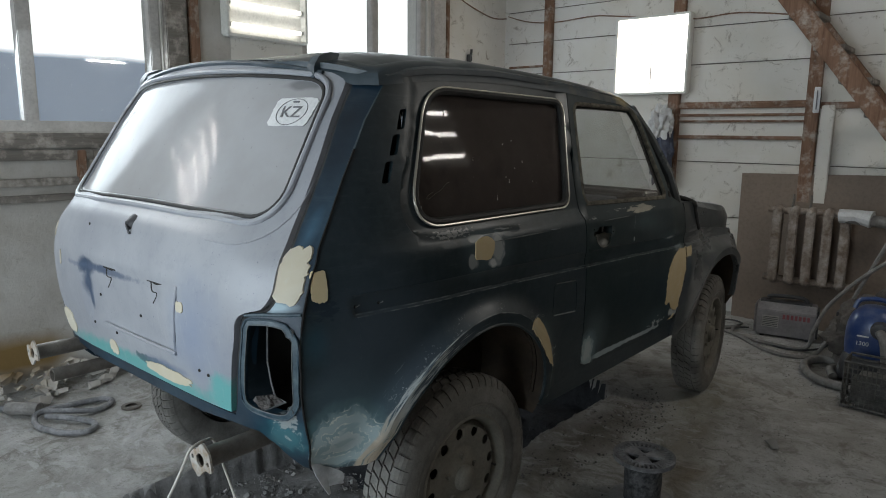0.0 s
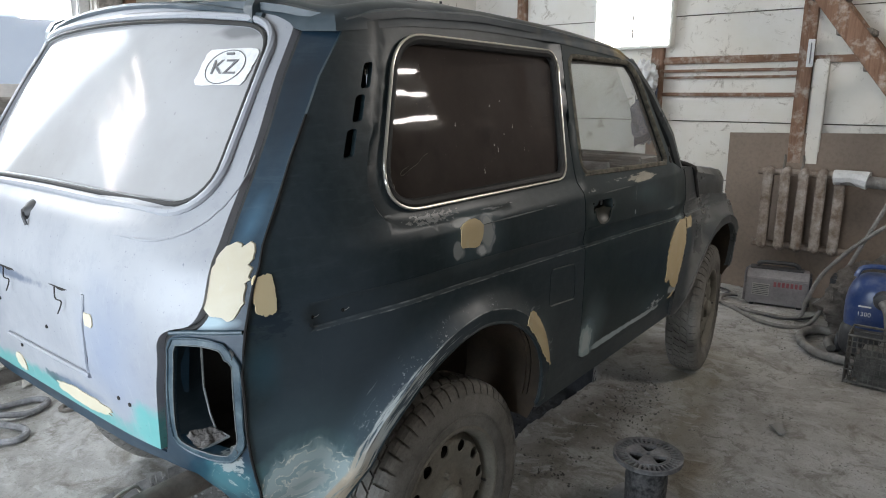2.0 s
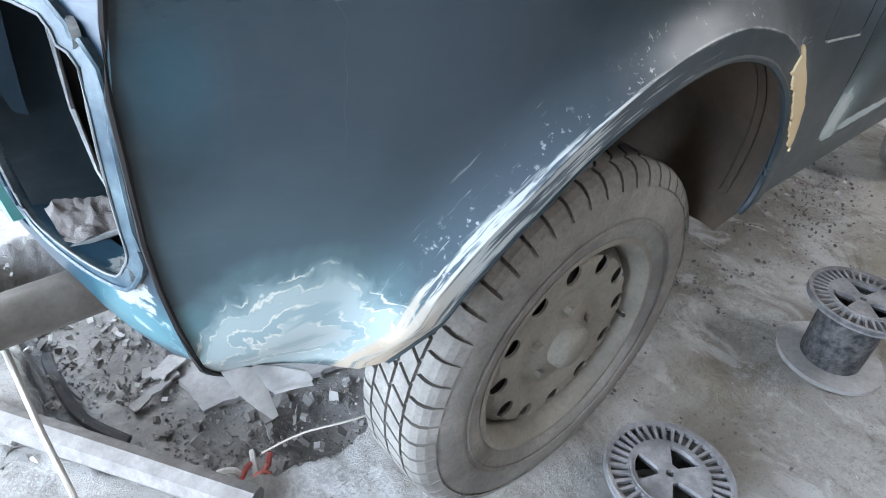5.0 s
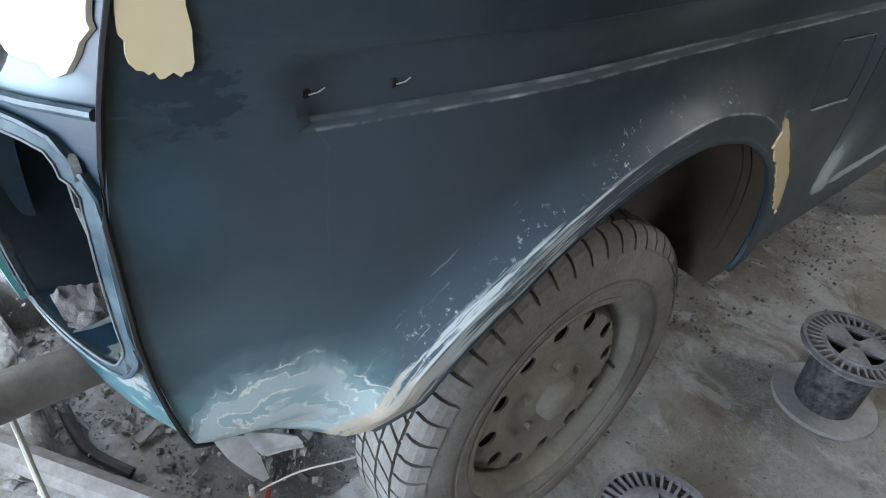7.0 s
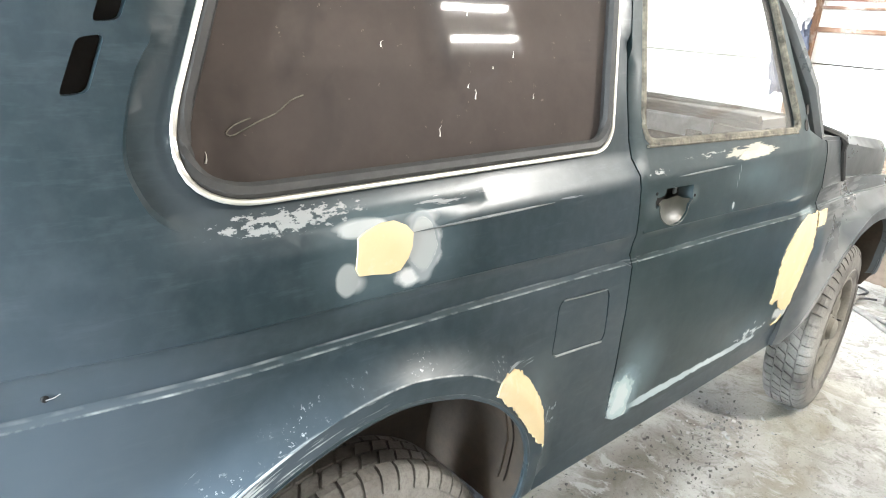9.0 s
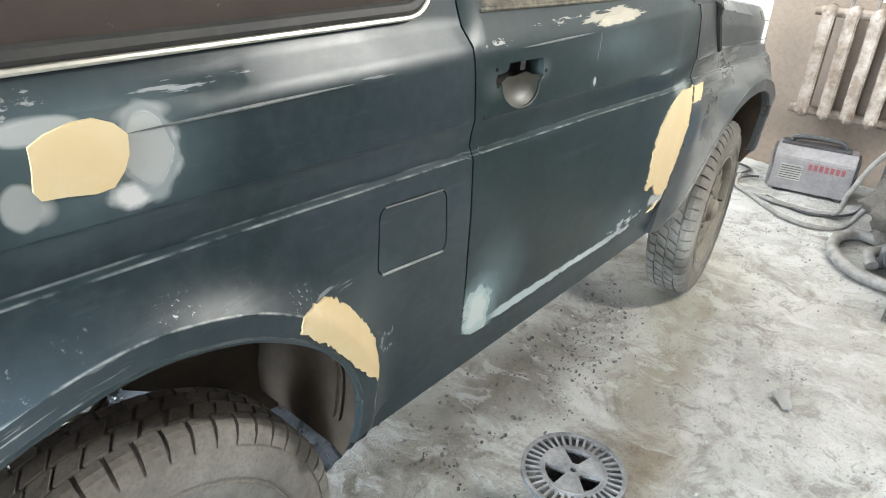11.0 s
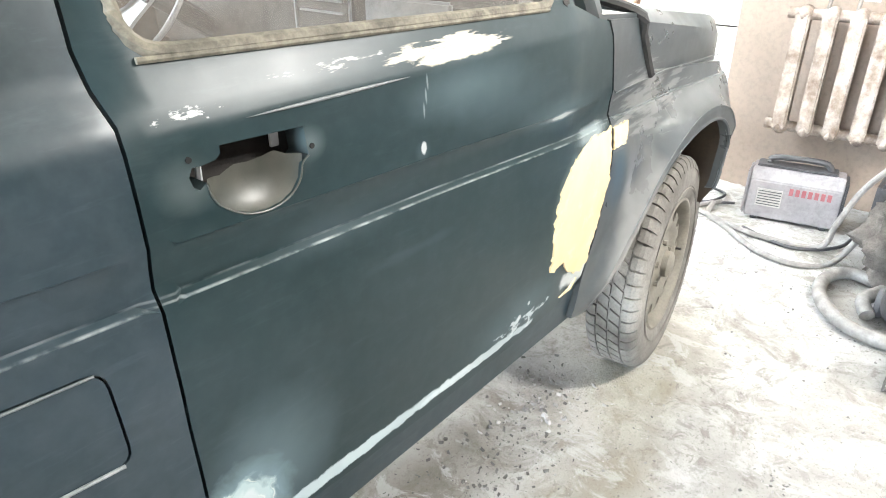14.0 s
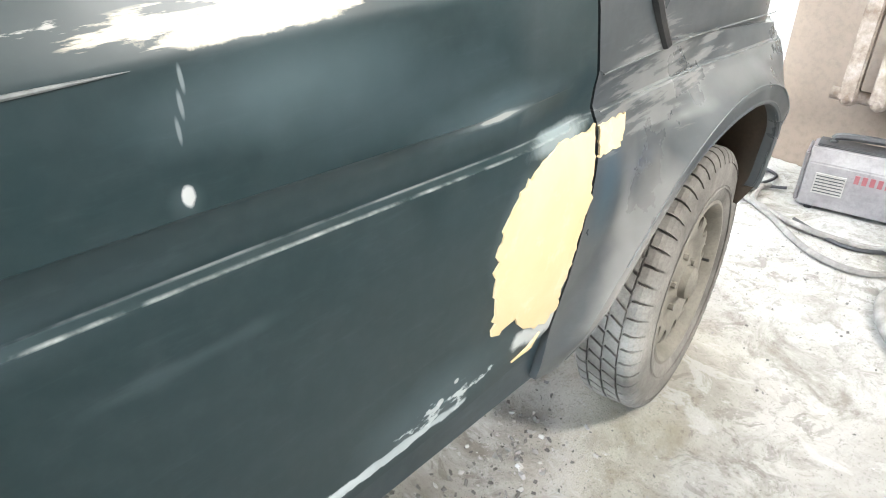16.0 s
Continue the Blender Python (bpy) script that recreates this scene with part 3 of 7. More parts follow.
c = mix(M_WALL, remap(M_WALL, noise_tex(M_WALL, 9, 9, 0.78, co, 0.8), 0.56, 0.66, 0, 0.8), c, (0.30, 0.26, 0.21))
base(M_WALL, c)
bump(M_WALL, noise_tex(M_WALL, 30, 6, 0.7, co), 0.3, 0.004)
M_PLAST = mat("dirty_plaster", 0.9)
co = coords(M_PLAST)
c = mix(M_PLAST, remap(M_PLAST, noise_tex(M_PLAST, 2.2, 7, 0.65, co), 0.36, 0.66), (0.40, 0.37, 0.33), (0.56, 0.54, 0.51))
c = mix(M_PLAST, remap(M_PLAST, noise_tex(M_PLAST, 10, 8, 0.75, co, 1.0), 0.58, 0.72, 0, 0.7), c, (0.23, 0.20, 0.16))
c = mix(M_PLAST, spot(M_PLAST, co, (-0.42, YL, 0.20), (0.32, 0.4, 0.16), 0.6, 0.5, 7), c, (0.22, 0.14, 0.05))
base(M_PLAST, c)
bump(M_PLAST, noise_tex(M_PLAST, 16, 8, 0.75, co), 0.6, 0.012)


def wood(name, a, b, along="z"):
    m = mat(name, 0.8)
    mp = node(m, "ShaderNodeMapping")
    mp.inputs["Scale"].default_value = {"z": (9, 9, 1), "y": (9, 1, 9), "x": (1, 9, 9)}[along]
    link(m, coords(m), mp.inputs[0])
    f = noise_tex(m, 4, 8, 0.7, mp.outputs[0], 0.6)
    c = mix(m, remap(m, f, 0.35, 0.66), a, b)
    base(m, mix(m, remap(m, noise_tex(m, 9, 7, 0.7), 0.50, 0.66, 0, 0.75), c, (0.50, 0.45, 0.40)))
    bump(m, f, 0.4, 0.004)
    return m


M_WOOD = wood("red_brown_post_wood", (0.14, 0.075, 0.045), (0.27, 0.155, 0.10))
M_WOODY = wood("red_brown_rail_wood", (0.14, 0.075, 0.045), (0.27, 0.155, 0.10), "y")
M_GREYW = wood("grey_old_wood", (0.13, 0.115, 0.10), (0.24, 0.215, 0.19), "x")
M_BOARD = rough_plain("brown_fibreboard", (0.225, 0.175, 0.14), (0.26, 0.205, 0.165), 2.0, 0.85, 0, 0.1, 40)
M_WFRAME = rough_plain("grey_window_frame", (0.42, 0.40, 0.38), (0.56, 0.54, 0.52), 10, 0.6)
M_RAD = rough_plain("peeling_radiator_paint", (0.14, 0.095, 0.065), (0.44, 0.39, 0.35), 9, 0.75, 0, 0.5, 50, 0.005)
M_DARKP = rough_plain("dark_plastic", (0.035, 0.035, 0.038), (0.07, 0.07, 0.075), 14, 0.5)
M_GRIME = rough_plain("grimy_wire", (0.06, 0.058, 0.054), (0.16, 0.155, 0.145), 18, 0.8)
M_WELD = rough_plain("dusty_dark_casing", (0.20, 0.185, 0.195), (0.29, 0.275, 0.28), 8, 0.55)
M_GREYP = rough_plain("grey_casing", (0.33, 0.31, 0.29), (0.42, 0.40, 0.38), 10, 0.5, 0, 0.1)
M_MARK = rough_plain("dull_red_print", (0.26, 0.075, 0.085), (0.33, 0.12, 0.13), 20, 0.6)
M_RED = rough_plain("red_print", (0.45, 0.10, 0.09), (0.5, 0.14, 0.12), 20, 0.6)
M_BLUE = mat("blue_plastic", 0.28)
base(M_BLUE, mix(M_BLUE, remap(M_BLUE, noise_tex(M_BLUE, 12, 6, 0.7), 0.45, 0.75, 0, 0.5), (0.028, 0.060, 0.185), (0.20, 0.22, 0.28)))
M_HOSE = rough_plain("dusty_grey_hose", (0.16, 0.15, 0.14), (0.27, 0.26, 0.25), 20, 0.7)
M_FUR = rough_plain("grey_brown_fur", (0.10, 0.085, 0.075), (0.21, 0.19, 0.17), 18, 0.95, 0, 0.9, 130, 0.02)
M_SPOOL = rough_plain("grey_spool_plastic", (0.12, 0.12, 0.125), (0.30, 0.30, 0.31), 16, 0.65, 0, 0.2, 70)
M_SPOOLD = rough_plain("dark_spool_core", (0.012, 0.013, 0.016), (0.13, 0.13, 0.13), 55, 0.7, 0, 0.3, 70)
M_WIRE = rough_plain("dirty_white_wire", (0.50, 0.46, 0.40), (0.62, 0.60, 0.56), 30, 0.6)
M_PAPER = rough_plain("dusty_card", (0.20, 0.195, 0.185), (0.36, 0.355, 0.345), 9, 0.9, 0, 0.4, 40)
M_WHITE = rough_plain("white_vinyl", (0.72, 0.72, 0.72), (0.78, 0.78, 0.78), 10, 0.5)
M_INK = rough_plain("grey_print", (0.16, 0.16, 0.17), (0.2, 0.2, 0.21), 20, 0.6)
M_SLAB = rough_plain("pale_dusty_slab", (0.25, 0.245, 0.24), (0.39, 0.385, 0.38), 7, 0.9, 0, 0.4, 60, 0.003)
M_CLOTH = rough_plain("blue_grey_cloth", (0.06, 0.07, 0.11), (0.12, 0.13, 0.17), 14, 0.9)
M_BAG = rough_plain("white_plastic_film", (0.55, 0.55, 0.55), (0.66, 0.66, 0.66), 14, 0.4)
M_CEIL = rough_plain("ceiling_boards", (0.42, 0.38, 0.32), (0.55, 0.51, 0.45), 4, 0.9)


def glow(name, colour, power):
    m = mat(name)
    e = node(m, "ShaderNodeEmission", Strength=power)
    e.inputs[0].default_value = (*colour, 1)
    link(m, e.outputs[0], m.node_tree.nodes["Material Output"].inputs["Surface"])
    return m


M_LAMP = glow("lamp_diffuser", (1.0, 0.95, 0.85), 18.0)
M_TUBE = glow("lamp_tube", (1.0, 0.97, 0.90), 12.0)
M_TRAY = rough_plain("white_lamp_tray", (0.78, 0.78, 0.74), (0.84, 0.84, 0.80), 10, 0.5)


# ---- building helpers ----
def part(name, bm, material, parent=None, label="", smooth=False):
    me = bpy.data.meshes.new(name)
    if smooth:
        for f in bm.faces:
            f.smooth = True
    bm.to_mesh(me)
    bm.free()
    me.materials.append(material)
    ob = new(name, me)
    if smooth:
        me.set_sharp_from_angle(angle=radians(38))
    if parent is not None:
        ob.parent = parent
        ob.matrix_parent_inverse = parent.matrix_world.inverted()
    if label:
        tagged(ob, label)
    return ob


def thing(name, at, label, category, group=""):
    ob = new(name)
    ob.empty_display_size = 0.1
    ob.location = at
    bpy.context.view_layer.update()
    return tagged(ob, label, category, group)


def add_box(bm, c, s, bev=0.0, rot=None):
    r = bmesh.ops.create_cube(bm, size=1.0)
    vs = r["verts"]
    bmesh.ops.scale(bm, vec=s, verts=vs)
    if bev > 0:
        es = list({e for v in vs for e in v.link_edges})
        vs = list({v for f in bmesh.ops.bevel(bm, geom=es, offset=bev, segments=2, affect="EDGES")["faces"] for v in f.verts} | {v for v in vs if v.is_valid})
    if rot is not None:
        bmesh.ops.rotate(bm, cent=(0, 0, 0), matrix=rot.to_matrix().to_3x3() if hasattr(rot, "to_matrix") else rot, verts=vs)
    bmesh.ops.translate(bm, vec=c, verts=vs)
    return vs


def box(c, s, bev=0.0, rot=None):
    bm = bmesh.new()
    add_box(bm, c, s, bev, rot)
    return bm


def turn(rx=0, ry=0, rz=0):
    return Euler([radians(a) for a in (rx, ry, rz)]).to_matrix()


def sweep(points, radius, sides=8, closed=False, smooth_steps=0, cap=True):
    """A tube along a line of points."""
    pts = [Vector(p) for p in points]
    if smooth_steps:
        n = len(pts)
        out = []
        rng = range(n) if closed else range(n - 1)
        for i in rng:
            p0 = pts[(i - 1) % n] if closed or i > 0 else pts[0]
            p1, p2 = pts[i], pts[(i + 1) % n]
            p3 = pts[(i + 2) % n] if closed or i + 2 < n else p2
            for k in range(smooth_steps):
                t = k / smooth_steps
                out.append(0.5 * ((2 * p1) + (p2 - p0) * t + (2 * p0 - 5 * p1 + 4 * p2 - p3) * t * t + (3 * p1 - p0 - 3 * p2 + p3) * t ** 3))
        if not closed:
            out.append(pts[-1])
        pts = out
    bm = bmesh.new()
    n = len(pts)
    rings = []
    up = Vector((0, 0, 1))
    for i, p in enumerate(pts):
        a = pts[(i + 1) % n] if closed or i + 1 < n else p
        b = pts[(i - 1) % n] if closed or i > 0 else p
        d = (a - b).normalized()
        side = d.cross(up)
        if side.length < 0.05:
            side = d.cross(Vector((1, 0, 0)))
        side.normalize()
        u2 = side.cross(d)
        rad = radius(i / max(1, n - 1)) if callable(radius) else radius
        rings.append([bm.verts.new(p + (side * math.cos(t) + u2 * math.sin(t)) * rad) for t in (2 * math.pi * k / sides for k in range(sides))])
    for i in range(n if closed else n - 1):
        r1, r2 = rings[i], rings[(i + 1) % n]
        for k in range(sides):
            bm.faces.new((r1[k], r1[(k + 1) % sides], r2[(k + 1) % sides], r2[k]))
    if not closed and cap:
        bm.faces.new(rings[0][::-1])
        bm.faces.new(rings[-1])
    return bm


def revolve(profile, n=48, axis="z", centre=(0, 0, 0)):
    """A body turned from (radius, height) pairs."""
    bm = bmesh.new()
    rings = []
    for r, h in profile:
        ring = []
        for k in range(n):
            a = 2 * math.pi * k / n
            p = (r * math.cos(a), r * math.sin(a), h)
            if axis == "y":
                p = (r * math.cos(a), h, r * math.sin(a))
            elif axis == "x":
                p = (h, r * math.cos(a), r * math.sin(a))
            ring.append(bm.verts.new(Vector(p) + Vector(centre)))
        rings.append(ring)
    for a, b in zip(rings, rings[1:]):
        for k in range(n):
            bm.faces.new((a[k], a[(k + 1) % n], b[(k + 1) % n], b[k]))
    bmesh.ops.remove_doubles(bm, verts=bm.verts, dist=1e-5)
    bmesh.ops.recalc_face_normals(bm, faces=bm.faces)
    return bm


def inside(poly, pts):
    """Which of pts (n x 2) lie in the polygon."""
    x, y = pts[:, 0], pts[:, 1]
    res = np.zeros(len(pts), bool)
    n = len(poly)
    for i in range(n):
        (x1, y1), (x2, y2) = poly[i], poly[(i + 1) % n]
        if y1 == y2:
            continue
        c = ((y1 > y) != (y2 > y)) & (x < (x2 - x1) * (y - y1) / (y2 - y1) + x1)
        res ^= c
    return res


def gap_to(poly, pts):
    d = np.full(len(pts), 1e9)
    n = len(poly)
    for i in range(n):
        a, b = np.array(poly[i]), np.array(poly[(i + 1) % n])
        ab = b - a
        t = np.clip(((pts - a) @ ab) / max(ab @ ab, 1e-12), 0, 1)
        d = np.minimum(d, np.linalg.norm(pts - (a + t[:, None] * ab), axis=1))
    return d


def dense(poly, step):
    out = []
    for i in range(len(poly)):
        a, b = Vector(poly[i]), Vector(poly[(i + 1) % len(poly)])
        k = max(1, round((b - a).length / step))
        out += [tuple(a.lerp(b, j / k)) for j in range(k)]
    return out


def rounded(pts, r, seg=5):
    """A polygon with its corners rounded; r: one radius or one a corner."""
    out = []
    n = len(pts)
    for i in range(n):
        a, p, b = Vector(pts[i - 1]), Vector(pts[i]), Vector(pts[(i + 1) % n])
        rr = r[i] if isinstance(r, (list, tuple)) else r
        u, v = (a - p), (b - p)
        l = min(rr, u.length * 0.48, v.length * 0.48)
        p1, p2 = p + u.normalized() * l, p + v.normalized() * l
        for k in range(seg + 1):
            t = k / seg
            out.append(tuple(p1 * (1 - t) ** 2 + p * 2 * t * (1 - t) + p2 * t * t))
    return out


def grown(poly, d):
    """The polygon moved outwards by d."""
    n = len(poly)
    area = sum(poly[i][0] * poly[(i + 1) % n][1] - poly[(i + 1) % n][0] * poly[i][1] for i in range(n))
    s = 1 if area > 0 else -1
    out = []
    for i in range(n):
        a, p, b = Vector(poly[i - 1]), Vector(poly[i]), Vector(poly[(i + 1) % n])
        t = (b - a)
        if t.length < 1e-9:
            out.append(tuple(p))
            continue
        t.normalize()
        out.append((p.x + s * t.y * d, p.y - s * t.x * d))
    return out


def sheet(outline, holes, f, step, front, rim=None, rim_holes=True, lines=()):
    """A pressed panel: the outline less the holes, laid out on the surface f; its edges are folded back along rim."""
    from mathutils.geometry import delaunay_2d_cdt
    loops = [dense(outline, step)] + [dense(h, step * 0.6) for h in holes]
    pts, edges = [], []
    for lp in loops:
        s = len(pts)
        pts += lp
        edges += [(s + i, s + (i + 1) % len(lp)) for i in range(len(lp))]
    for ln in lines:
        s = len(pts)
        pts += ln
        edges += [(s + i, s + i + 1) for i in range(len(ln) - 1)]
    o = np.array(outline)
    gx, gy = np.meshgrid(np.arange(o[:, 0].min(), o[:, 0].max(), step), np.arange(o[:, 1].min(), o[:, 1].max(), step))
    g = np.stack([gx.ravel(), gy.ravel()], 1)
    g[:, 0] += (np.arange(len(g)) % 2) * step * 0.15
    ok = inside(outline, g) & (gap_to(outline, g) > step * 0.4)
    for h in holes:
        ok &= ~inside(h, g) & (gap_to(h, g) > step * 0.35)
    for ln in lines:
        for i in range(len(ln) - 1):
            ok &= gap_to([ln[i], ln[i + 1]], g) > step * 0.25
    pts += [tuple(p) for p in g[ok]]
    vs, es, fs, *_ = delaunay_2d_cdt([Vector(p) for p in pts], edges, [], 0, 1e-6)
    va = np.array([tuple(v) for v in vs])
    cen = np.array([va[list(t)].mean(0) for t in fs])
    keep = inside(loops[0], cen)
    for h in loops[1:]:
        keep &= ~inside(h, cen)
    bm = bmesh.new()
    used = sorted({i for t, k in zip(fs, keep) if k for i in t})
    bv = {i: bm.verts.new(f(va[i][0], va[i][1])) for i in used}
    for t, k in zip(fs, keep):
        if k:
            face = bm.faces.new([bv[i] for i in t])
            face.normal_update()
            if face.normal.dot(Vector(front)) < 0:
                face.normal_flip()
    if rim is not None:
        border = [e for e in bm.edges if len(e.link_faces) == 1]
        made = {}
        for e in border:
            for v in e.verts:
                if v not in made:
                    made[v] = bm.verts.new(v.co + Vector(rim))
        for e in border:
            a, b = e.verts
            bm.faces.new((a, b, made[b], made[a]))
        bmesh.ops.recalc_face_normals(bm, faces=[q for q in bm.faces])
        probe = max((q for q in bm.faces), key=lambda q: abs(q.normal.dot(Vector(front))))
        if probe.normal.dot(Vector(front)) < 0:
            bmesh.ops.reverse_faces(bm, faces=bm.faces)
    return bm


def plate(outline, holes, z0, z1, step=0.02):
    """A flat plate of real thickness between two heights, in x and y."""
    return sheet(outline, holes, lambda x, y: (x, y, z1), step, (0, 0, 1), (0, 0, z0 - z1))


def circle(cx, cy, r, n=24):
    return [(cx + r * math.cos(2 * math.pi * k / n), cy + r * math.sin(2 * math.pi * k / n)) for k in range(n)]


def ramp(a, b, x):
    t = max(0.0, min(1.0, (x - a) / (b - a)))
    return t * t * (3 - 2 * t)


def table(rows, x):
    """A value read from rising (x, value) rows."""
    if x <= rows[0][0]:
        return rows[0][1]
    for (a, va), (b, vb) in zip(rows, rows[1:]):
        if x <= b:
            return va + (vb - va) * (x - a) / (b - a)
    return rows[-1][1]


# ---- the car ----
CY = 0.05  # the car's middle line
ARCH_R = [(-0.432, 0.590), (-0.424, 0.632), (-0.402, 0.690), (-0.358, 0.746), (-0.296, 0.798), (-0.253, 0.830), (-0.186, 0.862), (-0.102, 0.887), (-0.02, 0.896), (0.05, 0.887), (0.113, 0.868), (0.157, 0.845), (0.194, 0.821), (0.236, 0.784), (0.279, 0.728), (0.305, 0.660), (0.306, 0.605), (0.300, 0.552)]
ARCH_F = [(1.600, 0.505), (1.640, 0.560), (1.690, 0.604), (1.766, 0.676), (1.846, 0.750), (1.930, 0.797), (2.02, 0.820), (2.10, 0.830), (2.20, 0.828), (2.29, 0.805), (2.36, 0.760), (2.41, 0.700), (2.425, 0.63), (2.420, 0.55)]


def eased(line, k=4):
    """The same line with more points, run smooth."""
    p = [Vector(q) for q in line]
    out = []
    for i in range(len(p) - 1):
        a, b, c, d = p[max(0, i - 1)], p[i], p[i + 1], p[min(len(p) - 1, i + 2)]
        for j in range(k):
            t = j / k
            out.append(tuple(0.5 * (2 * b + (c - a) * t + (2 * a - 5 * b + 4 * c - d) * t * t + (3 * b - a - 3 * c + d) * t ** 3)))
    return out + [tuple(p[-1])]


ARCH_R, ARCH_F = eased(ARCH_R), eased(ARCH_F)
CREASE = [(-0.53, 1.008), (-0.40, 1.011), (-0.10, 1.006), (0.10, 1.001), (0.40, 0.991), (0.60, 0.984), (1.03, 0.971), (1.55, 0.948), (2.7, 0.893)]


RECESS = eased([(-0.19, 1.70), (-0.235, 1.50), (-0.277, 1.411), (-0.309, 1.362), (-0.328, 1.31), (-0.335, 1.272), (-0.329, 1.24), (-0.311, 1.207), (-0.27, 1.187), (-0.18, 1.177), (-0.09, 1.173), (0.30, 1.169), (0.60, 1.168)], 3) + [(0.70, 1.70)]


def arch_gap(line, x, z):
    d = 9.0
    for (ax, az), (bx, bz) in zip(line, line[1:]):
        t = max(0, min(1, ((x - ax) * (bx - ax) + (z - az) * (bz - az)) / ((bx - ax) ** 2 + (bz - az) ** 2)))
        d = min(d, math.hypot(x - ax - t * (bx - ax), z - az - t * (bz - az)))
    return d


BELT = 1.146
SIDE_PROFILE = [(0.45, -0.752), (0.60, -0.768), (0.75, -0.779), (0.88, -0.784), (1.02, -0.782), (1.10, -0.7785), (1.146, -0.7735), (1.19, -0.7585), (1.70, -0.625)]


def side_y(x, z):
    y = table(SIDE_PROFILE, z)
    if z > 1.165:
        y += 0.004 * ramp(1.160, 1.205, z)
    if x < -0.2:
        y += 0.4 * (x + 0.2) ** 2
    if x > 1.4:
        y += 0.03 * (x - 1.4) + 0.092 * min(0.6, x - 1.4) * ramp(0.82, 1.0, z) + 0.05 * ramp(2.40, 2.53, x)
    if z < 0.68:
        y += (0.68 - z) * 0.75 * ramp(-0.25, -0.55, x)
    zc = table(CREASE, x)
    if -0.524 < x:
        hh = 0.005 + 0.003 * ramp(0.15, -0.5, x)
        fade = ramp(-0.524, -0.510, x)
        if zc < z < zc + 0.054:
            y += 0.011 * fade * ((z - zc) / hh if z < zc + hh else 1 - 0.62 * (z - zc - hh) / (0.054 - hh))
        elif zc + 0.054 <= z < zc + 0.059:
            y += 0.0042 * fade * (1 - (z - zc - 0.054) / 0.005)
    for line in (ARCH_R, ARCH_F):
        if abs(x - (line[0][0] + line[-1][0]) / 2) < 0.6 and z < 1.0:
            d = arch_gap(line, x, z)
            if d < 0.12:
                y -= 0.034 * ((1 - min(1.0, (d - 0.036) / 0.075)) ** 2 if d > 0.036 else 0.93 + 0.07 * d / 0.036) * ramp(0.50, 0.62, z + 0.04)
    if -0.4 < x < 0.6 and z > 1.16:
        p = np.array([[x, z]])
        g = gap_to(RECESS, p)[0]
        if inside(RECESS, p)[0]:
            y += 0.009 * min(1.0, g / 0.007)
    return y


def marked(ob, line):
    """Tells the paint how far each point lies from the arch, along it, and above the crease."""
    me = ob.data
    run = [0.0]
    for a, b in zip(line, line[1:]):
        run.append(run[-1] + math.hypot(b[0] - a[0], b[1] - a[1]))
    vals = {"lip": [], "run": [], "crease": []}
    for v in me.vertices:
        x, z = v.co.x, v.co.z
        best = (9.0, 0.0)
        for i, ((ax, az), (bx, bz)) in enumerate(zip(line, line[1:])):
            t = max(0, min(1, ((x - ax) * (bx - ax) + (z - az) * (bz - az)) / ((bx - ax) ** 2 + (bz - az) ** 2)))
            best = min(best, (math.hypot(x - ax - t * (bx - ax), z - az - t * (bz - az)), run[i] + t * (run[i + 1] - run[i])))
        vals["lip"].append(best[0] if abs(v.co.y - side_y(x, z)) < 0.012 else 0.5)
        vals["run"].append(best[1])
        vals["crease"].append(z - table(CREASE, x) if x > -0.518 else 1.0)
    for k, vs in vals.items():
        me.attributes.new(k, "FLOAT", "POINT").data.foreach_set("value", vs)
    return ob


def on_side(x, z):
    return (x, side_y(x, z), z)


def on_left(x, z):
    return (x, 2 * CY - side_y(x, z), z)


# the corner line between side and rear, and the rear's middle line
CORNER = [(0.562, -0.554), (0.585, -0.583), (0.62, -0.606), (0.665, -0.625), (0.714, -0.639), (0.78, -0.650), (0.823, -0.655), (0.949, -0.657), (1.024, -0.648), (1.111, -0.627), (1.19, -0.589), (1.261, -0.547), (1.349, -0.497), (1.505, -0.397), (1.617, -0.302), (1.66, -0.27)]
REAR_MID = [(0.56, -0.685), (0.72, -0.712), (0.80, -0.728), (0.90, -0.748), (1.0, -0.757), (1.07, -0.755), (1.15, -0.735), (1.22, -0.690), (1.70, -0.424)]


@functools.lru_cache(None)
def corner_at(z):
    x = table(CORNER, z)
    return x, side_y(x, z)


def rear_x(y, z):
    xe, ye = corner_at(round(z, 5))
    u = min(1.0, abs(y - CY) / (CY - ye))
    r = table(REAR_MID, z)
    return r + (xe - r) * u ** (5 - 2 * ramp(1.12, 1.35, z))


def on_rear(y, z):
    return (rear_x(y, z), y, z)


GUTTER = [(-0.47, 1.598), (-0.302, 1.617), (-0.1, 1.641), (0.2, 1.652), (0.64, 1.640), (1.07, 1.612), (1.24, 1.560)]
Q_WIN = rounded([(-0.150, 1.602), (0.592, 1.592), (0.508, 1.220), (-0.312, 1.220)], [0.10, 0.06, 0.05, 0.13], 12)
VENTS = [rounded([(a, z1), (a + 0.027, z1 + 0.004), (a + 0.002, z0 + 0.003), (a - 0.026, z0)], 0.008, 3) for a, z0, z1 in ((-0.274, 1.480, 1.535), (-0.316, 1.410, 1.466), (-0.358, 1.338, 1.395))]
FUEL = rounded([(0.371, 0.955), (0.522, 0.945), (0.528, 0.829), (0.366, 0.843)], 0.02, 4)
D_WIN = rounded([(0.665, 1.592), (1.16, 1.585), (1.225, 1.52), (1.365, 1.190), (0.612, 1.212)], [0.05, 0.06, 0.05, 0.05, 0.06], 6)
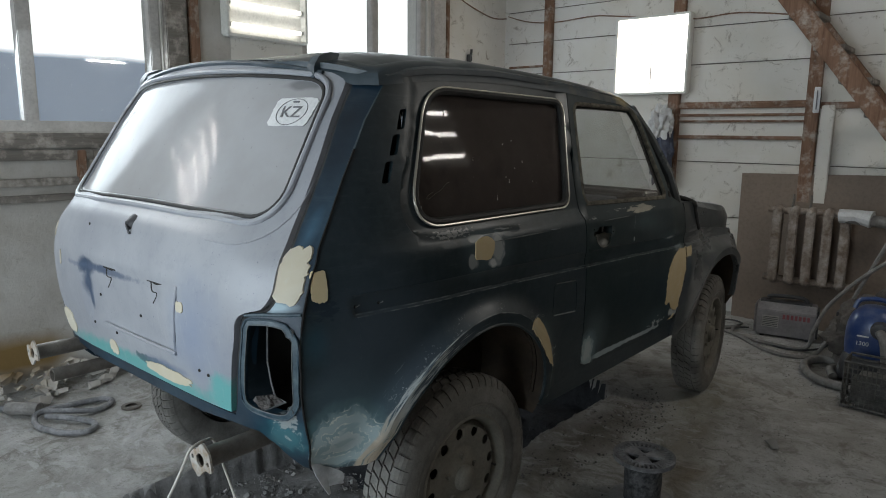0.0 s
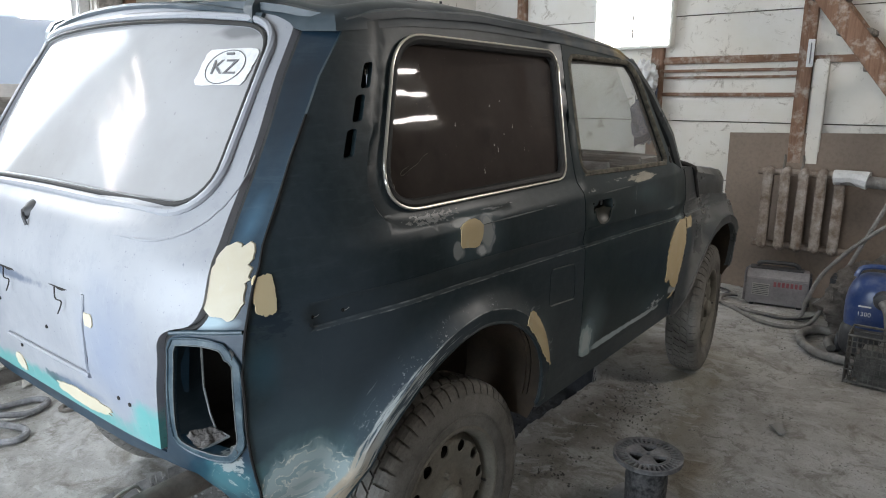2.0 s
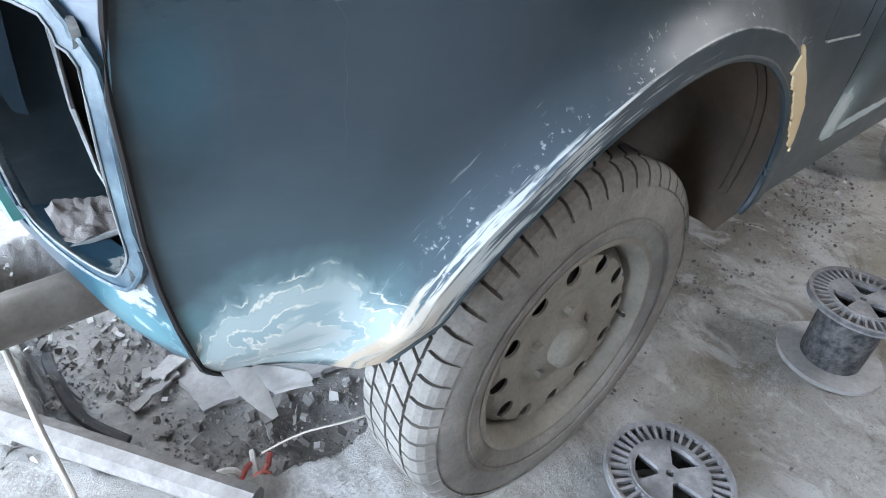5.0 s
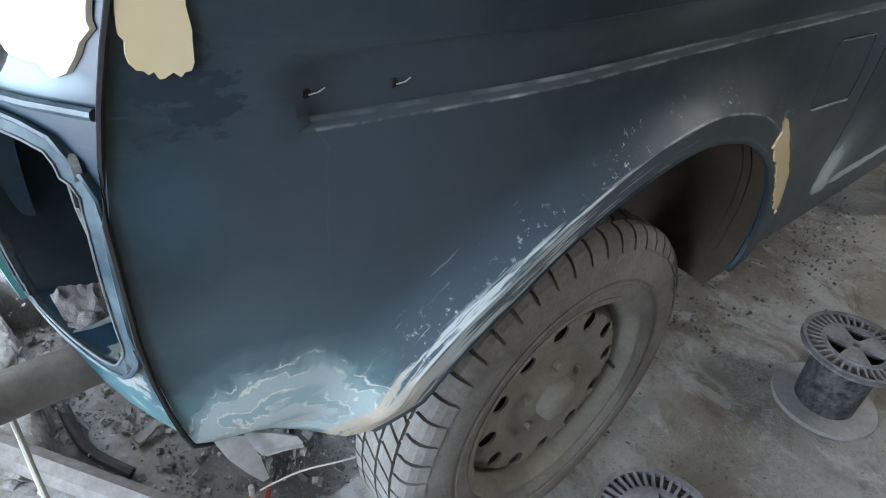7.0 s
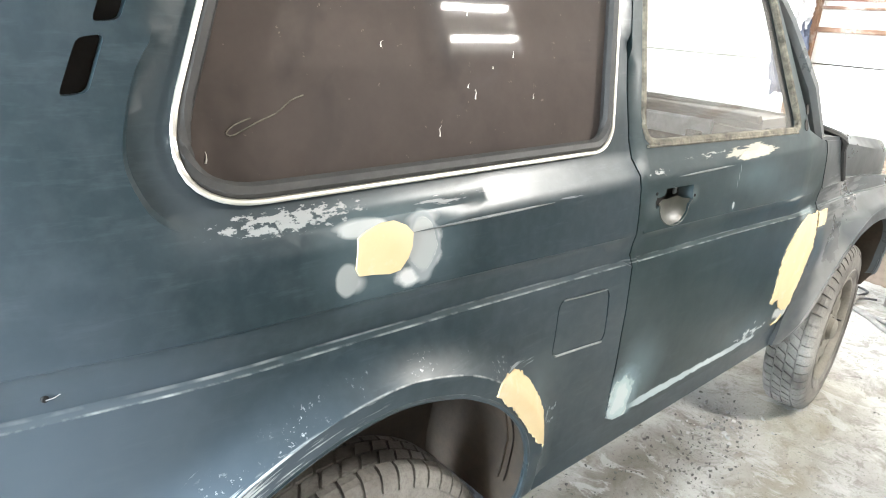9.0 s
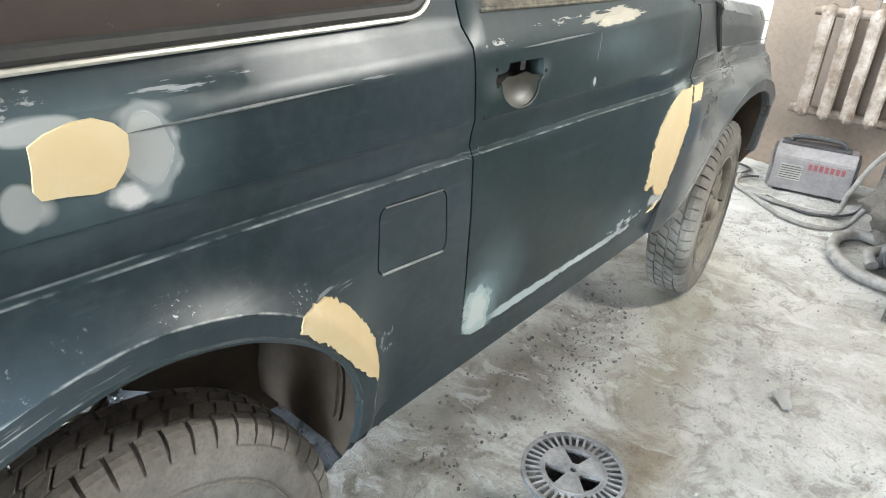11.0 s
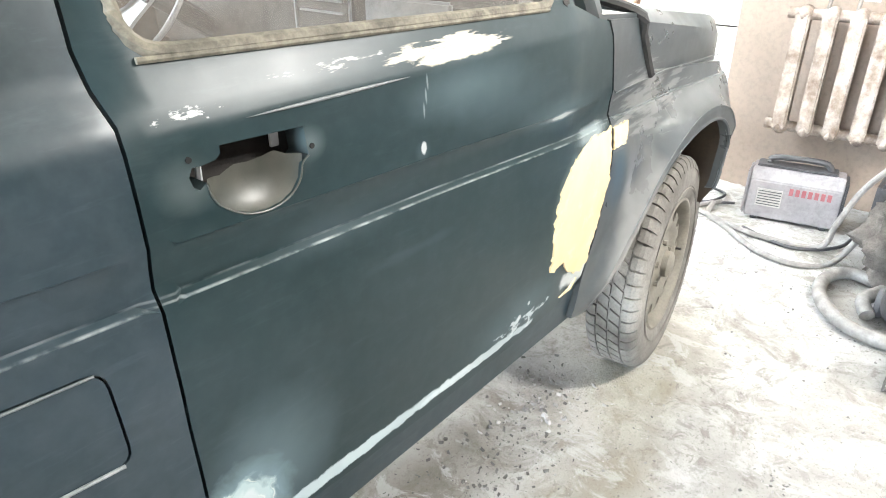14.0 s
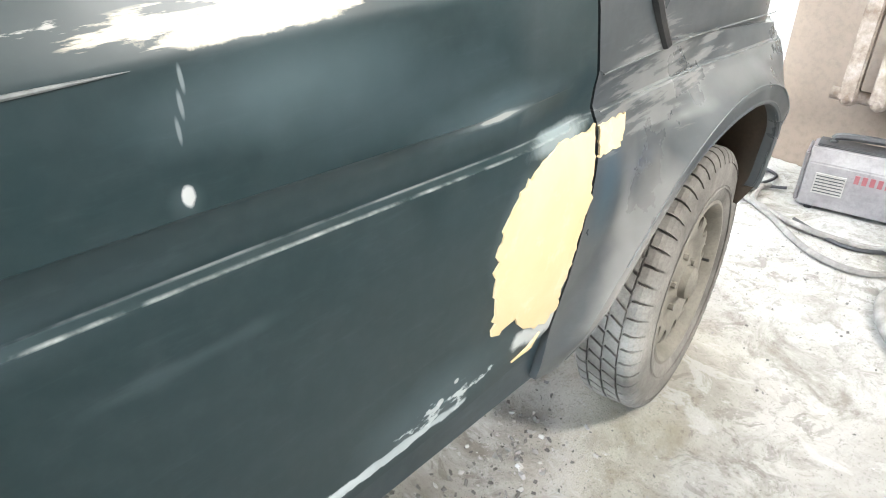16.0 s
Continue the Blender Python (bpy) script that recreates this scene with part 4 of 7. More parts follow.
H_HOLE = [(0.646, 1.102), (0.649, 1.090), (0.655, 1.087), (0.664, 1.092), (0.666, 1.079), (0.674, 1.065), (0.693, 1.051), (0.712, 1.044), (0.732, 1.042), (0.751, 1.045), (0.766, 1.052), (0.778, 1.065), (0.783, 1.081), (0.793, 1.088), (0.791, 1.121), (0.739, 1.123), (0.685, 1.125), (0.684, 1.117), (0.678, 1.112), (0.661, 1.110), (0.651, 1.111)]

car = thing("car", (0, CY, 0), "compact dark green off-road car stripped and sanded for repainting", "car")
tagged(car, group="")

rear_edge = [(table(CORNER, z), z) for z in (0.566, 0.575, 0.59, 0.61, 0.635, 0.665, 0.70, 0.735, 0.78, 0.83, 0.89, 0.95, 1.0, 1.04, 1.08, 1.12, 1.155, 1.19, 1.225, 1.261, 1.305, 1.349, 1.43, 1.505, 1.617)]
quarter = [(-0.520, 0.562)] + rear_edge + [(-0.1, 1.641), (0.2, 1.652), (0.636, 1.640), (0.604, 1.444), (0.586, 1.32), (0.580, 1.225), (0.584, 1.19), (0.589, 1.16), (0.589, 1.0), (0.592, 0.83), (0.6025, 0.592), (0.40, 0.562)] + ARCH_R[::-1] + [(-0.46, 0.575)]
door = [(0.6065, 0.606), (0.596, 0.83), (0.593, 1.0), (0.593, 1.162), (0.588, 1.192), (0.584, 1.226), (0.590, 1.32), (0.608, 1.444), (0.640, 1.638), (0.85, 1.628), (1.07, 1.610), (1.215, 1.562), (1.30, 1.42), (1.42, 1.19), (1.50, 1.163), (1.560, 1.148), (1.578, 1.12), (1.600, 0.985), (1.595, 0.880), (1.575, 0.780), (1.556, 0.690), (1.530, 0.615), (1.45, 0.588), (1.26, 0.574), (1.05, 0.570), (0.84, 0.575), (0.64, 0.588)]
fender = [(1.569, 1.150), (1.586, 1.12), (1.608, 0.985), (1.603, 0.880), (1.583, 0.780), (1.564, 0.690), (1.538, 0.615), (1.52, 0.505), (1.60, 0.490)] + ARCH_F + [(2.47, 0.5), (2.50, 0.55), (2.53, 0.80), (2.525, 0.930), (2.3, 0.955), (1.865, 0.998), (1.738, 1.135)]
cre = [[(x, table(CREASE, x) + dz + (0.003 * ramp(0.15, -0.5, x) if dz == 0.005 else 0)) for x in np.arange(-0.510, 0.59, 0.04)] for dz in (0.0, 0.005, 0.054, 0.059)]
cre.append([(-0.524, table(CREASE, -0.524) + 0.012 * k) for k in range(6)])
cre.append([(-0.510, table(CREASE, -0.510) + 0.012 * k + 0.004) for k in range(5)])
cre_d = [[(x, table(CREASE, x) + dz) for x in np.arange(0.62, 1.57, 0.05)] for dz in (0.0, 0.005, 0.054, 0.059)]
cre_f = [[(x, table(CREASE, x) + dz) for x in np.arange(1.62, 2.66, 0.05)] for dz in (0.0, 0.005, 0.054, 0.059)]
def ridge(line, lo):
    out = []
    for i, p in enumerate(line):
        a, b = Vector(line[max(0, i - 1)]), Vector(line[min(len(line) - 1, i + 1)])
        t = (b - a).normalized()
        q = (p[0] - t.y * 0.036, p[1] + t.x * 0.036)
        if q[1] > lo:
            out.append(q)
    return out


rec = [q for q in RECESS if q[1] < 1.40 and q[0] < 0.28]
belt = [[(x, z) for x in np.arange(-0.20, 0.57, 0.05)] for z in (1.140, BELT, 1.152)]
belt_d = [[(x, z) for x in np.arange(0.62, 1.49, 0.05)] for z in (1.140, BELT, 1.152)]

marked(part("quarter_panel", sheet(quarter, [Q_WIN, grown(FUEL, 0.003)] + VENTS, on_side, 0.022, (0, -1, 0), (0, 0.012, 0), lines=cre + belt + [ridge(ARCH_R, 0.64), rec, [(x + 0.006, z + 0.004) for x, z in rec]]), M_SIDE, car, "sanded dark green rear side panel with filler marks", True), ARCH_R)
marked(part("quarter_panel", sheet(quarter, [Q_WIN], on_left, 0.06, (0, 1, 0), (0, -0.03, 0)), M_SIDE, car, "sanded dark green rear side panel", True), ARCH_R)
flap = part("fuel_flap", sheet(FUEL, [], lambda x, z: (x, side_y(x, z) + 0.001 - 0.003 * min(1, 8 * max(0, 0.02 - gap_to(FUEL, np.array([[x, z]]))[0] * 1.0)), z), 0.02, (0, -1, 0), (0, 0.012, 0)), M_SIDE, car, "square fuel filler flap", True)
marked(flap, ARCH_R)
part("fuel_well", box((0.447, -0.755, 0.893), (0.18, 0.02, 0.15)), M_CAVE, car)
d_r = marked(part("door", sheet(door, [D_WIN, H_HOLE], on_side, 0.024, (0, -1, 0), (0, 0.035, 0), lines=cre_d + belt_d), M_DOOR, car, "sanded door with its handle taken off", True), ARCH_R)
d_l = marked(part("door", sheet(door, [D_WIN], on_left, 0.06, (0, 1, 0), (0, -0.035, 0)), M_DOOR, car, "sanded dark green door", True), ARCH_R)
part("front_fender", sheet(fender, [], on_side, 0.026, (0, -1, 0), (0, 0.03, 0), lines=cre_f + [ridge(ARCH_F, 0.58)]), M_FEND, car, "dusty grey-green front wing", True)
part("front_fender", sheet(fender, [], on_left, 0.06, (0, 1, 0), (0, -0.03, 0)), M_FEND, car, "", True)


# sunken handle bowl below the hole
def bowl(x, z):
    u, v = (x - 0.726) / 0.060, (z - 1.087) / 0.046
    return (x, side_y(x, z) + 0.002 + 0.022 * max(0.0, 1 - u * u - v * v) ** 0.7, z)


cup = [(0.665, 1.095), (0.665, 1.079), (0.673, 1.064), (0.692, 1.049), (0.712, 1.042), (0.732, 1.040), (0.751, 1.043), (0.767, 1.050), (0.780, 1.064), (0.785, 1.081), (0.786, 1.091), (0.772, 1.092), (0.760, 1.098), (0.746, 1.094), (0.729, 1.092), (0.710, 1.094), (0.689, 1.089)]
part("handle_bowl", sheet(cup, [], bowl, 0.006, (0, -1, 0)), M_BOWL, d_r, "dull worn metal handle recess", True)
part("bowl_rim", sweep([(x, side_y(x, z) - 0.0005, z) for x, z in eased(H_HOLE[3:14], 3)], 0.0012, 6), M_BOWL, d_r, "", True)
# black sheet that stands for the shade inside the handle hole
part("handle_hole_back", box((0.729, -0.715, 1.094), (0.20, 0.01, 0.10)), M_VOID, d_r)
part("lock_rod", sweep([(0.666, -0.762, 1.115), (0.670, -0.754, 1.087)], 0.0035, 6), M_STEEL, d_r)
part("latch_plate", box((0.773, -0.745, 1.109), (0.012, 0.004, 0.026), 0.001), M_STEEL, d_r)
for x, z in ((0.649, 1.119), (0.799, 1.097)):
    part("screw_hole", revolve([(0.0, -0.0014), (0.0032, -0.0014), (0.0036, 0.001)], 10, "y", (x, side_y(x, z), z)), M_VOID, d_r)

# inner skin behind the gaps
skin = [(-0.55, 0.68), (-0.55, 1.14), (1.55, 1.12), (1.55, 0.55), (0.42, 0.55)] + [(x * 1.0, z + 0.02) for x, z in ARCH_R[::-1]]
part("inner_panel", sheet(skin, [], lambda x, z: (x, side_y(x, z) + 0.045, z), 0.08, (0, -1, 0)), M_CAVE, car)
part("inner_panel", sheet(skin, [], lambda x, z: (x, 2 * CY - side_y(x, z) - 0.045, z), 0.08, (0, 1, 0)), M_TRIM, car, "tan inner side trim")
part("inner_panel", sheet(skin, [], lambda x, z: (x, side_y(x, z) + 0.06, z), 0.08, (0, 1, 0)), M_TRIM, car, "tan inner side trim")

# window glass, seals and chrome
part("side_glass", sheet(grown(Q_WIN, 0.004), [], lambda x, z: (x, side_y(x, z) + 0.012, z), 0.08, (0, -1, 0)), M_GLASS_SIDE, car, "dark tinted rear side window")
part("side_glass", sheet(grown(Q_WIN, 0.004), [], lambda x, z: (x, 2 * CY - side_y(x, z) - 0.012, z), 0.08, (0, 1, 0)), M_GLASS_SIDE, car, "dark tinted rear side window")
part("door_glass", sheet(grown(D_WIN, 0.004), [], lambda x, z: (x, side_y(x, z) + 0.016, z), 0.08, (0, -1, 0)), M_GLASS_DOOR, d_r, "dusty clear door window")
part("door_glass", sheet(grown(D_WIN, 0.004), [], lambda x, z: (x, 2 * CY - side_y(x, z) - 0.016, z), 0.08, (0, 1, 0)), M_GLASS_DOOR, d_l, "dusty clear door window")
scr = [(-0.18, 1.306), (-0.202, 1.299), (-0.213, 1.291), (-0.204, 1.288), (-0.172, 1.301), (-0.145, 1.310), (-0.123, 1.324), (-0.104, 1.330)]
part("glass_scratch", sweep([(x, side_y(x, z) + 0.0112, z) for x, z in scr], 0.0009, 5, False, 3), M_SEALD, car, "pale scratch on the tinted window")
rnd_d = random.Random(31)
for k in range(16):
    x, z = rnd_d.choice((rnd_d.uniform(-0.27, -0.22), rnd_d.uniform(0.18, 0.26), rnd_d.uniform(-0.1, 0.45))), rnd_d.uniform(1.25, 1.56)
    h = rnd_d.uniform(0.004, 0.016)
    part("glass_splash", sweep([(x + 0.006 * j * rnd_d.random() * 0.3, side_y(x, z + h * j / 3) + 0.0115, z + h * j / 3) for j in range(4)], lambda t: 0.0011 * (1.2 - t), 5), M_WIRE, car, "dried white splash on the tinted window")
part("window_seal", sweep([on_side(*p) for p in grown(Q_WIN, -0.004)], 0.012, 8, True), M_BLACK, car, "black rubber window seal", True)
part("chrome_strip", sweep([(x, side_y(x, z) - 0.008, z) for x, z in grown(Q_WIN, 0.006)], 0.0040, 8, True), M_CHROME, car, "chrome window strip", True)
part("window_seal", sweep([(x, side_y(x, z) - 0.003, z) for x, z in grown(Q_WIN, -0.003)], 0.0055, 8, True), M_SEALD, car, "dusty tan rubber round the side window", True)
part("window_seal", sweep([(x, side_y(x, z) + 0.004, z) for x, z in grown(D_WIN, -0.004)], 0.009, 8, True), M_SEALD, d_r, "dusty tan door window seal", True)
part("waist_seal", sweep([(x, side_y(x, z) - 0.002, z) for x, z in ((0.63, 1.212), (0.9, 1.203), (1.33, 1.191))], 0.0035, 6), M_SEALD, d_r)

# putty islands, each a skin of filler
def ragged(cx, cz, w, h, seed, n=40, rough=0.16, sq=3.0):
    rnd = random.Random(seed)
    out = []
    for k in range(n):
        a = 2 * math.pi * k / n
        r = 1 / (abs(math.cos(a)) ** sq + abs(math.sin(a)) ** sq) ** (1 / sq)
        r *= 1 + rough * (rnd.random() - 0.5)
        out.append((cx + w / 2 * r * math.cos(a), cz + h / 2 * r * math.sin(a)))
    return out


def putty(outline, f, front, m=None, parent=None, label="pale yellow filler patch"):
    back = tuple(-0.004 * v for v in front)
    def proud(u, v):
        p = Vector(f(u, v)) + Vector(front) * 0.0032
        return tuple(p)
    return part("putty_patch", sheet(outline, [], proud, 0.012, front, back), m or M_PUTTY, parent or car, label, True)


R_ = (0, -1, 0)
putty([(-0.069, 1.152), (-0.052, 1.160), (-0.026, 1.166), (-0.005, 1.166), (0.013, 1.158), (0.023, 1.146), (0.020, 1.126), (0.012, 1.111), (-0.002, 1.097), (-0.020, 1.095), (-0.048, 1.100), (-0.070, 1.102), (-0.075, 1.112), (-0.071, 1.131)], on_side, R_)
putty(ragged(-0.607, 1.100, 0.040, 0.078, 4, 44, 0.16, 4), on_side, R_)
rnd_p = random.Random(5)


def torn(outline, amount=0.0016, step=0.006):
    return [(x + rnd_p.gauss(0, amount), z + rnd_p.gauss(0, amount)) for x, z in dense(outline, step)]


putty(torn([(0.188, 0.842), (0.190, 0.866), (0.215, 0.866), (0.245, 0.864), (0.266, 0.852), (0.288, 0.832), (0.306, 0.810), (0.322, 0.785), (0.336, 0.760), (0.348, 0.735), (0.352, 0.705), (0.350, 0.680), (0.338, 0.672), (0.322, 0.690), (0.302, 0.708), (0.284, 0.735), (0.262, 0.765), (0.240, 0.792), (0.215, 0.815)]), on_side, R_)
putty(torn([(1.590, 0.936), (1.550, 0.940), (1.514, 0.942), (1.484, 0.936), (1.456, 0.928), (1.430, 0.916), (1.404, 0.902), (1.386, 0.880), (1.374, 0.858), (1.366, 0.830), (1.362, 0.806), (1.366, 0.780), (1.372, 0.756), (1.366, 0.730), (1.372, 0.714), (1.366, 0.694), (1.384, 0.684), (1.402, 0.700), (1.424, 0.690), (1.440, 0.668), (1.462, 0.660), (1.482, 0.644), (1.510, 0.640), (1.536, 0.650), (1.550, 0.695), (1.566, 0.750), (1.580, 0.82), (1.590, 0.88)], 0.003, 0.010), on_side, R_, None, d_r)
putty(torn([(1.608, 0.935), (1.650, 0.931), (1.689, 0.929), (1.680, 0.905), (1.664, 0.885), (1.635, 0.889), (1.601, 0.888), (1.606, 0.912)], 0.0022, 0.007), lambda x, z: (x, side_y(x, z), z), R_)
putty([(1.43, 0.606), (1.47, 0.612), (1.50, 0.625), (1.48, 0.604)], on_side, R_, None, d_r)

# dust and worn paint along the pressed edges, their highlights laid on as pale strips
def edge(pts, r, m, parent, f=side_y, out=0.0015):
    return part("worn_glint_edge", sweep([(x, f(x, z) - out, z) for x, z in pts], r, 6), m, parent, "pale worn edge with its highlight painted in", True)


def along(x0, x1, dz, n=40):
    return [(x, table(CREASE, x) + dz) for x in np.linspace(x0, x1, n)]


# belt-line highlight, drawn as two thin pale strips
edge([(x, BELT) for x in np.linspace(0.02, 0.33, 12)], lambda t: 0.0022 * math.sin(3.1 * t) ** 0.7 + 0.0001, M_LEDGE, car)
edge([(x, BELT - 0.001) for x in np.linspace(0.72, 0.97, 12)], lambda t: 0.0022 * math.sin(3.1 * t) ** 0.7 + 0.0001, M_LEDGE, d_r)
edge([p for p in ridge(ARCH_F, 0.66)], 0.0012, M_LEDGE, car)
edge([(0.374, 0.842), (0.45, 0.836), (0.520, 0.830)], 0.0022, M_EDGE, flap)
edge([(0.380, 0.955), (0.45, 0.950), (0.514, 0.946)], 0.0016, M_LEDGE, flap)

edge(along(1.62, 2.44, 0.003), 0.0016, M_LEDGE, car)
edge(along(1.62, 2.44, 0.057), 0.0012, M_LEDGE, car)

# sill
part("sill", sheet(rounded([(0.345, 0.590), (1.53, 0.596), (1.60, 0.495), (0.38, 0.490), (0.338, 0.548)], 0.02, 3), [], lambda x, z: (x, -0.752 + 0.10 * (0.60 - z), z), 0.06, (0, -1, 0), (0, 0.05, 0)), M_LIP, car, "dark dusty sill below the door", True)
part("sill", box((0.97, 0.83, 0.54), (1.24, 0.12, 0.11), 0.02), M_FEND, car)

# wheel wells and underbody
def well(line, depth, flip, name="wheel_well"):
    bm = bmesh.new()
    prev = None
    cx = (line[0][0] + line[-1][0]) / 2
    row = list(line) + [(line[-1][0] + 0.004, line[-1][1] - 0.060)]
    for i, (x, z) in enumerate(row):
        y0 = side_y(x, z) + 0.006
        ring = []
        for y, gr in ((y0, 0.0), (y0 + 0.03, 0.02), (depth, 0.03)):
            yy = y if not flip else 2 * CY - y
            ring.append(bm.verts.new((x + (x - cx) * gr, yy, z + gr * ramp(0.55, 0.75, z))))
        if prev:
            for a in range(2):
                bm.faces.new((prev[a], ring[a], ring[a + 1], prev[a + 1]))
        prev = ring
    return part(name, bm, M_LINER, car, "dirty brown wheel well lining", True)


for fl in (False, True):
    well(ARCH_R, -0.50, fl)
    well(ARCH_F, -0.50, fl)


def flange(line, flip=False):
    pts = [(x, side_y(x, z) + 0.004, z) for x, z in line]
    return sweep(pts, 0.006, 6)


part("arch_lip", flange(ARCH_R), M_LIP, car, "", True)
part("arch_lip", flange(ARCH_F), M_FEND, car, "", True)
INNER = [(-0.45, 0.84), (-0.20, 0.93), (0.15, 0.94), (0.36, 0.86), (0.36, 0.415), (0.335, 0.420), (0.306, 0.444), (0.27, 0.49), (0.229, 0.534), (0.148, 0.583), (0.066, 0.635), (0.05, 0.72), (-0.20, 0.76), (-0.43, 0.72)]
for yy, fr in ((-0.50, -1), (0.60, 1)):
    part("wheel_well", sheet(INNER, [], lambda x, z: (x, yy + 0.02 * noise.noise(Vector((x * 4, z * 4, 1))), z), 0.05, (0, fr, 0), (0, -0.01 * fr, 0)), M_LINER, car, "dirty brown wheel well lining", True)
for s in (-1, 1):
    wall_y = [(-0.735, 0.535), (-0.70, 0.52), (-0.61, 0.49), (-0.555, 0.457), (-0.50, 0.415), (-0.50, 0.86), (-0.735, 0.80)]
    part("wheel_well", sheet([(y if s < 0 else 2 * CY - y, z) for y, z in wall_y], [], lambda y, z: (0.352 + 0.01 * noise.noise(Vector((y * 5, z * 5, 2))), y, z), 0.03, (-1, 0, 0), (0.008, 0, 0)), M_LINER, car, "dirty brown wheel well lining", True)
part("floor_pan", box((0.95, CY, 0.67), (2.9, 1.05, 0.03), 0.01), M_CAVE, car, "dark underbody sheet")
part("frame_rail", box((1.2, -0.30, 0.61), (2.3, 0.09, 0.09), 0.01), M_CAVE, car)
part("frame_rail", box((1.2, 0.40, 0.61), (2.3, 0.09, 0.09), 0.01), M_CAVE, car)
part("rear_axle", sweep([(0, -0.60, 0.34), (0, 0.70, 0.34)], 0.04, 12), M_LINER, car, "dirty rear axle tube", True)
part("axle_housing", revolve([(0.02, -0.11), (0.10, -0.07), (0.135, 0.0), (0.10, 0.07), (0.02, 0.11)], 20, "y", (0, 0.10, 0.34)), M_LINER, car, "", True)
part("front_axle", sweep([(2.2, -0.60, 0.36), (2.2, 0.70, 0.36)], 0.035, 10), M_LINER, car)
for yy in (-0.42, 0.52):
    part("spring", sweep([(0.0 + 0.06 * math.cos(a * 0.7), yy + 0.06 * math.sin(a * 0.7), 0.38 + a * 0.0052) for a in range(0, 45)], 0.007, 6), M_LINER, car)
part("shock_absorber", sweep([(0.16, -0.52, 0.34), (0.24, -0.46, 0.72)], 0.022, 10), M_LINER, car)
part("trailing_arm", sweep([(0.04, -0.48, 0.32), (0.55, -0.44, 0.50)], 0.02, 8), M_LINER, car)

# rear end
def both(poly):
    return poly + [(2 * CY - y, z) for y, z in poly[::-1]]


GATE_R = [(-0.465, 0.738), (-0.502, 0.86), (-0.528, 0.955), (-0.533, 0.995), (-0.546, 1.018), (-0.570, 1.031), (-0.606, 1.042), (-0.626, 1.070), (-0.632, 1.11), (-0.624, 1.187), (-0.615, 1.241), (-0.602, 1.346), (-0.592, 1.414), (-0.558, 1.583), (-0.545, 1.612), (-0.510, 1.636), (-0.45, 1.648), (-0.25, 1.666), (0.0, 1.676)]
GATE = both(eased(GATE_R, 3))
G_WIN = rounded([(-0.512, 1.604), (-0.30, 1.624), (0.05, 1.636), (0.40, 1.624), (0.612, 1.604), (0.648, 1.258), (0.05, 1.272), (-0.548, 1.258)], [0.07, 0.1, 0.2, 0.1, 0.07, 0.08, 0.3, 0.08], 8)
LAMP_R = eased([(-0.572, 0.999), (-0.617, 1.003), (-0.658, 0.997), (-0.667, 0.979), (-0.680, 0.967), (-0.680, 0.904), (-0.678, 0.840), (-0.676, 0.808), (-0.664, 0.788), (-0.648, 0.770), (-0.620, 0.766), (-0.588, 0.767), (-0.548, 0.773), (-0.530, 0.788), (-0.535, 0.830), (-0.549, 0.890), (-0.562, 0.955), (-0.5655, 0.985)], 2)
LAMP_L = [(2 * CY - y, z) for y, z in LAMP_R]
REAR = both([(-0.30, 0.690), (-0.45, 0.700), (-0.55, 0.698), (-0.598, 0.668), (-0.616, 0.625), (-0.622, 0.590)] + [(corner_at(round(z, 5))[1] + 0.001, z) for x, z in rear_edge[:-1]] + [(-0.640, 1.612), (-0.560, 1.634), (-0.45, 1.660), (-0.25, 1.680), (0.0, 1.688)])


def corner_x(y, z):
    return (rear_x(y, z) + 0.004, y, z)


part("rear_panel", sheet(REAR, [grown(GATE, 0.012), LAMP_R, LAMP_L], corner_x, 0.028, (-1, 0, 0), (0.03, 0, 0)), M_CORNER, car, "dark blue rear body frame with bare lamp openings", True)


def gate_x(y, z):
    x = rear_x(y, z) - 0.006
    # sunken number plate field
    d = min(y + 0.30 + 0.25 * (z - 1.07), 0.335 - y, z - 0.86, 1.072 - z)
    x += 0.012 * ramp(0.0, 0.016, d)
    # waist swell below the glass
    x -= 0.016 * math.exp(-((z - 1.205) / 0.03) ** 2) * ramp(0.62, 0.5, abs(y - CY))
    return (x, y, z)


lid = part("tailgate", sheet(GATE, [G_WIN], gate_x, 0.022, (-1, 0, 0), (0.03, 0, 0)), M_GATE, car, "grey primed tailgate with a turquoise lower edge", True)
part("rear_glass", sheet(grown(G_WIN, 0.006), [], lambda y, z: (rear_x(y, z) + 0.002, y, z), 0.06, (-1, 0, 0), (0.005, 0, 0)), M_GLASS_REAR, lid, "rear window thick with grey dust", True)
part("window_seal", sweep([(rear_x(y, z) - 0.006, y, z) for y, z in grown(G_WIN, 0.006)], 0.006, 8, True), M_BLACK, lid, "black rubber seal", True)
part("seal_lip", sweep([(rear_x(y, z) - 0.010, y, z) for y, z in grown(G_WIN, 0.020)], 0.009, 8, True), M_GATE, lid, "", True)
part("gap_seal", sweep([(rear_x(y, z) + 0.016, y, z) for y, z in grown(GATE, 0.006)], 0.009, 6, True), M_BLACK, car, "black gap round the tailgate", True)


def rear_patch(outline, m, label):
    def proud(y, z):
        p = gate_x(y, z)
        return (p[0] - 0.0025, y, z)
    return part("putty_patch", sheet(outline, [], proud, 0.02, (-1, 0, 0), (0.004, 0, 0)), m, lid, label, True)


rear_patch(ragged(-0.170, 0.775, 0.26, 0.042, 11, 40, 0.25, 2.2), M_PUTTYW, "white filler patch")
rear_patch(ragged(0.185, 0.778, 0.055, 0.050, 12, 30, 0.25, 3), M_PUTTYW, "white filler patch")
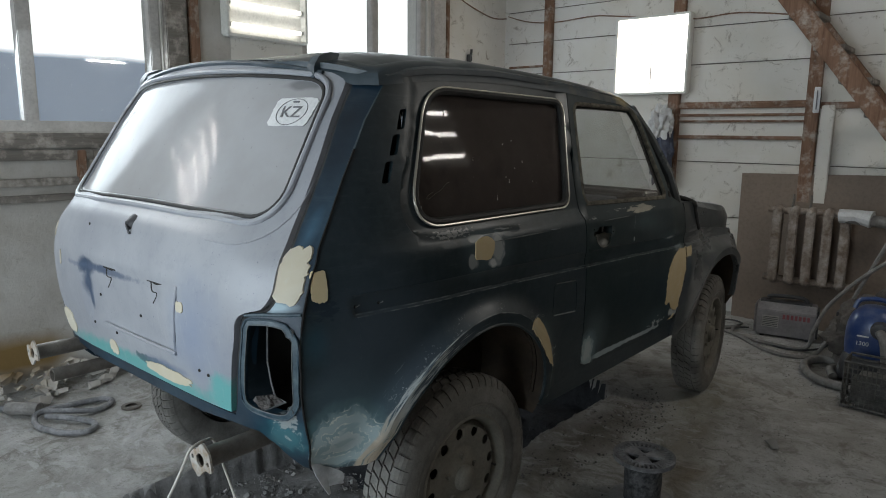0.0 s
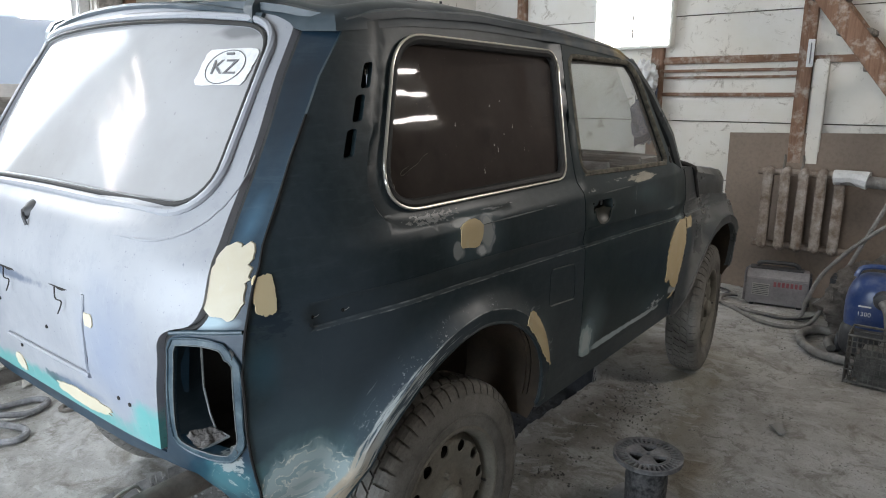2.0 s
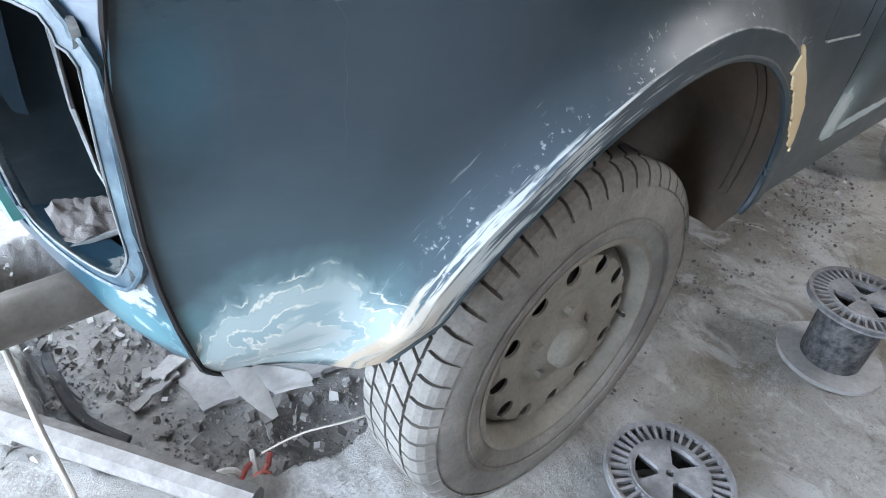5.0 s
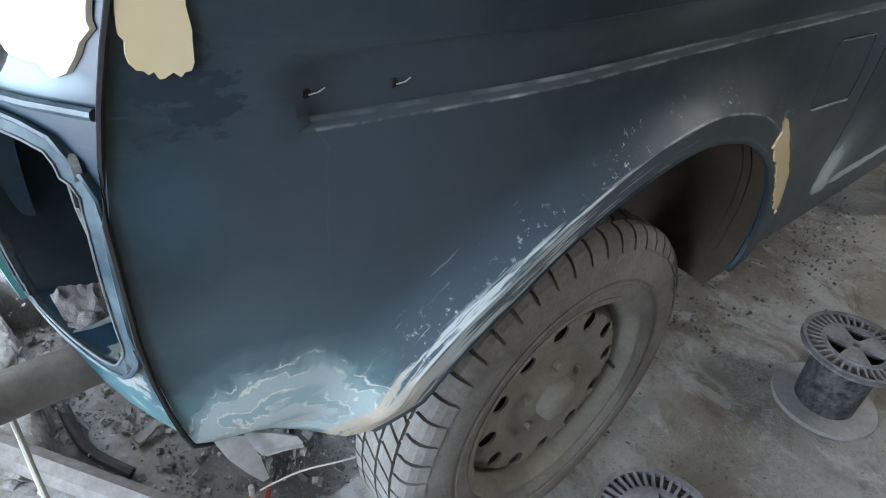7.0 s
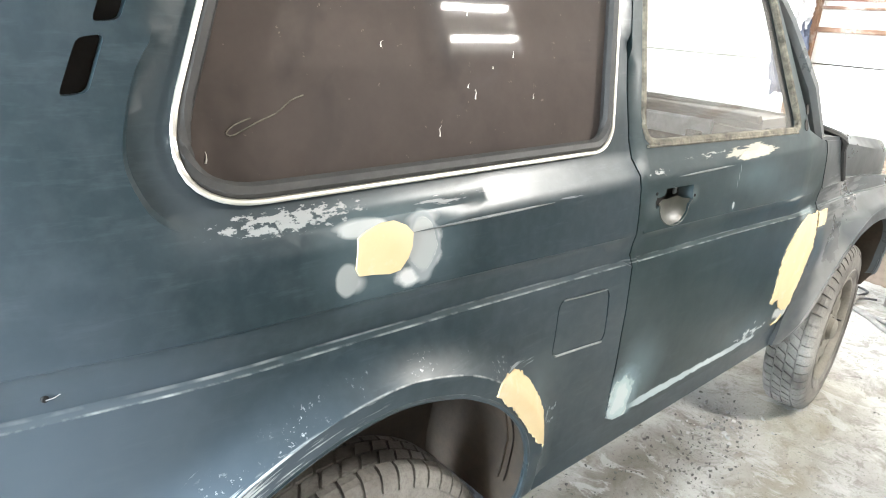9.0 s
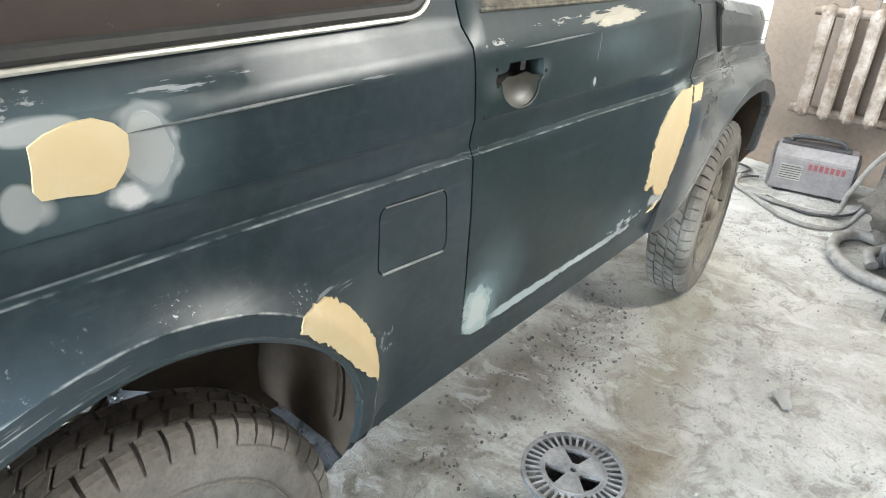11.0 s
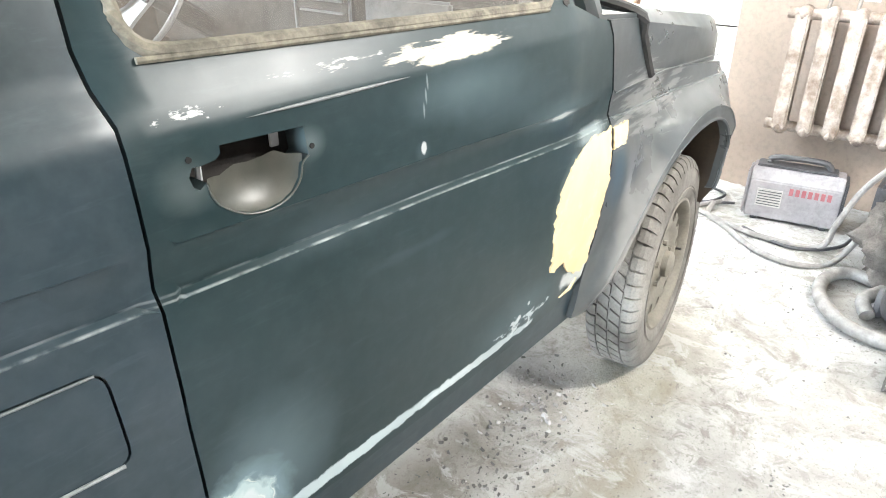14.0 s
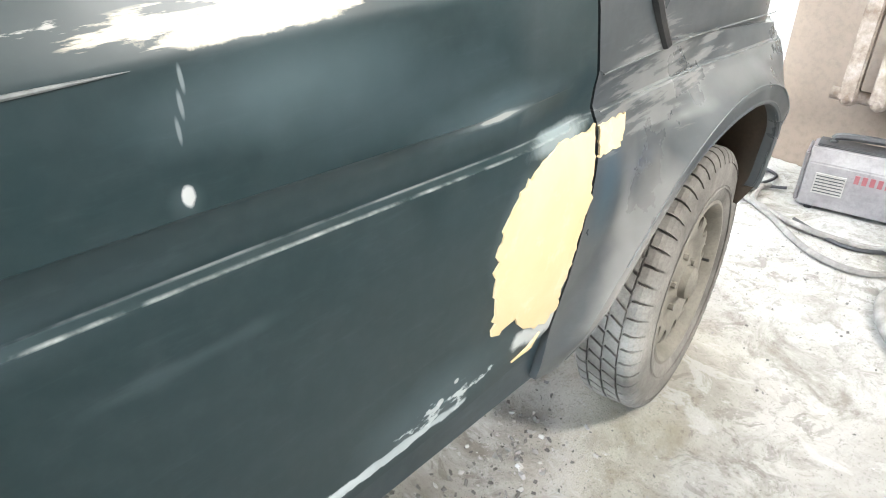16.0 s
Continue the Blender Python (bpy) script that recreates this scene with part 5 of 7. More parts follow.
rear_patch(ragged(0.560, 0.800, 0.12, 0.09, 13, 36, 0.25, 2.4), M_PUTTYW, "white filler patch")
rear_patch(ragged(-0.313, 1.006, 0.034, 0.030, 14, 20, 0.2, 4), M_PUTTYW, "white tape scrap")
rear_patch(ragged(0.520, 1.035, 0.012, 0.05, 15, 20, 0.2, 3), M_PUTTYW, "white tape scrap")
rear_patch(ragged(0.655, 1.12, 0.03, 0.05, 16, 20, 0.2, 4), M_PUTTYW, "white tape scrap")
back = (-0.86, -0.5, 0.1)
corner_patch = torn([(-0.635, 1.187), (-0.648, 1.196), (-0.660, 1.188), (-0.672, 1.196), (-0.684, 1.186), (-0.689, 1.165), (-0.691, 1.130), (-0.692, 1.093), (-0.684, 1.070), (-0.675, 1.053), (-0.660, 1.062), (-0.645, 1.060), (-0.632, 1.066), (-0.623, 1.087), (-0.627, 1.13), (-0.630, 1.165)], 0.0022, 0.008)
part("putty_patch", sheet(corner_patch, [], lambda y, z: (rear_x(y, z) - 0.0005, y, z), 0.012, (-1, 0, 0), (0.004, 0, 0)), M_PUTTYW, car, "cream filler patch on the corner post", True)

# seam between corner post and side
part("seam", sweep([(x - 0.003, side_y(x, z) - 0.001, z) for x, z in rear_edge[:-2]], 0.0030, 6), M_VOID, car, "dark open seam")


# rear lamp cavity
def lamp_box(poly, s):
    def yy(y):
        return y if s > 0 else 2 * CY - y
    bm = bmesh.new()
    rings = [[bm.verts.new((rear_x(y, z) + dx, y, z)) for y, z in ring] for ring, dx in ((poly, 0.006), (grown(poly, 0.014), 0.016), (grown(poly, 0.014), 0.22))]
    n = len(poly)
    for a, b in zip(rings, rings[1:]):
        for i in range(n):
            bm.faces.new((a[i], a[(i + 1) % n], b[(i + 1) % n], b[i]))
    bm.faces.new(rings[2])
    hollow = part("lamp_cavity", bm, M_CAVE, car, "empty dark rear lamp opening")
    # side sheet of the bay, running in to a bare pale edge
    front = [(0.992, -0.571), (0.955, -0.563), (0.89, -0.551), (0.83, -0.537), (0.79, -0.532)]
    inner = [(0.995, -0.655, -0.562), (0.95, -0.653, -0.556), (0.88, -0.649, -0.547), (0.82, -0.642, -0.551), (0.778, -0.632, -0.553)]
    bm = bmesh.new()
    rows = []
    for k in range(5):
        zf, yf = front[k]
        zi, xi, yi = inner[k]
        p, q = Vector((rear_x(yf, zf) + 0.006, yf, zf)), Vector((xi, yi, zi))
        rows.append([bm.verts.new((v.x, yy(v.y + 0.004 * noise.noise(v * 22)), v.z)) for v in [p.lerp(q, j / 10) for j in range(11)]])
    for a, b in zip(rows, rows[1:]):
        for j in range(10):
            bm.faces.new((a[j], a[j + 1], b[j + 1], b[j]))
    bmesh.ops.solidify(bm, geom=bm.faces[:], thickness=0.002)
    part("inner_sheet", bm, M_LIP, hollow, "dark green inner body sheet", True)
    part("sheet_edge", sweep([(x, yy(y), z) for z, x, y in inner], 0.0026, 6), M_EDGE, hollow, "bare pale edge of the inner sheet", True)
    # ledge heaped with grey-brown dirt
    A, B = Vector((rear_x(-0.537, 0.788) + 0.012, -0.537, 0.780)), Vector((-0.634, -0.550, 0.784))
    D, C = Vector((-0.688, -0.580, 0.767)), Vector((-0.626, -0.588, 0.775))
    bm = bmesh.new()
    rows = []
    for a in range(25):
        row = []
        for k in range(25):
            u, v = a / 24, k / 24
            p = A.lerp(B, u).lerp(D.lerp(C, u), v)
            p.z += 0.012 * (1 - v) ** 2 * math.sin(math.pi * (0.15 + 0.85 * u)) + 0.005 * noise.noise(p * 60) + 0.004 * noise.noise(p * 150)
            row.append(bm.verts.new((p.x, yy(p.y), p.z)))
        rows.append(row)
    for a in range(24):
        for k in range(24):
            bm.faces.new((rows[a][k], rows[a][k + 1], rows[a + 1][k + 1], rows[a + 1][k]))
    bmesh.ops.recalc_face_normals(bm, faces=bm.faces[:])
    part("lamp_dirt", bm, M_GRIT, hollow, "grey dirt heaped on the inner ledge", True)
    part("ledge_lip", sweep([(p.x, yy(p.y), p.z - 0.002) for p in (D, D.lerp(C, 0.5), C, C.lerp(B, 0.6))], 0.003, 6), M_EDGE, hollow, "", True)
    return hollow


lamp_box(LAMP_R, 1)
lamp_box(LAMP_L, -1)
for poly in (LAMP_R, LAMP_L):
    part("lamp_flange", sheet(grown(poly, 0.014), [poly], lambda y, z: (rear_x(y, z) - 0.0005, y, z), 0.02, (-1, 0, 0), (0.007, 0, 0)), M_FLANGE, car, "worn blue lamp frame")
    part("rolled_edge", sweep([(rear_x(y, z) - 0.001, y, z) for y, z in poly], 0.0014, 6, True), M_LEDGE, car, "worn rolled edge", True)
    part("rolled_edge", sweep([(rear_x(y, z) - 0.001, y, z) for y, z in grown(poly, 0.014)], 0.0026, 6, True), M_FLANGE, car, "", True)
for y, z in ((-0.673, 0.988), (-0.662, 0.783)):
    part("lamp_tab", revolve([(0.011, -0.003), (0.011, 0.003), (0.0035, 0.003), (0.0035, -0.003)], 14, "x", (rear_x(y, z) + 0.004, y, z)), M_EDGE, car, "bare screw tab")

part("lamp_ledge", sweep([(rear_x(y, z) - 0.001, y, z) for y, z in ((-0.560, 1.022), (-0.60, 1.028), (-0.65, 1.031), (-0.697, 1.034))], 0.0045, 8), M_FLANGE, car, "worn blue ledge above the lamp opening", True)

# tailgate small parts
latch = part("latch", revolve([(0.0, -0.020), (0.012, -0.022), (0.018, -0.014), (0.026, -0.007), (0.032, 0.004)], 18, "x", (-0.713, 0.025, 1.193)), M_DARKP, lid, "dark lock barrel", True)
part("latch_rod", sweep([(-0.735, 0.027, 1.193), (-0.740, 0.012, 1.186), (-0.738, 0.006, 1.168)], 0.004, 6), M_DARKP, lid)
for y0 in (0.13, -0.16):
    part("lamp_slot", sheet(ragged(y0, 1.050, 0.09, 0.012, int(y0 * 100) + 3, 20, 0.5, 2), [], lambda y, z: (gate_x(y, z)[0] - 0.002, y, z), 0.01, (-1, 0, 0), (0.003, 0, 0)), M_CAVE, lid, "dark slot of the missing plate lamp")
    pts = [(gate_x(y0, 1.05)[0] - 0.006, y0 + 0.01, 1.048), (gate_x(y0, 1.03)[0] - 0.014, y0 - 0.01, 1.028), (gate_x(y0, 1.02)[0] - 0.010, y0 - 0.03, 1.022), (gate_x(y0, 1.0)[0] - 0.012, y0 - 0.01, 0.992)]
    part("loose_wire", sweep(pts, 0.0016, 6, False, 5), M_BLACK, lid, "thin black loose wire")
for y, z in ((0.29, 0.845), (0.13, 0.84), (-0.36, 0.835), (-0.40, 0.83), (0.30, 1.17), (-0.05, 0.93), (0.22, 0.95)):
    part("bolt_hole", revolve([(0.0, -0.0016), (0.0045, -0.0016), (0.005, 0.001)], 10, "x", (gate_x(y, z)[0] - 0.001, y, z)), M_CAVE, lid)
part("crease_bead", sweep([gate_x(0.20 - 0.01 * k, 0.858) for k in range(0, 46)], 0.006, 6), M_GATE, lid, "", True)
part("crease_bead", sweep([gate_x(-0.300 + 0.0025 * k, 1.06 - 0.01 * k) for k in range(0, 20)], 0.004, 6), M_GATE, lid, "", True)

press = [p for p in dense(grown(G_WIN, 0.070), 0.012) if p[0] < -0.36 and p[1] < 1.36]
part("crease_bead", sweep([gate_x(y, z) for y, z in press], lambda t: 0.0002 + 0.0035 * math.sin(math.pi * t), 6), M_GATE, lid, "", True)

# country sticker on the rear glass
sy, sz = -0.443, 1.526
uy, uz = Vector((0.10, -0.995, 0)).normalized(), Vector((0.47, 0, 0.88)).normalized()


def on_sticker(u, v, lift=0.003):
    y = sy - u
    z = sz + v * 0.88
    return (rear_x(y, z) + 0.001 - lift, y, z)


sticker = part("sticker", sheet(ragged(0, 0, 0.13, 0.088, 21, 30, 0.05, 9), [], lambda u, v: on_sticker(u, v, 0.0025), 0.03, (-1, 0, 0), (0.002, 0, 0)), M_WHITE, lid, "white oval country-code sticker")
part("sticker_ring", sweep([on_sticker(0.046 * math.cos(a), 0.040 * math.sin(a), 0.0035) for a in [k * math.pi / 18 for k in range(36)]], 0.0011, 5, True), M_INK, sticker)
part("sticker_bar", sweep([on_sticker(-0.009, 0.031, 0.0035), on_sticker(0.009, 0.031, 0.0035)], 0.003, 5), M_INK, sticker)
cu = bpy.data.curves.new("letters", "FONT")
cu.body, cu.size, cu.align_x, cu.align_y, cu.extrude = "KZ", 0.052, "CENTER", "CENTER", 0.0004
tmp = new("letters", cu)
bpy.context.view_layer.update()
me = bpy.data.meshes.new_from_object(tmp.evaluated_get(bpy.context.evaluated_depsgraph_get()))
bpy.data.objects.remove(tmp)
me.materials.append(M_INK)
ax_u = (Vector(on_sticker(0.02, 0)) - Vector(on_sticker(-0.02, 0))).normalized()
ax_n = ax_u.cross(Vector(on_sticker(0, 0.02)) - Vector(on_sticker(0, -0.02))).normalized()
letter_axes = Matrix((ax_u, ax_n.cross(ax_u), ax_n)).transposed()
letters = new("letters", me)
letters.matrix_world = Matrix.Translation(on_sticker(0, -0.002, 0.0045)) @ letter_axes.to_4x4()
bpy.context.view_layer.update()
letters.parent = sticker
letters.matrix_parent_inverse = sticker.matrix_world.inverted()


# roof
def roof_z(x, y):
    e = table(GUTTER, x)
    u = min(1.0, abs(y - CY) / 0.70)
    return (x, y, e + 0.003 + 0.009 * ramp(-0.34, -0.2, x) + 0.060 * (1 - u ** 4) * ramp(-0.62, -0.35, x) * ramp(1.34, 0.95, x) + 0.022 * (1 - u ** 3))


half = lambda x: CY - table(SIDE_PROFILE, table(GUTTER, x)) - 0.008
xs = [-0.44, -0.36, -0.25, -0.1, 0.1, 0.4, 0.7, 1.0, 1.15, 1.23]
xs = [x for x in xs if x > -0.3]
top_z = lambda y: 1.686 - 0.178 * (y - CY) ** 2
back = [(rear_x(y, top_z(y)) - 0.006, y) for y in np.linspace(CY - 0.63, CY + 0.63, 25)]
roof_out = back[::-1] + [(-0.302, CY - half(-0.302))] + [(x, CY - half(x)) for x in xs] + [(x, CY + half(x)) for x in xs[::-1]] + [(-0.302, CY + half(-0.302))]
part("roof", sheet(roof_out, [], roof_z, 0.04, (0, 0, 1), (0, 0, -0.016)), M_ROOF, car, "dusty roof with brown and grey primer blots", True)
for s in (-1, 1):
    bm = bmesh.new()
    rows = []
    outer, upper = [], []
    for y in np.linspace(-0.46, -0.57, 6):
        zt = top_z(y) - 0.006 - 0.012 * ramp(-0.50, -0.57, y)
        x = rear_x(y, zt) - 0.003
        outer.append((x, y, zt))
        upper.append(roof_z(x + 0.07, y + 0.02))
    for x in (-0.335, -0.300, -0.26, -0.2, -0.1, 0.0, 0.15, 0.3, 0.45, 0.6, 0.75, 0.9, 1.05, 1.15, 1.22):
        zs = table(GUTTER, x) - 0.016
        y = side_y(x, zs) - 0.003
        outer.append((x, y, zs))
        upper.append(roof_z(x + 0.05 * ramp(-0.1, -0.33, x), y + 0.075))
    for o, u in zip(outer, upper):
        o, u = Vector(o), Vector(u) + Vector((0, 0, 0.002))
        c = Vector((o.x * 0.85 + u.x * 0.15, o.y * 0.85 + u.y * 0.15, u.z - 0.003))
        pts = [o * (1 - t) ** 2 + c * 2 * t * (1 - t) + u * t * t for t in [k / 7 for k in range(8)]]
        rows.append([bm.verts.new((p.x, p.y if s < 0 else 2 * CY - p.y, p.z)) for p in pts])
    for a, b in zip(rows, rows[1:]):
        for k in range(7):
            bm.faces.new((a[k], b[k], b[k + 1], a[k + 1]))
    bmesh.ops.recalc_face_normals(bm, faces=bm.faces[:])
    part("roof_shoulder", bm, M_ROOF, car, "rounded shoulder of the roof", True)
    yb = CY + s * 0.50 - 0.016
    prof = rounded([(-0.414, 1.618), (-0.410, 1.655), (-0.392, 1.680), (-0.352, 1.694), (-0.318, 1.693), (-0.330, 1.672), (-0.372, 1.662), (-0.390, 1.642), (-0.394, 1.618)], 0.006, 3)
    bm = sheet(prof, [], lambda x, z: (x, yb, z), 0.02, (0, -1, 0), (0, 0.032, 0))
    lid_side = sheet(prof, [], lambda x, z: (x, yb + 0.032, z), 0.02, (0, 1, 0))
    tmp = bpy.data.meshes.new("tmp")
    lid_side.to_mesh(tmp)
    lid_side.free()
    bm.from_mesh(tmp)
    bpy.data.meshes.remove(tmp)
    part("hinge_cover", bm, M_ROOF, car, "hinge bracket at the roof's rear edge")
part("drip_edge", sweep([(rear_x(y, top_z(y) - 0.012) - 0.004, y, top_z(y) - 0.004) for y in np.linspace(-0.48, 0.58, 18)], 0.008, 8), M_ROOF, car, "", True)
part("headliner", box((0.40, CY, 1.615), (1.5, 1.18, 0.012)), M_TRIM, car, "tan headlining")

# bonnet, scuttle and windscreen
def hood_f(x, w):
    top = 1.158 - 0.100 * max(0, (x - 1.70)) / 0.85 - 0.03 * ramp(2.38, 2.54, x)
    side = 0.03 * (x - 1.7) + 0.05 * ramp(2.40, 2.53, x)
    lim = 0.758 - side
    a = abs(w)
    s = 1 if w > 0 else -1
    if a < lim - 0.05:
        return (x, CY + w, top + 0.012 * (1 - (a / lim) ** 2))
    if a < lim + 0.03:
        t = (a - lim + 0.05) / 0.08 * math.pi / 2
        return (x, CY + s * (lim - 0.05 + 0.05 * math.sin(t)), top - 0.05 * (1 - math.cos(t)))
    return (x, CY + s * (lim + 0.002 * (a - lim)), top - 0.05 - (a - lim - 0.03))


hood_out = [(1.865, -0.895), (1.765, -0.72), (1.70, -0.60), (1.66, -0.3), (1.66, 0.3), (1.70, 0.60), (1.765, 0.72), (1.865, 0.895), (2.52, 0.845), (2.545, 0.4), (2.545, -0.4), (2.52, -0.845)]
part("bonnet", sheet(hood_out, [], hood_f, 0.045, (0, -0.3, 1), (0, 0, -0.02)), M_FEND, car, "dusty bonnet standing slightly ajar", True)
part("bonnet_gap", sweep([(1.852, -0.726, 0.998), (1.805, -0.731, 1.048), (1.764, -0.734, 1.102), (1.740, -0.724, 1.146), (1.680, -0.56, 1.182), (1.620, -0.25, 1.194), (1.605, CY, 1.196), (1.620, 0.35, 1.194), (1.70, 0.7, 1.15)], 0.012, 8, False, 4), M_BLACK, car, "black bonnet seal", True)
part("scuttle", sheet([(1.50, CY - 0.80), (1.50, CY + 0.80), (1.74, CY + 0.78), (1.66, CY), (1.74, CY - 0.78)], [], lambda x, y: (x, y, 1.166 - 0.09 * (x - 1.5)), 0.08, (0, 0, 1), (0, 0, -0.02)), M_FEND, car, "dusty scuttle panel", True)
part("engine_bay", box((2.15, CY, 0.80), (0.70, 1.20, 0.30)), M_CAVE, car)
part("front_panel", sheet(rounded([(CY - 0.70, 0.55), (CY + 0.70, 0.55), (CY + 0.68, 0.96), (CY - 0.68, 0.96)], 0.04, 3), [], lambda y, z: (2.525, y, z), 0.2, (1, 0, 0), (-0.03, 0, 0)), M_FEND, car)


def wind(y, s):
    u = (y - CY) / 0.7
    return (1.535 - 0.30 * s - 0.06 * u * u, y * (1 - 0.10 * s) + CY * 0.1 * s, 1.165 + 0.42 * s)


part("windscreen", sheet([(CY - 0.70, 0.0), (CY + 0.70, 0.0), (CY + 0.70, 1.0), (CY - 0.70, 1.0)], [], wind, 0.2, (1, 0, 0.5)), M_GLASS_CLEAR, car, "windscreen")
for s in (-1, 1):
    part("screen_pillar", sweep([(1.515, CY + s * 0.785, 1.160), (1.44, CY + s * 0.765, 1.30), (1.33, CY + s * 0.715, 1.46), (1.225, CY + s * 0.665, 1.585)], 0.024, 8), M_FEND, car, "", True)

# wheels
def wheel(cx, cy, cz, s, label):
    w = new("wheel")
    w.location = (cx, cy, cz)
    bpy.context.view_layer.update()
    w.parent = car
    w.matrix_parent_inverse = car.matrix_world.inverted()
    tagged(w, label)
    R = 0.338
    yo = cy + s * 0.085
    prof = [(0.205, -0.080), (0.222, -0.088), (0.262, -0.094), (0.300, -0.090), (0.318, -0.080), (0.328, -0.066), (0.332, -0.03), (0.332, 0.03), (0.328, 0.066), (0.318, 0.080), (0.300, 0.090), (0.262, 0.094), (0.222, 0.088), (0.205, 0.080)]
    tyre = part("tyre", revolve(prof, 72, "y", (cx, cy, cz)), M_TYRE, w, "dusty worn tyre", True)
    V, F = [], []

    def lug(a0, a1, prof, skew):
        n = len(prof)
        s0 = len(V)
        for a in (a0, a1):
            for y, r in prof:
                t = a + skew * y
                V.append((cx + r * math.cos(t), cy + s * y, cz + r * math.sin(t)))
        for k in range(n):
            k2 = (k + 1) % n
            F.append((s0 + k, s0 + k2, s0 + n + k2, s0 + n + k))
        F.append(tuple(s0 + k for k in range(n))[::-1])
        F.append(tuple(s0 + n + k for k in range(n)))

    out_p = [(0.044, 0.3385), (0.062, 0.3375), (0.074, 0.332), (0.083, 0.322), (0.0905, 0.306), (0.084, 0.306), (0.060, 0.326), (0.044, 0.328)]
    mid_p = [(0.003, 0.3395), (0.038, 0.339), (0.038, 0.328), (0.003, 0.328)]
    n = 54
    pitch = 2 * math.pi / n
    for k in range(n):
        a = k * pitch
        lug(a, a + pitch * 0.84, out_p, 0.25)
        lug(a + pitch * 0.4, a + pitch * 1.24, [(-y, r) for y, r in out_p][::-1], 0.25)
    for k in range(n):
        a = k * pitch
        lug(a + pitch * 0.2, a + pitch * 1.02, mid_p, 1.6)
        lug(a + pitch * 0.5, a + pitch * 1.32, [(-y, r) for y, r in mid_p][::-1], 1.6)
    me = bpy.data.meshes.new("tread")
    me.from_pydata(V, [], F)
    bm = bmesh.new()
    bm.from_mesh(me)
    bpy.data.meshes.remove(me)
    bmesh.ops.recalc_face_normals(bm, faces=bm.faces)
    part("tread", bm, M_TYRE, tyre, "tread blocks caked with dust")
    part("sidewall_bead", revolve([(0.244, 0.0), (0.248, 0.004), (0.252, 0.0)], 64, "y", (cx, yo + s * 0.006 - (0.0 if s > 0 else 0.003), cz)), M_TYRE, tyre, "", True)
    # dished disc with round holes
    holes = [circle(0.150 * math.cos(2 * math.pi * k / 12 + 0.1), 0.150 * math.sin(2 * math.pi * k / 12 + 0.1), 0.0180, 16) for k in range(12)]

    def dish(u, v):
        r = math.hypot(u, v)
        h = table([(0.0, 0.030), (0.05, 0.030), (0.062, 0.018), (0.10, 0.012), (0.122, 0.026), (0.165, 0.025), (0.182, -0.004), (0.2, -0.01)], r)
        return (cx + u, cy + s * (0.035 + h), cz + v)
    rim = part("rim", sheet(circle(0, 0, 0.186, 48), holes, dish, 0.014, (0, s, 0), (0, -s * 0.006, 0)), M_RIM, w, "dusty pressed steel rim", True)
    part("rim_well", revolve([(0.184, 0.02), (0.190, 0.055), (0.197, 0.080), (0.205, 0.086), (0.213, 0.085), (0.211, 0.078), (0.200, 0.070), (0.196, 0.02), (0.196, -0.09)] if s > 0 else [(0.184, -0.02), (0.190, -0.055), (0.197, -0.080), (0.205, -0.086), (0.213, -0.085), (0.211, -0.078), (0.200, -0.070), (0.196, -0.02), (0.196, 0.09)], 56, "y", (cx, cy, cz)), M_RIM, rim, "", True)
    part("brake_drum", revolve([(0.0, 0.0), (0.165, 0.0), (0.165, -0.06 * s)], 32, "y", (cx, cy + s * 0.02, cz)), M_CAVE, w)
    part("hub_cap", revolve([(r, s * h) for r, h in ((0.0, 0.098), (0.018, 0.097), (0.033, 0.093), (0.041, 0.085), (0.043, 0.060))], 24, "y", (cx, cy, cz)), M_RIM, rim, "plain grey hub cap", True)
    for k in range(5):
        a = 2 * math.pi * k / 5 + 0.3
        part("wheel_nut", revolve([(0.0, 0.066 * s), (0.009, 0.066 * s), (0.010, 0.045 * s)], 6, "y", (cx + 0.069 * math.cos(a), cy, cz + 0.069 * math.sin(a))), M_RIM, rim)
    for ob in w.children_recursive:
        for v in ob.data.vertices:
            v.co.y = cy + s * 0.095 + (v.co.y - cy - s * 0.095) * 0.86
    part("valve", sweep([(cx + 0.168, cy + s * 0.055, cz - 0.02), (cx + 0.160, cy + s * 0.082, cz - 0.015)], 0.004, 6), M_BLACK, rim)
    return w


part("vent_back", box((-0.308, -0.640, 1.430), (0.11, 0.006, 0.26), 0, turn(-15, 20, 0)), M_CAVE, car)
wheel(-0.03, -0.640, 0.366, -1, "dusty wheel with a steel rim, resting on concrete")
wheel(2.2, -0.640, 0.352, -1, "dusty wheel with a steel rim, resting on concrete").rotation_euler.z = radians(7)
wheel(0.0, 0.740, 0.338, 1, "wheel with a worn off-road tyre")
wheel(2.2, 0.740, 0.338, 1, "wheel with a worn off-road tyre").rotation_euler.z = radians(7)

# bumper tubes and exhaust
def tube_end(y, z, x0, x1, r, flange_on, label):
    t = part("bumper_tube", revolve([(r - 0.004, x1), (r - 0.004, x0), (r, x0), (r, x1)], 20, "x", (0, y, z)), M_PIPE, car, label, True)
    if flange_on:
        o = [(y + 0.052 * math.cos(a) * (0.75 if abs(math.cos(a)) < 0.7 else 1), z + 0.05 * math.sin(a) * 0.8 + 0.012 * math.cos(3 * a)) for a in [k * math.pi / 14 for k in range(28)]]
        part("flange", sheet(o, [circle(y, z, 0.018, 14), circle(y + 0.036, z, 0.006, 8), circle(y - 0.036, z, 0.006, 8)], lambda a, b: (x0 - 0.004, a, b), 0.02, (-1, 0, 0), (0.006, 0, 0)), M_RUST, t, "white-spotted rusty mounting flange")


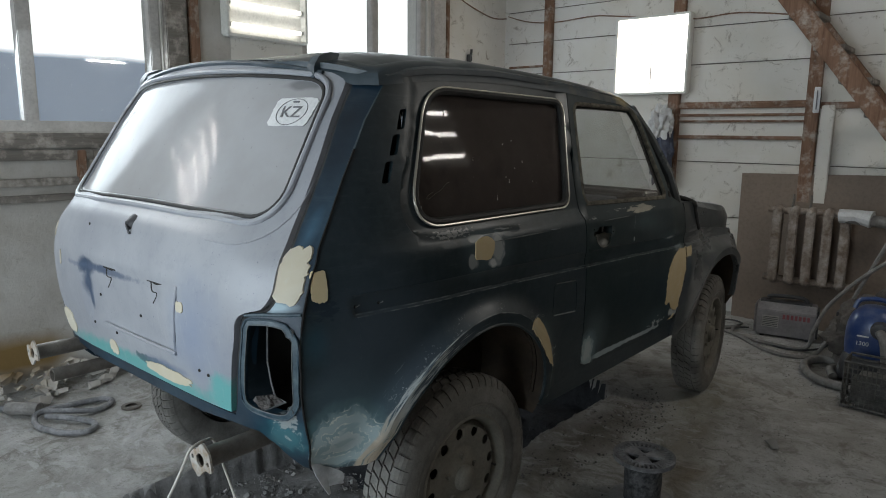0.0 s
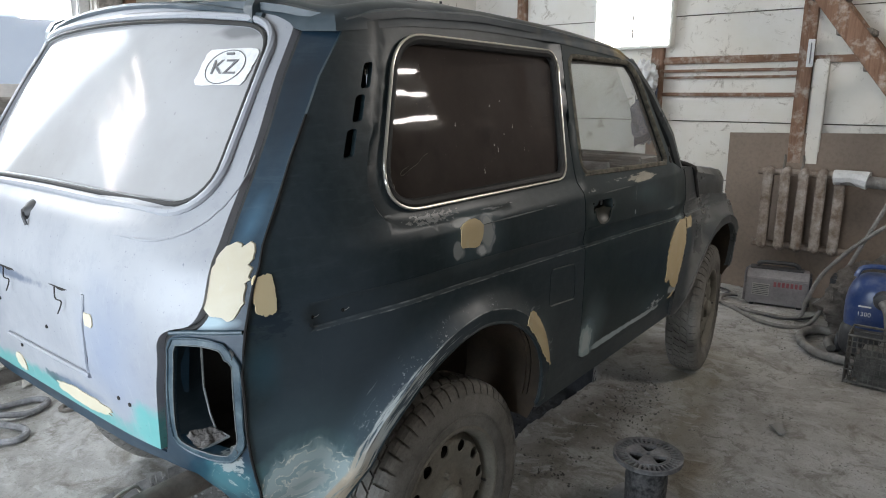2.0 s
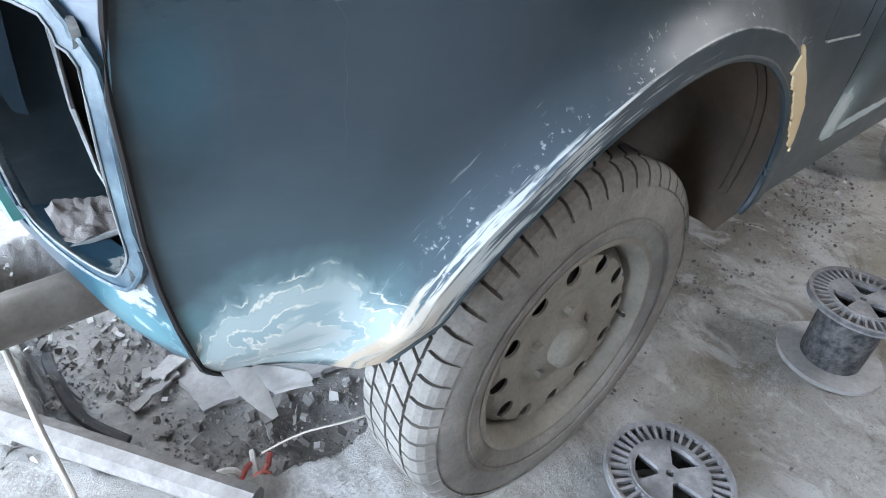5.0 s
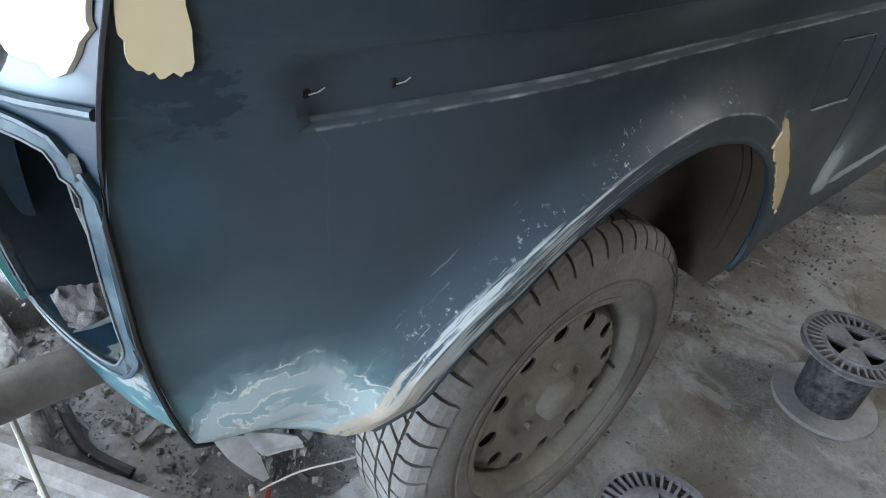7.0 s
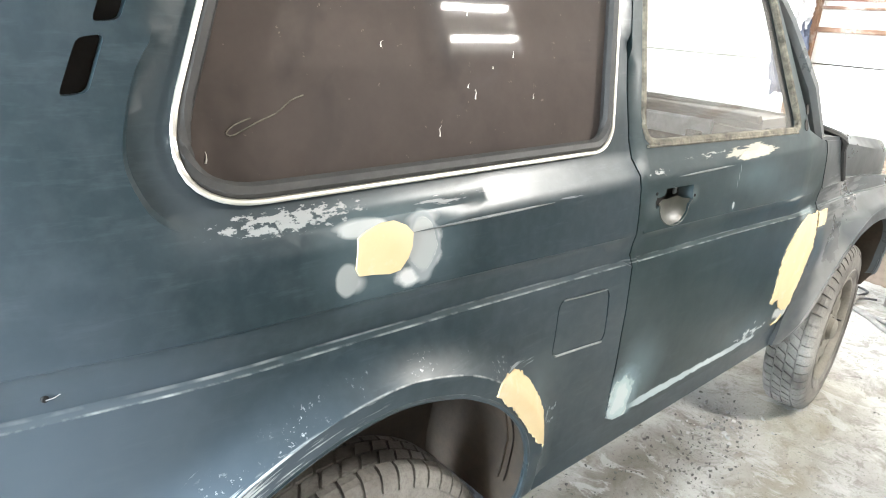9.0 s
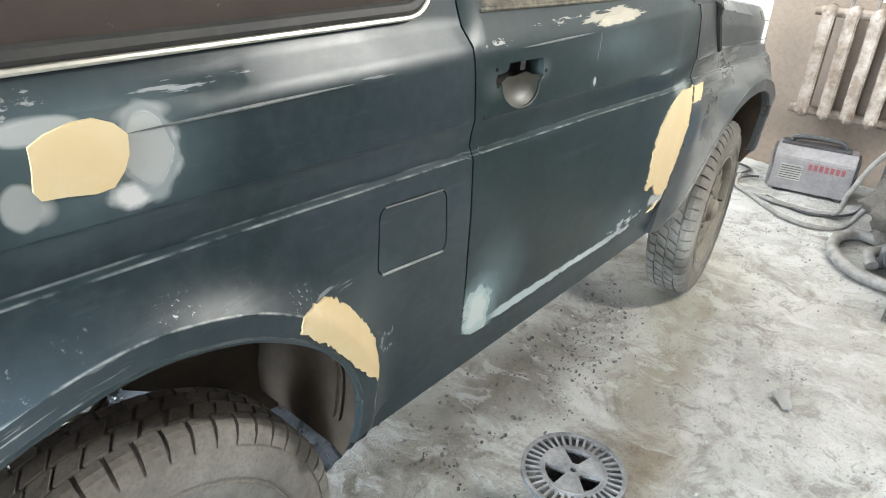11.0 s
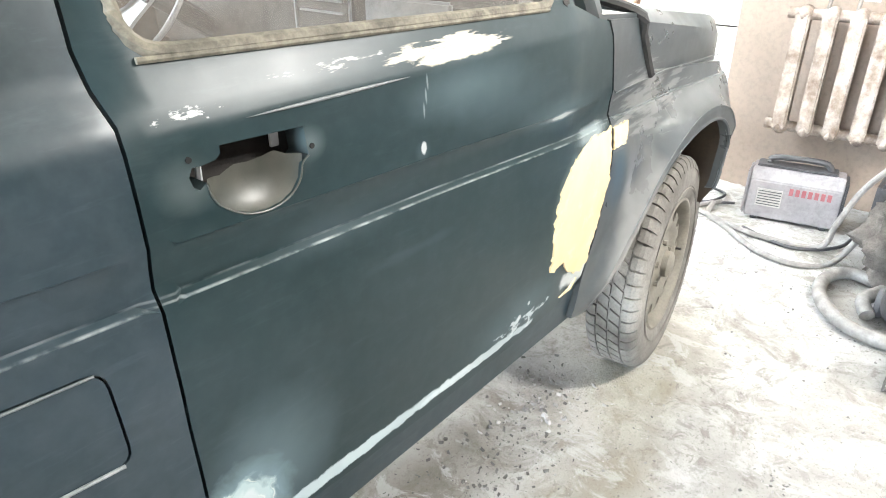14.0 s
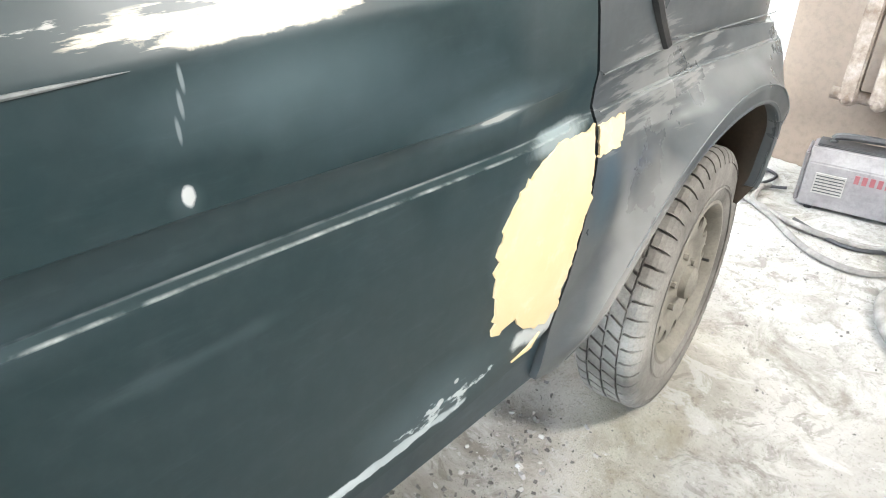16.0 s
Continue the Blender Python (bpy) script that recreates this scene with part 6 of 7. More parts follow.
tube_end(-0.52, 0.667, -0.832, -0.45, 0.027, True, "brown steel bumper mounting tube")
tube_end(0.60, 0.690, -0.840, -0.45, 0.027, True, "brown steel bumper mounting tube")
tube_end(0.56, 0.605, -0.800, -0.30, 0.024, False, "brown exhaust tail pipe")
leaf = [(-0.600, 0.618), (-0.585, 0.572), (-0.566, 0.535), (-0.549, 0.506), (-0.540, 0.505), (-0.548, 0.552), (-0.562, 0.596)]
tab = [(-0.566, 0.594), (-0.530, 0.575), (-0.498, 0.553), (-0.488, 0.528), (-0.483, 0.508), (-0.506, 0.512), (-0.530, 0.513), (-0.545, 0.545)]
part("metal_strap", sheet(leaf, [], lambda x, z: (x, -0.655 + 0.10 * (z - 0.6) + 3.0 * (x + 0.57) ** 2, z), 0.02, (0, -1, 0), (0, 0.003, 0)), M_STRIP, car, "bent bare metal strip hanging from the corner", True)
part("metal_strap", sheet(tab, [], lambda x, z: (x, -0.648 - 0.25 * (x + 0.55) + 0.016 * ramp(0.54, 0.515, z), z), 0.012, (0, -1, 0), (0, 0.003, 0)), M_STRIP, car, "folded bare metal tab hanging from the corner", True)
for x in (-0.443, -0.513):
    part("trim_clip", revolve([(0.0, -0.002), (0.003, -0.002), (0.0042, 0.0), (0.0042, 0.003)], 10, "y", (x, side_y(x, 1.036) - 0.001, 1.036)), M_VOID, car)
    part("clip_wire", sweep([(x, side_y(x, 1.036) - 0.004, 1.036), (x + 0.008, side_y(x, 1.036) - 0.005, 1.037), (x + 0.014, side_y(x, 1.036) - 0.004, 1.039)], 0.0006, 5), M_STEEL, car)
for x, z in ((1.39, 1.205), (1.40, 1.245)):
    part("mirror_hole", sheet(ragged(x, z, 0.018, 0.026, int(x * 100), 16, 0.3), [], lambda a, b: (a, side_y(a, b) - 0.002, b), 0.01, (0, -1, 0), (0, 0.002, 0)), M_CAVE, d_r)
part("marker_hole", sheet(ragged(2.505, 0.915, 0.016, 0.035, 5, 16, 0.2), [], lambda a, b: (a, side_y(a, b) - 0.002, b), 0.01, (0, -1, 0), (0, 0.002, 0)), M_CAVE, car)

# cabin
SW_C, SW_U, SW_V = Vector((1.27, 0.42, 1.155)), Vector((0, 1, 0)), Vector((0.5, 0, 0.866))


def on_wheel(a, r, lift=0.0):
    return SW_C + SW_U * (r * math.sin(a)) + SW_V * (r * math.cos(a)) + SW_U.cross(SW_V) * lift


sw = part("steering_wheel", sweep([on_wheel(k * math.pi / 20, 0.185) for k in range(40)], 0.0075, 8, True), M_SWHEEL, car, "thin-rimmed pale grey steering wheel", True)
SW_AX = -0.60


def on_plate(p, q):
    """Spoke plate: p runs along the pair of spokes, q across; dished at the hub."""
    r = math.hypot(p, q)
    return tuple(on_wheel(SW_AX, p, 0.024 * (1 - min(1, r / 0.185) ** 2)) + on_wheel(SW_AX + math.pi / 2, q) - SW_C)


half_plate = [(0.0, 0.034), (0.045, 0.033), (0.080, 0.036), (0.112, 0.046), (0.140, 0.062), (0.160, 0.086)]
tip = [(0.178, 0.050), (0.184, 0.02), (0.184, -0.02), (0.178, -0.050)]
arm = half_plate + tip + [(p, -q) for p, q in half_plate[::-1]]
bow = arm[:-1] + [(-p, -q) for p, q in arm[:-1]]
slot = rounded([(0.118, 0.008), (0.145, 0.022), (0.166, 0.036), (0.172, 0.0), (0.166, -0.036), (0.145, -0.022), (0.118, -0.008)], 0.010, 3)
part("spoke_plate", sheet(bow, [slot, [(-p, -q) for p, q in slot]], on_plate, 0.014, (-0.8, -0.1, 0.5), tuple(SW_U.cross(SW_V) * -0.010)), M_SWHEEL, sw, "broad two-part spoke plate with oval slots", True)
part("emblem", sheet([(0.032 * math.cos(k * math.pi / 14), 0.013 * math.sin(k * math.pi / 14)) for k in range(28)], [], lambda p, q: tuple(Vector(on_plate(p, q)) + SW_U.cross(SW_V) * 0.0025), 0.01, (-0.8, -0.1, 0.5), tuple(SW_U.cross(SW_V) * -0.003)), M_DASH, sw, "dark oval emblem")
part("column", sweep([(1.28, 0.42, 1.15), (1.55, 0.42, 0.98)], 0.03, 10), M_DARKP, car)
dash = part("dashboard", box((1.56, CY, 1.075), (0.23, 1.36, 0.23), 0.03), M_DASH, car, "dusty dark dashboard")
part("shelf_lip", sweep([(1.452, -0.60, 1.192), (1.445, -0.20, 1.196), (1.445, 0.70, 1.196)], 0.012, 8), M_DASH, dash, "", True)
part("glove_box", box((1.440, -0.345, 1.140), (0.016, 0.245, 0.062), 0.006), M_SILVER, dash, "silver glove box lid")
part("glove_latch", box((1.430, -0.415, 1.118), (0.008, 0.055, 0.030), 0.003), M_DASH, dash)
console = part("console", box((1.442, -0.085, 1.150), (0.020, 0.185, 0.150), 0.006), M_DASH, dash, "centre console with vent slats")
for z in (1.078, 1.222):
    part("console_frame", box((1.431, -0.085, z), (0.006, 0.190, 0.005)), M_SILVER, console, "thin bright frame")
for y in (-0.180, 0.010):
    part("console_frame", box((1.431, y, 1.150), (0.006, 0.005, 0.148)), M_SILVER, console, "thin bright frame")
for k in range(4):
    part("vent_slat", box((1.430, -0.085, 1.125 + 0.026 * k), (0.008, 0.150, 0.005)), M_SWHEEL, console)
bin_prof = [(0.52, 1.262), (0.06, 1.276), (-0.02, 1.262), (-0.075, 1.215), (-0.075, 1.172), (0.60, 1.172), (0.60, 1.235)]
part("instrument_hood", sheet(rounded(bin_prof, 0.025, 4), [], lambda y, z: (1.42 + 0.02 * (z - 1.17) / 0.1, y, z), 0.05, (-1, 0, 0), (0.16, 0, 0)), M_BINN, dash, "dusty instrument binnacle", True)


def seat(y):
    s = part("front_seat", box((0.95, y, 0.78), (0.50, 0.46, 0.16), 0.05), M_TRIM, car, "brown front seat")
    part("backrest", box((0.70, y, 1.02), (0.13, 0.44, 0.42), 0.05, turn(0, 0, 0)), M_TRIM, s)


seat(-0.32)
seat(0.42)


# ---- the room ----
PIT = [(-0.72, 0.65), (-0.70, 0.25), (-0.735, 0.10), (-0.735, -0.05), (-0.68, -0.20), (-0.55, -0.33), (-0.43, -0.41), (-0.30, -0.44), (-0.20, -0.42), (-0.05, -0.40), (0.30, -0.40), (0.50, -0.39), (0.64, -0.37), (0.97, -0.31), (1.35, -0.312), (1.75, -0.32), (1.93, -0.22), (1.90, 0.60), (0.8, 0.66), (0.0, 0.64)]


def pit_depth(x):
    return 0.15 + 0.03 * ramp(0.05, 0.45, x)


def ground_z(x, y, d, ins):
    n = noise.noise(Vector((x * 2.3, y * 2.3, 0.3))) * 0.008 + noise.noise(Vector((x * 9, y * 9, 1.7))) * 0.004
    n += max(0, noise.noise(Vector((x * 21, y * 21, 4.1))) - 0.15) * 0.012 - max(0, noise.noise(Vector((x * 14, y * 14, 2.6))) - 0.25) * 0.012
    near = math.exp(-((x - 0.75) / 0.5) ** 2 - ((y + 0.62) / 0.16) ** 2)
    n += 0.02 * near * (0.5 + noise.noise(Vector((x * 12, y * 12, 9))))
    for wx, wy, up in ((-0.03, -0.64, 0.028), (2.2, -0.64, 0.014), (0, 0.74, 0), (2.2, 0.74, 0)):
        n *= min(1.0, math.hypot(x - wx, y - wy) / 0.25)
        n += up * ramp(0.34, 0.14, math.hypot(x - wx, y - wy))
    if ins:
        n -= 0.05 * math.exp(-(((x + 0.25) ** 2 + (y + 0.25) ** 2) / 0.008) ** 2)
        return -pit_depth(x) * ramp(0.0, 0.016, d) + n + (0.02 * noise.noise(Vector((x * 6, y * 6, 7)))) * ramp(0.0, 0.1, d)
    return n


gx = np.concatenate([np.arange(XB - 0.5, -0.95, 0.032), np.arange(-0.95, 0.75, 0.010), np.arange(0.75, 2.05, 0.020), np.arange(2.05, XF + 0.21, 0.032)])
gy = np.concatenate([np.arange(YR - 0.2, -0.55, 0.032), np.arange(-0.55, 0.75, 0.010), np.arange(0.75, YL + 0.21, 0.032)])
pp = np.array([(x, y) for x in gx for y in gy])
wob = np.array([[0.014 * noise.noise(Vector((x * 7, y * 7, k))) + 0.008 * noise.noise(Vector((x * 26, y * 26, k))) for k in (3, 8)] for x, y in pp])
ins, gap = inside(PIT, pp + wob), gap_to(PIT, pp + wob)
me = bpy.data.meshes.new("floor")
ny = len(gy)
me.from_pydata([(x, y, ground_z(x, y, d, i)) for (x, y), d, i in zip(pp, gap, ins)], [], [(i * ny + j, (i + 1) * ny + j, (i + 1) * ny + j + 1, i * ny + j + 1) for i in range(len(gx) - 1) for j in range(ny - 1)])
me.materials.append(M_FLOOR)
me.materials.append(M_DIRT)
me.materials.append(M_SHADE_SOIL)
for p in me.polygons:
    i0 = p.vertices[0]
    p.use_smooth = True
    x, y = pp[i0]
    # pit under the car gets the soil painted dark for its shade
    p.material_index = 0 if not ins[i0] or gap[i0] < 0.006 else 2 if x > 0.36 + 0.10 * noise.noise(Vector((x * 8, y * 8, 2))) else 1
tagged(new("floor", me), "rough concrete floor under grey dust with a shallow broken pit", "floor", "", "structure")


def wall(name, u0, u1, z1, openings, place, thick, material, label, step=0.5):
    """A wall with real openings; place(u, z, depth) gives the point."""
    us = sorted({u0, u1, *[o[0] for o in openings], *[o[1] for o in openings]})
    zs = sorted({-0.2, z1, *[o[2] for o in openings], *[o[3] for o in openings]})
    bm = bmesh.new()
    for a, b in zip(us, us[1:]):
        for c, d in zip(zs, zs[1:]):
            if any(o[0] <= a and b <= o[1] and o[2] <= c and d <= o[3] for o in openings):
                continue
            q = [bm.verts.new(place(u, z, t)) for t in (0, thick) for u, z in ((a, c), (b, c), (b, d), (a, d))]
            for f in ((0, 1, 2, 3), (7, 6, 5, 4), (0, 4, 5, 1), (1, 5, 6, 2), (2, 6, 7, 3), (3, 7, 4, 0)):
                bm.faces.new([q[i] for i in f])
    bmesh.ops.remove_doubles(bm, verts=bm.verts, dist=1e-5)
    bmesh.ops.recalc_face_normals(bm, faces=bm.faces)
    return tagged(part(name, bm, material), label, "wall", "", "structure")


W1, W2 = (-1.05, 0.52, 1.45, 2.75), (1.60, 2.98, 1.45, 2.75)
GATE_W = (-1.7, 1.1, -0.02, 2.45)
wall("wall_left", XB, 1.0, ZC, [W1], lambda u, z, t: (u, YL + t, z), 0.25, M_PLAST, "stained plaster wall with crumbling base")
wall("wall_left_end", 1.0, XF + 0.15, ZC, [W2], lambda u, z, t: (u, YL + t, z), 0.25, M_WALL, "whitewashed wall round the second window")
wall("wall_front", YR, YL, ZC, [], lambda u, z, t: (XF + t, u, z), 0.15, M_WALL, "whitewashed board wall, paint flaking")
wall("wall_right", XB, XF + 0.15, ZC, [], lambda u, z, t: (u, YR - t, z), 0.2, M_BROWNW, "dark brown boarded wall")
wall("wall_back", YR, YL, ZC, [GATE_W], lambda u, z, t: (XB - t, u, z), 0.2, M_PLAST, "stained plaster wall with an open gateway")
tagged(part("ceiling", box(((XB + XF) / 2, (YR + YL) / 2, ZC + 0.05), (XF - XB + 0.6, YL - YR + 0.6, 0.1)), M_CEIL), "dull board ceiling", "ceiling", "", "structure")


# plain distance outside the windows
def backdrop():
    m = mat("hazy_distance")
    nt = m.node_tree
    sep = nt.nodes.new("ShaderNodeSeparateXYZ")
    link(m, coords(m), sep.inputs[0])
    hill = calc(m, "ADD", 2.55, calc(m, "MULTIPLY", noise_tex(m, 0.12, 4, 0.5), 0.9))
    up = remap(m, calc(m, "SUBTRACT", sep.outputs[2], hill), -0.06, 0.06)
    c = mix(m, up, mix(m, noise_tex(m, 0.4, 4, 0.6), (0.62, 0.72, 0.88), (0.50, 0.60, 0.78)), (1.0, 1.0, 1.0))
    e = node(m, "ShaderNodeEmission", Strength=1.0)
    link(m, c, e.inputs[0])
    link(m, remap(m, up, 0, 1, 1.5, 5.0), e.inputs[1])
    link(m, e.outputs[0], nt.nodes["Material Output"].inputs["Surface"])
    bm = box((1, 14.0, 4.0), (44, 0.1, 18))
    return tagged(part("backdrop", bm, m), "bright hazy hills and sky outside", "backdrop", "", "structure")


backdrop()


def window(name, x0, x1, z0, z1, mullions, label):
    w = thing(name, ((x0 + x1) / 2, YL + 0.1, z0), label, "window")
    tagged(w, kind="structure")
    t = 0.065
    y = YL + 0.06
    xs = [x0] + mullions + [x1]
    part("window_frame", box(((x0 + x1) / 2, y, z0 + t / 2), (x1 - x0, 0.07, t), 0.006), M_WFRAME, w)
    part("window_frame", box(((x0 + x1) / 2, y, z1 - t / 2), (x1 - x0, 0.07, t), 0.006), M_WFRAME, w)
    for x in xs:
        wd = t if x in (x0, x1) else 0.075
        xx = x + wd / 2 if x == x0 else x - wd / 2 if x == x1 else x
        part("window_frame", box((xx, y - 0.003, (z0 + z1) / 2), (wd, 0.07, z1 - z0), 0.006), M_WFRAME, w)
    for a, b in zip(xs, xs[1:]):
        p = part("pane", box(((a + b) / 2, y + 0.01, (z0 + z1) / 2), (b - a - 0.05, 0.006, z1 - z0 - 0.1)), M_GLASS_CLEAR, w)
        p.visible_shadow = False
    part("window_sill", box(((x0 + x1) / 2, YL - 0.012, z0 - 0.045), (x1 - x0 + 0.1, 0.06, 0.085), 0.008), M_GREYW, w, "grey weathered wooden sill board")
    return w


window("window_1", *W1, [-0.245], "wide window in a dull painted frame")
window("window_2", *W2, [2.365], "wide window in a dull painted frame")
# posts beside the windows
def post(name, c, s, m, label, cat="post"):
    return tagged(part(name, box(c, s, 0.006), m), label, cat, "", "structure")


post("trim", (0.60, YL - 0.02, 1.45), (0.14, 0.05, 2.9), M_GREYW, "grey wooden window post")
post("trim", (0.73, YL - 0.012, 1.45), (0.07, 0.03, 2.9), M_WOOD, "brown wooden window post")
post("trim", (3.10, YL - 0.02, 1.45), (0.16, 0.05, 2.9), M_WFRAME, "pale window casing board")
post("trim", (3.23, YL - 0.012, 1.45), (0.05, 0.03, 2.9), M_WOOD, "brown wooden window post")
for z, h in ((1.325, 0.06), (1.175, 0.045), (1.085, 0.04)):
    post("trim", (-0.9, YL - 0.012, z), (1.9, 0.035, h), M_GREYW, "weathered wooden lath on the wall")
post("trim", (-0.02, YL - 0.016, 1.20), (0.05, 0.04, 0.30), M_WOOD, "brown wooden batten")

# front wall: posts, rails and boards
for y, w, z0, z1, m in ((1.67, 0.09, 0, ZC, M_WOOD), (0.385, 0.10, 0, ZC, M_WOOD), (-0.69, 0.095, 0, ZC, M_WOOD), (-0.80, 0.09, 0, 1.70, M_WALL)):
    post("trim", (XF - 0.02, y, (z0 + z1) / 2), (0.05, w, z1 - z0), m, "red-brown wall post with flaking whitewash" if m is M_WOOD else "whitewashed wall batten")
for z, h, y0, y1 in ((1.715, 0.055, -0.65, 0.40), (1.635, 0.022, -0.65, 0.34), (1.585, 0.018, -0.65, 0.34), (1.455, 0.030, -0.65, 0.38), (1.70, 0.05, -2.6, -0.74)):
    post("trim", (XF - 0.014, (y0 + y1) / 2, z), (0.035, y1 - y0, h), M_WOODY, "red-brown wooden wall rail")
for z in (0.35, 0.8, 1.25, 2.05, 2.35, 2.65):
    post("trim", (XF - 0.002, -0.2, z), (0.006, 4.7, 0.006), M_GREYW, "board joint on the wall", "joint")
post("trim", (XF - 0.01, 1.92, 2.12), (0.03, 0.42, 0.02), M_WOODY, "thin wooden rail")

for k, (y0, z0) in enumerate(((-0.72, 1.74),)):
    th = thing("thermometer", (XF - 0.05, y0, z0 - 0.1), "small white wall thermometer on a wooden post", "thermometer")
    part("plate", box((XF - 0.05, y0, z0), (0.006, 0.045, 0.19), 0.004), M_WHITE, th)
    part("tube", sweep([(XF - 0.056, y0, z0 - 0.07), (XF - 0.056, y0, z0 + 0.07)], 0.004, 6), M_INK, th)

cable_pts = [(XF - 0.02, 2.15, 2.62), (XF - 0.03, 1.9, 2.545), (XF - 0.03, 1.6, 2.515), (XF - 0.03, 1.2, 2.53), (XF - 0.03, 0.98, 2.51), (XF - 0.03, 0.3, 2.42), (XF - 0.03, -0.1, 2.43), (XF - 0.03, -0.6, 2.36)]
tagged(part("wall_cable", sweep(cable_pts, 0.006, 6, False, 6), M_WOOD), "brown electric cable sagging along the wall", "cable")
tagged(part("wall_cable", sweep([(3.3, YL - 0.02, 2.72), (3.6, YL - 0.03, 2.63), (3.9, YL - 0.03, 2.58), (4.12, YL - 0.03, 2.60)], 0.006, 6, False, 6), M_WOOD), "brown electric cable sagging along the wall", "cable")
sw_ = thing("wall_switch", (3.55, YL - 0.02, 2.15), "small dark switch on the wall", "switch")
part("body", box((3.55, YL - 0.02, 2.17), (0.05, 0.04, 0.07), 0.008), M_DARKP, sw_)
part("toggle", sweep([(3.55, YL - 0.04, 2.2), (3.55, YL - 0.045, 2.25)], 0.012, 8), M_DARKP, sw_)


# lamps
def panel_lamp(c, w, h, normal, label, tubes, power, lit):
    """A square ceiling-type fixture hung on a wall; w along the wall."""
    n = Vector(normal)
    u = Vector((0, 0, 1)).cross(n).normalized()
    lamp = thing("wall_lamp", c, label, "lamp")
    m3 = Matrix((u, Vector((0, 0, 1)), n)).transposed()

    def put(bm):
        bmesh.ops.transform(bm, matrix=Matrix.Translation(c) @ m3.to_4x4(), verts=bm.verts)
        return bm
    part("tray", put(box((0, 0, 0.012), (w, h, 0.02), 0.004)), M_TRAY, lamp)
    for sx, sy, cx, cy in ((w, 0.02, 0, h / 2), (w, 0.02, 0, -h / 2), (0.02, h, w / 2, 0), (0.02, h, -w / 2, 0)):
        part("frame", put(box((cx, cy, 0.04), (sx, sy, 0.08), 0.003)), M_TRAY, lamp)
    if tubes:
        for k in range(tubes):
            y = -h / 2 + h * (k + 0.5) / tubes
            part("tube", put(sweep([(-w * 0.44, y, 0.05), (w * 0.44, y, 0.05)], 0.013, 10)), lit, lamp, "glowing fluorescent tube")
            for s in (-1, 1):
                part("socket", put(box((s * w * 0.46, y, 0.045), (0.02, 0.03, 0.04), 0.003)), M_TRAY, lamp)
    else:
        part("diffuser", put(box((0, 0, 0.070), (w - 0.02, h - 0.02, 0.004))), lit, lamp, "bright milky diffuser")
        part("stain", put(sweep([(0.02, h * 0.45, 0.074), (0.0, h * 0.2, 0.074), (0.01, h * 0.05, 0.074)], 0.004, 6)), M_GREYP, lamp)
        part("stain", put(box((0.01, -h * 0.25, 0.073), (0.012, h * 0.28, 0.003))), M_WFRAME, lamp)
    return lamp


panel_lamp((XF - 0.004, 0.60, 2.145), 0.645, 0.64, (-1, 0, 0), "square fluorescent fixture with a glowing diffuser on the wall", 0, 0, M_LAMP)
panel_lamp((1.26, YL - 0.004, 2.38), 0.64, 0.56, (0, -1, 0), "square fluorescent fixture with bare tubes beside the window", 4, 0, M_TUBE)
panel_lamp((2.26, YR + 0.004, 2.50), 0.56, 0.56, (0, 1, 0), "square fluorescent fixture with bare tubes on the wall", 3, 0, M_TUBE)
panel_lamp((-1.5, YL - 0.004, 2.55), 0.6, 0.6, (0, -1, 0), "square fluorescent fixture with bare tubes on the wall", 4, 0, M_TUBE)

# stair
st = thing("stair", (3.7, -2.3, 0), "steep brown wooden stair against the wall", "stair")
top, low = Vector((3.72, -0.42, 2.62)), Vector((3.72, -2.45, -0.02))
d = (low - top)
ang = math.atan2(d.z, d.y)
for x in (3.72, 4.08):
    part("stringer", box(((x), (top.y + low.y) / 2, (top.z + low.z) / 2), (0.045, d.length, 0.13), 0.006, turn(math.degrees(ang) + 180, 0, 0)), M_WOOD, st, "red-brown wooden stringer")
for k in range(11):
    p = top.lerp(low, (k + 0.5) / 11.5)
    part("tread", box((3.90, p.y + 0.02, p.z + 0.03), (0.33, 0.20, 0.035), 0.004), M_GREYW, st)

# board, radiator, welder
brd = tagged(part("fibreboard_sheet", box((0, 0, 0), (0.012, 1.45, 1.19), 0.002), M_BOARD), "brown fibreboard sheet leaning on the wall", "board")
brd.matrix_world = pose(4.085, -0.965, 0.598, 0, 4.0, 0) @ pose(0, 0, 0, -1.5)
rad = thing("radiator", (3.93, -0.8, 0.36), "old cast-iron radiator with peeling paint hung before a board", "radiator")


def section(y):
    bm = bmesh.new()
    for sx in (-0.045, 0.045):
        prof = sweep([(3.95 + sx, y, 0.40), (3.95 + sx, y, 0.90)], 0.021, 8)
        tmp = bpy.data.meshes.new("tmp")
        prof.to_mesh(tmp)
        prof.free()
        bm.from_mesh(tmp)
        bpy.data.meshes.remove(tmp)
    for z in (0.385, 0.915):
        r = bmesh.ops.create_icosphere(bm, subdivisions=2, radius=1)
        for v in r["verts"]:
            v.co = Vector((3.95 + v.co.x * 0.075, y + v.co.y * 0.036, z + v.co.z * 0.042))
    add_box(bm, (3.897, y, 0.65), (0.026, 0.066, 0.55), 0.008)
    add_box(bm, (3.960, y, 0.65), (0.110, 0.026, 0.50), 0.006)
    return bm


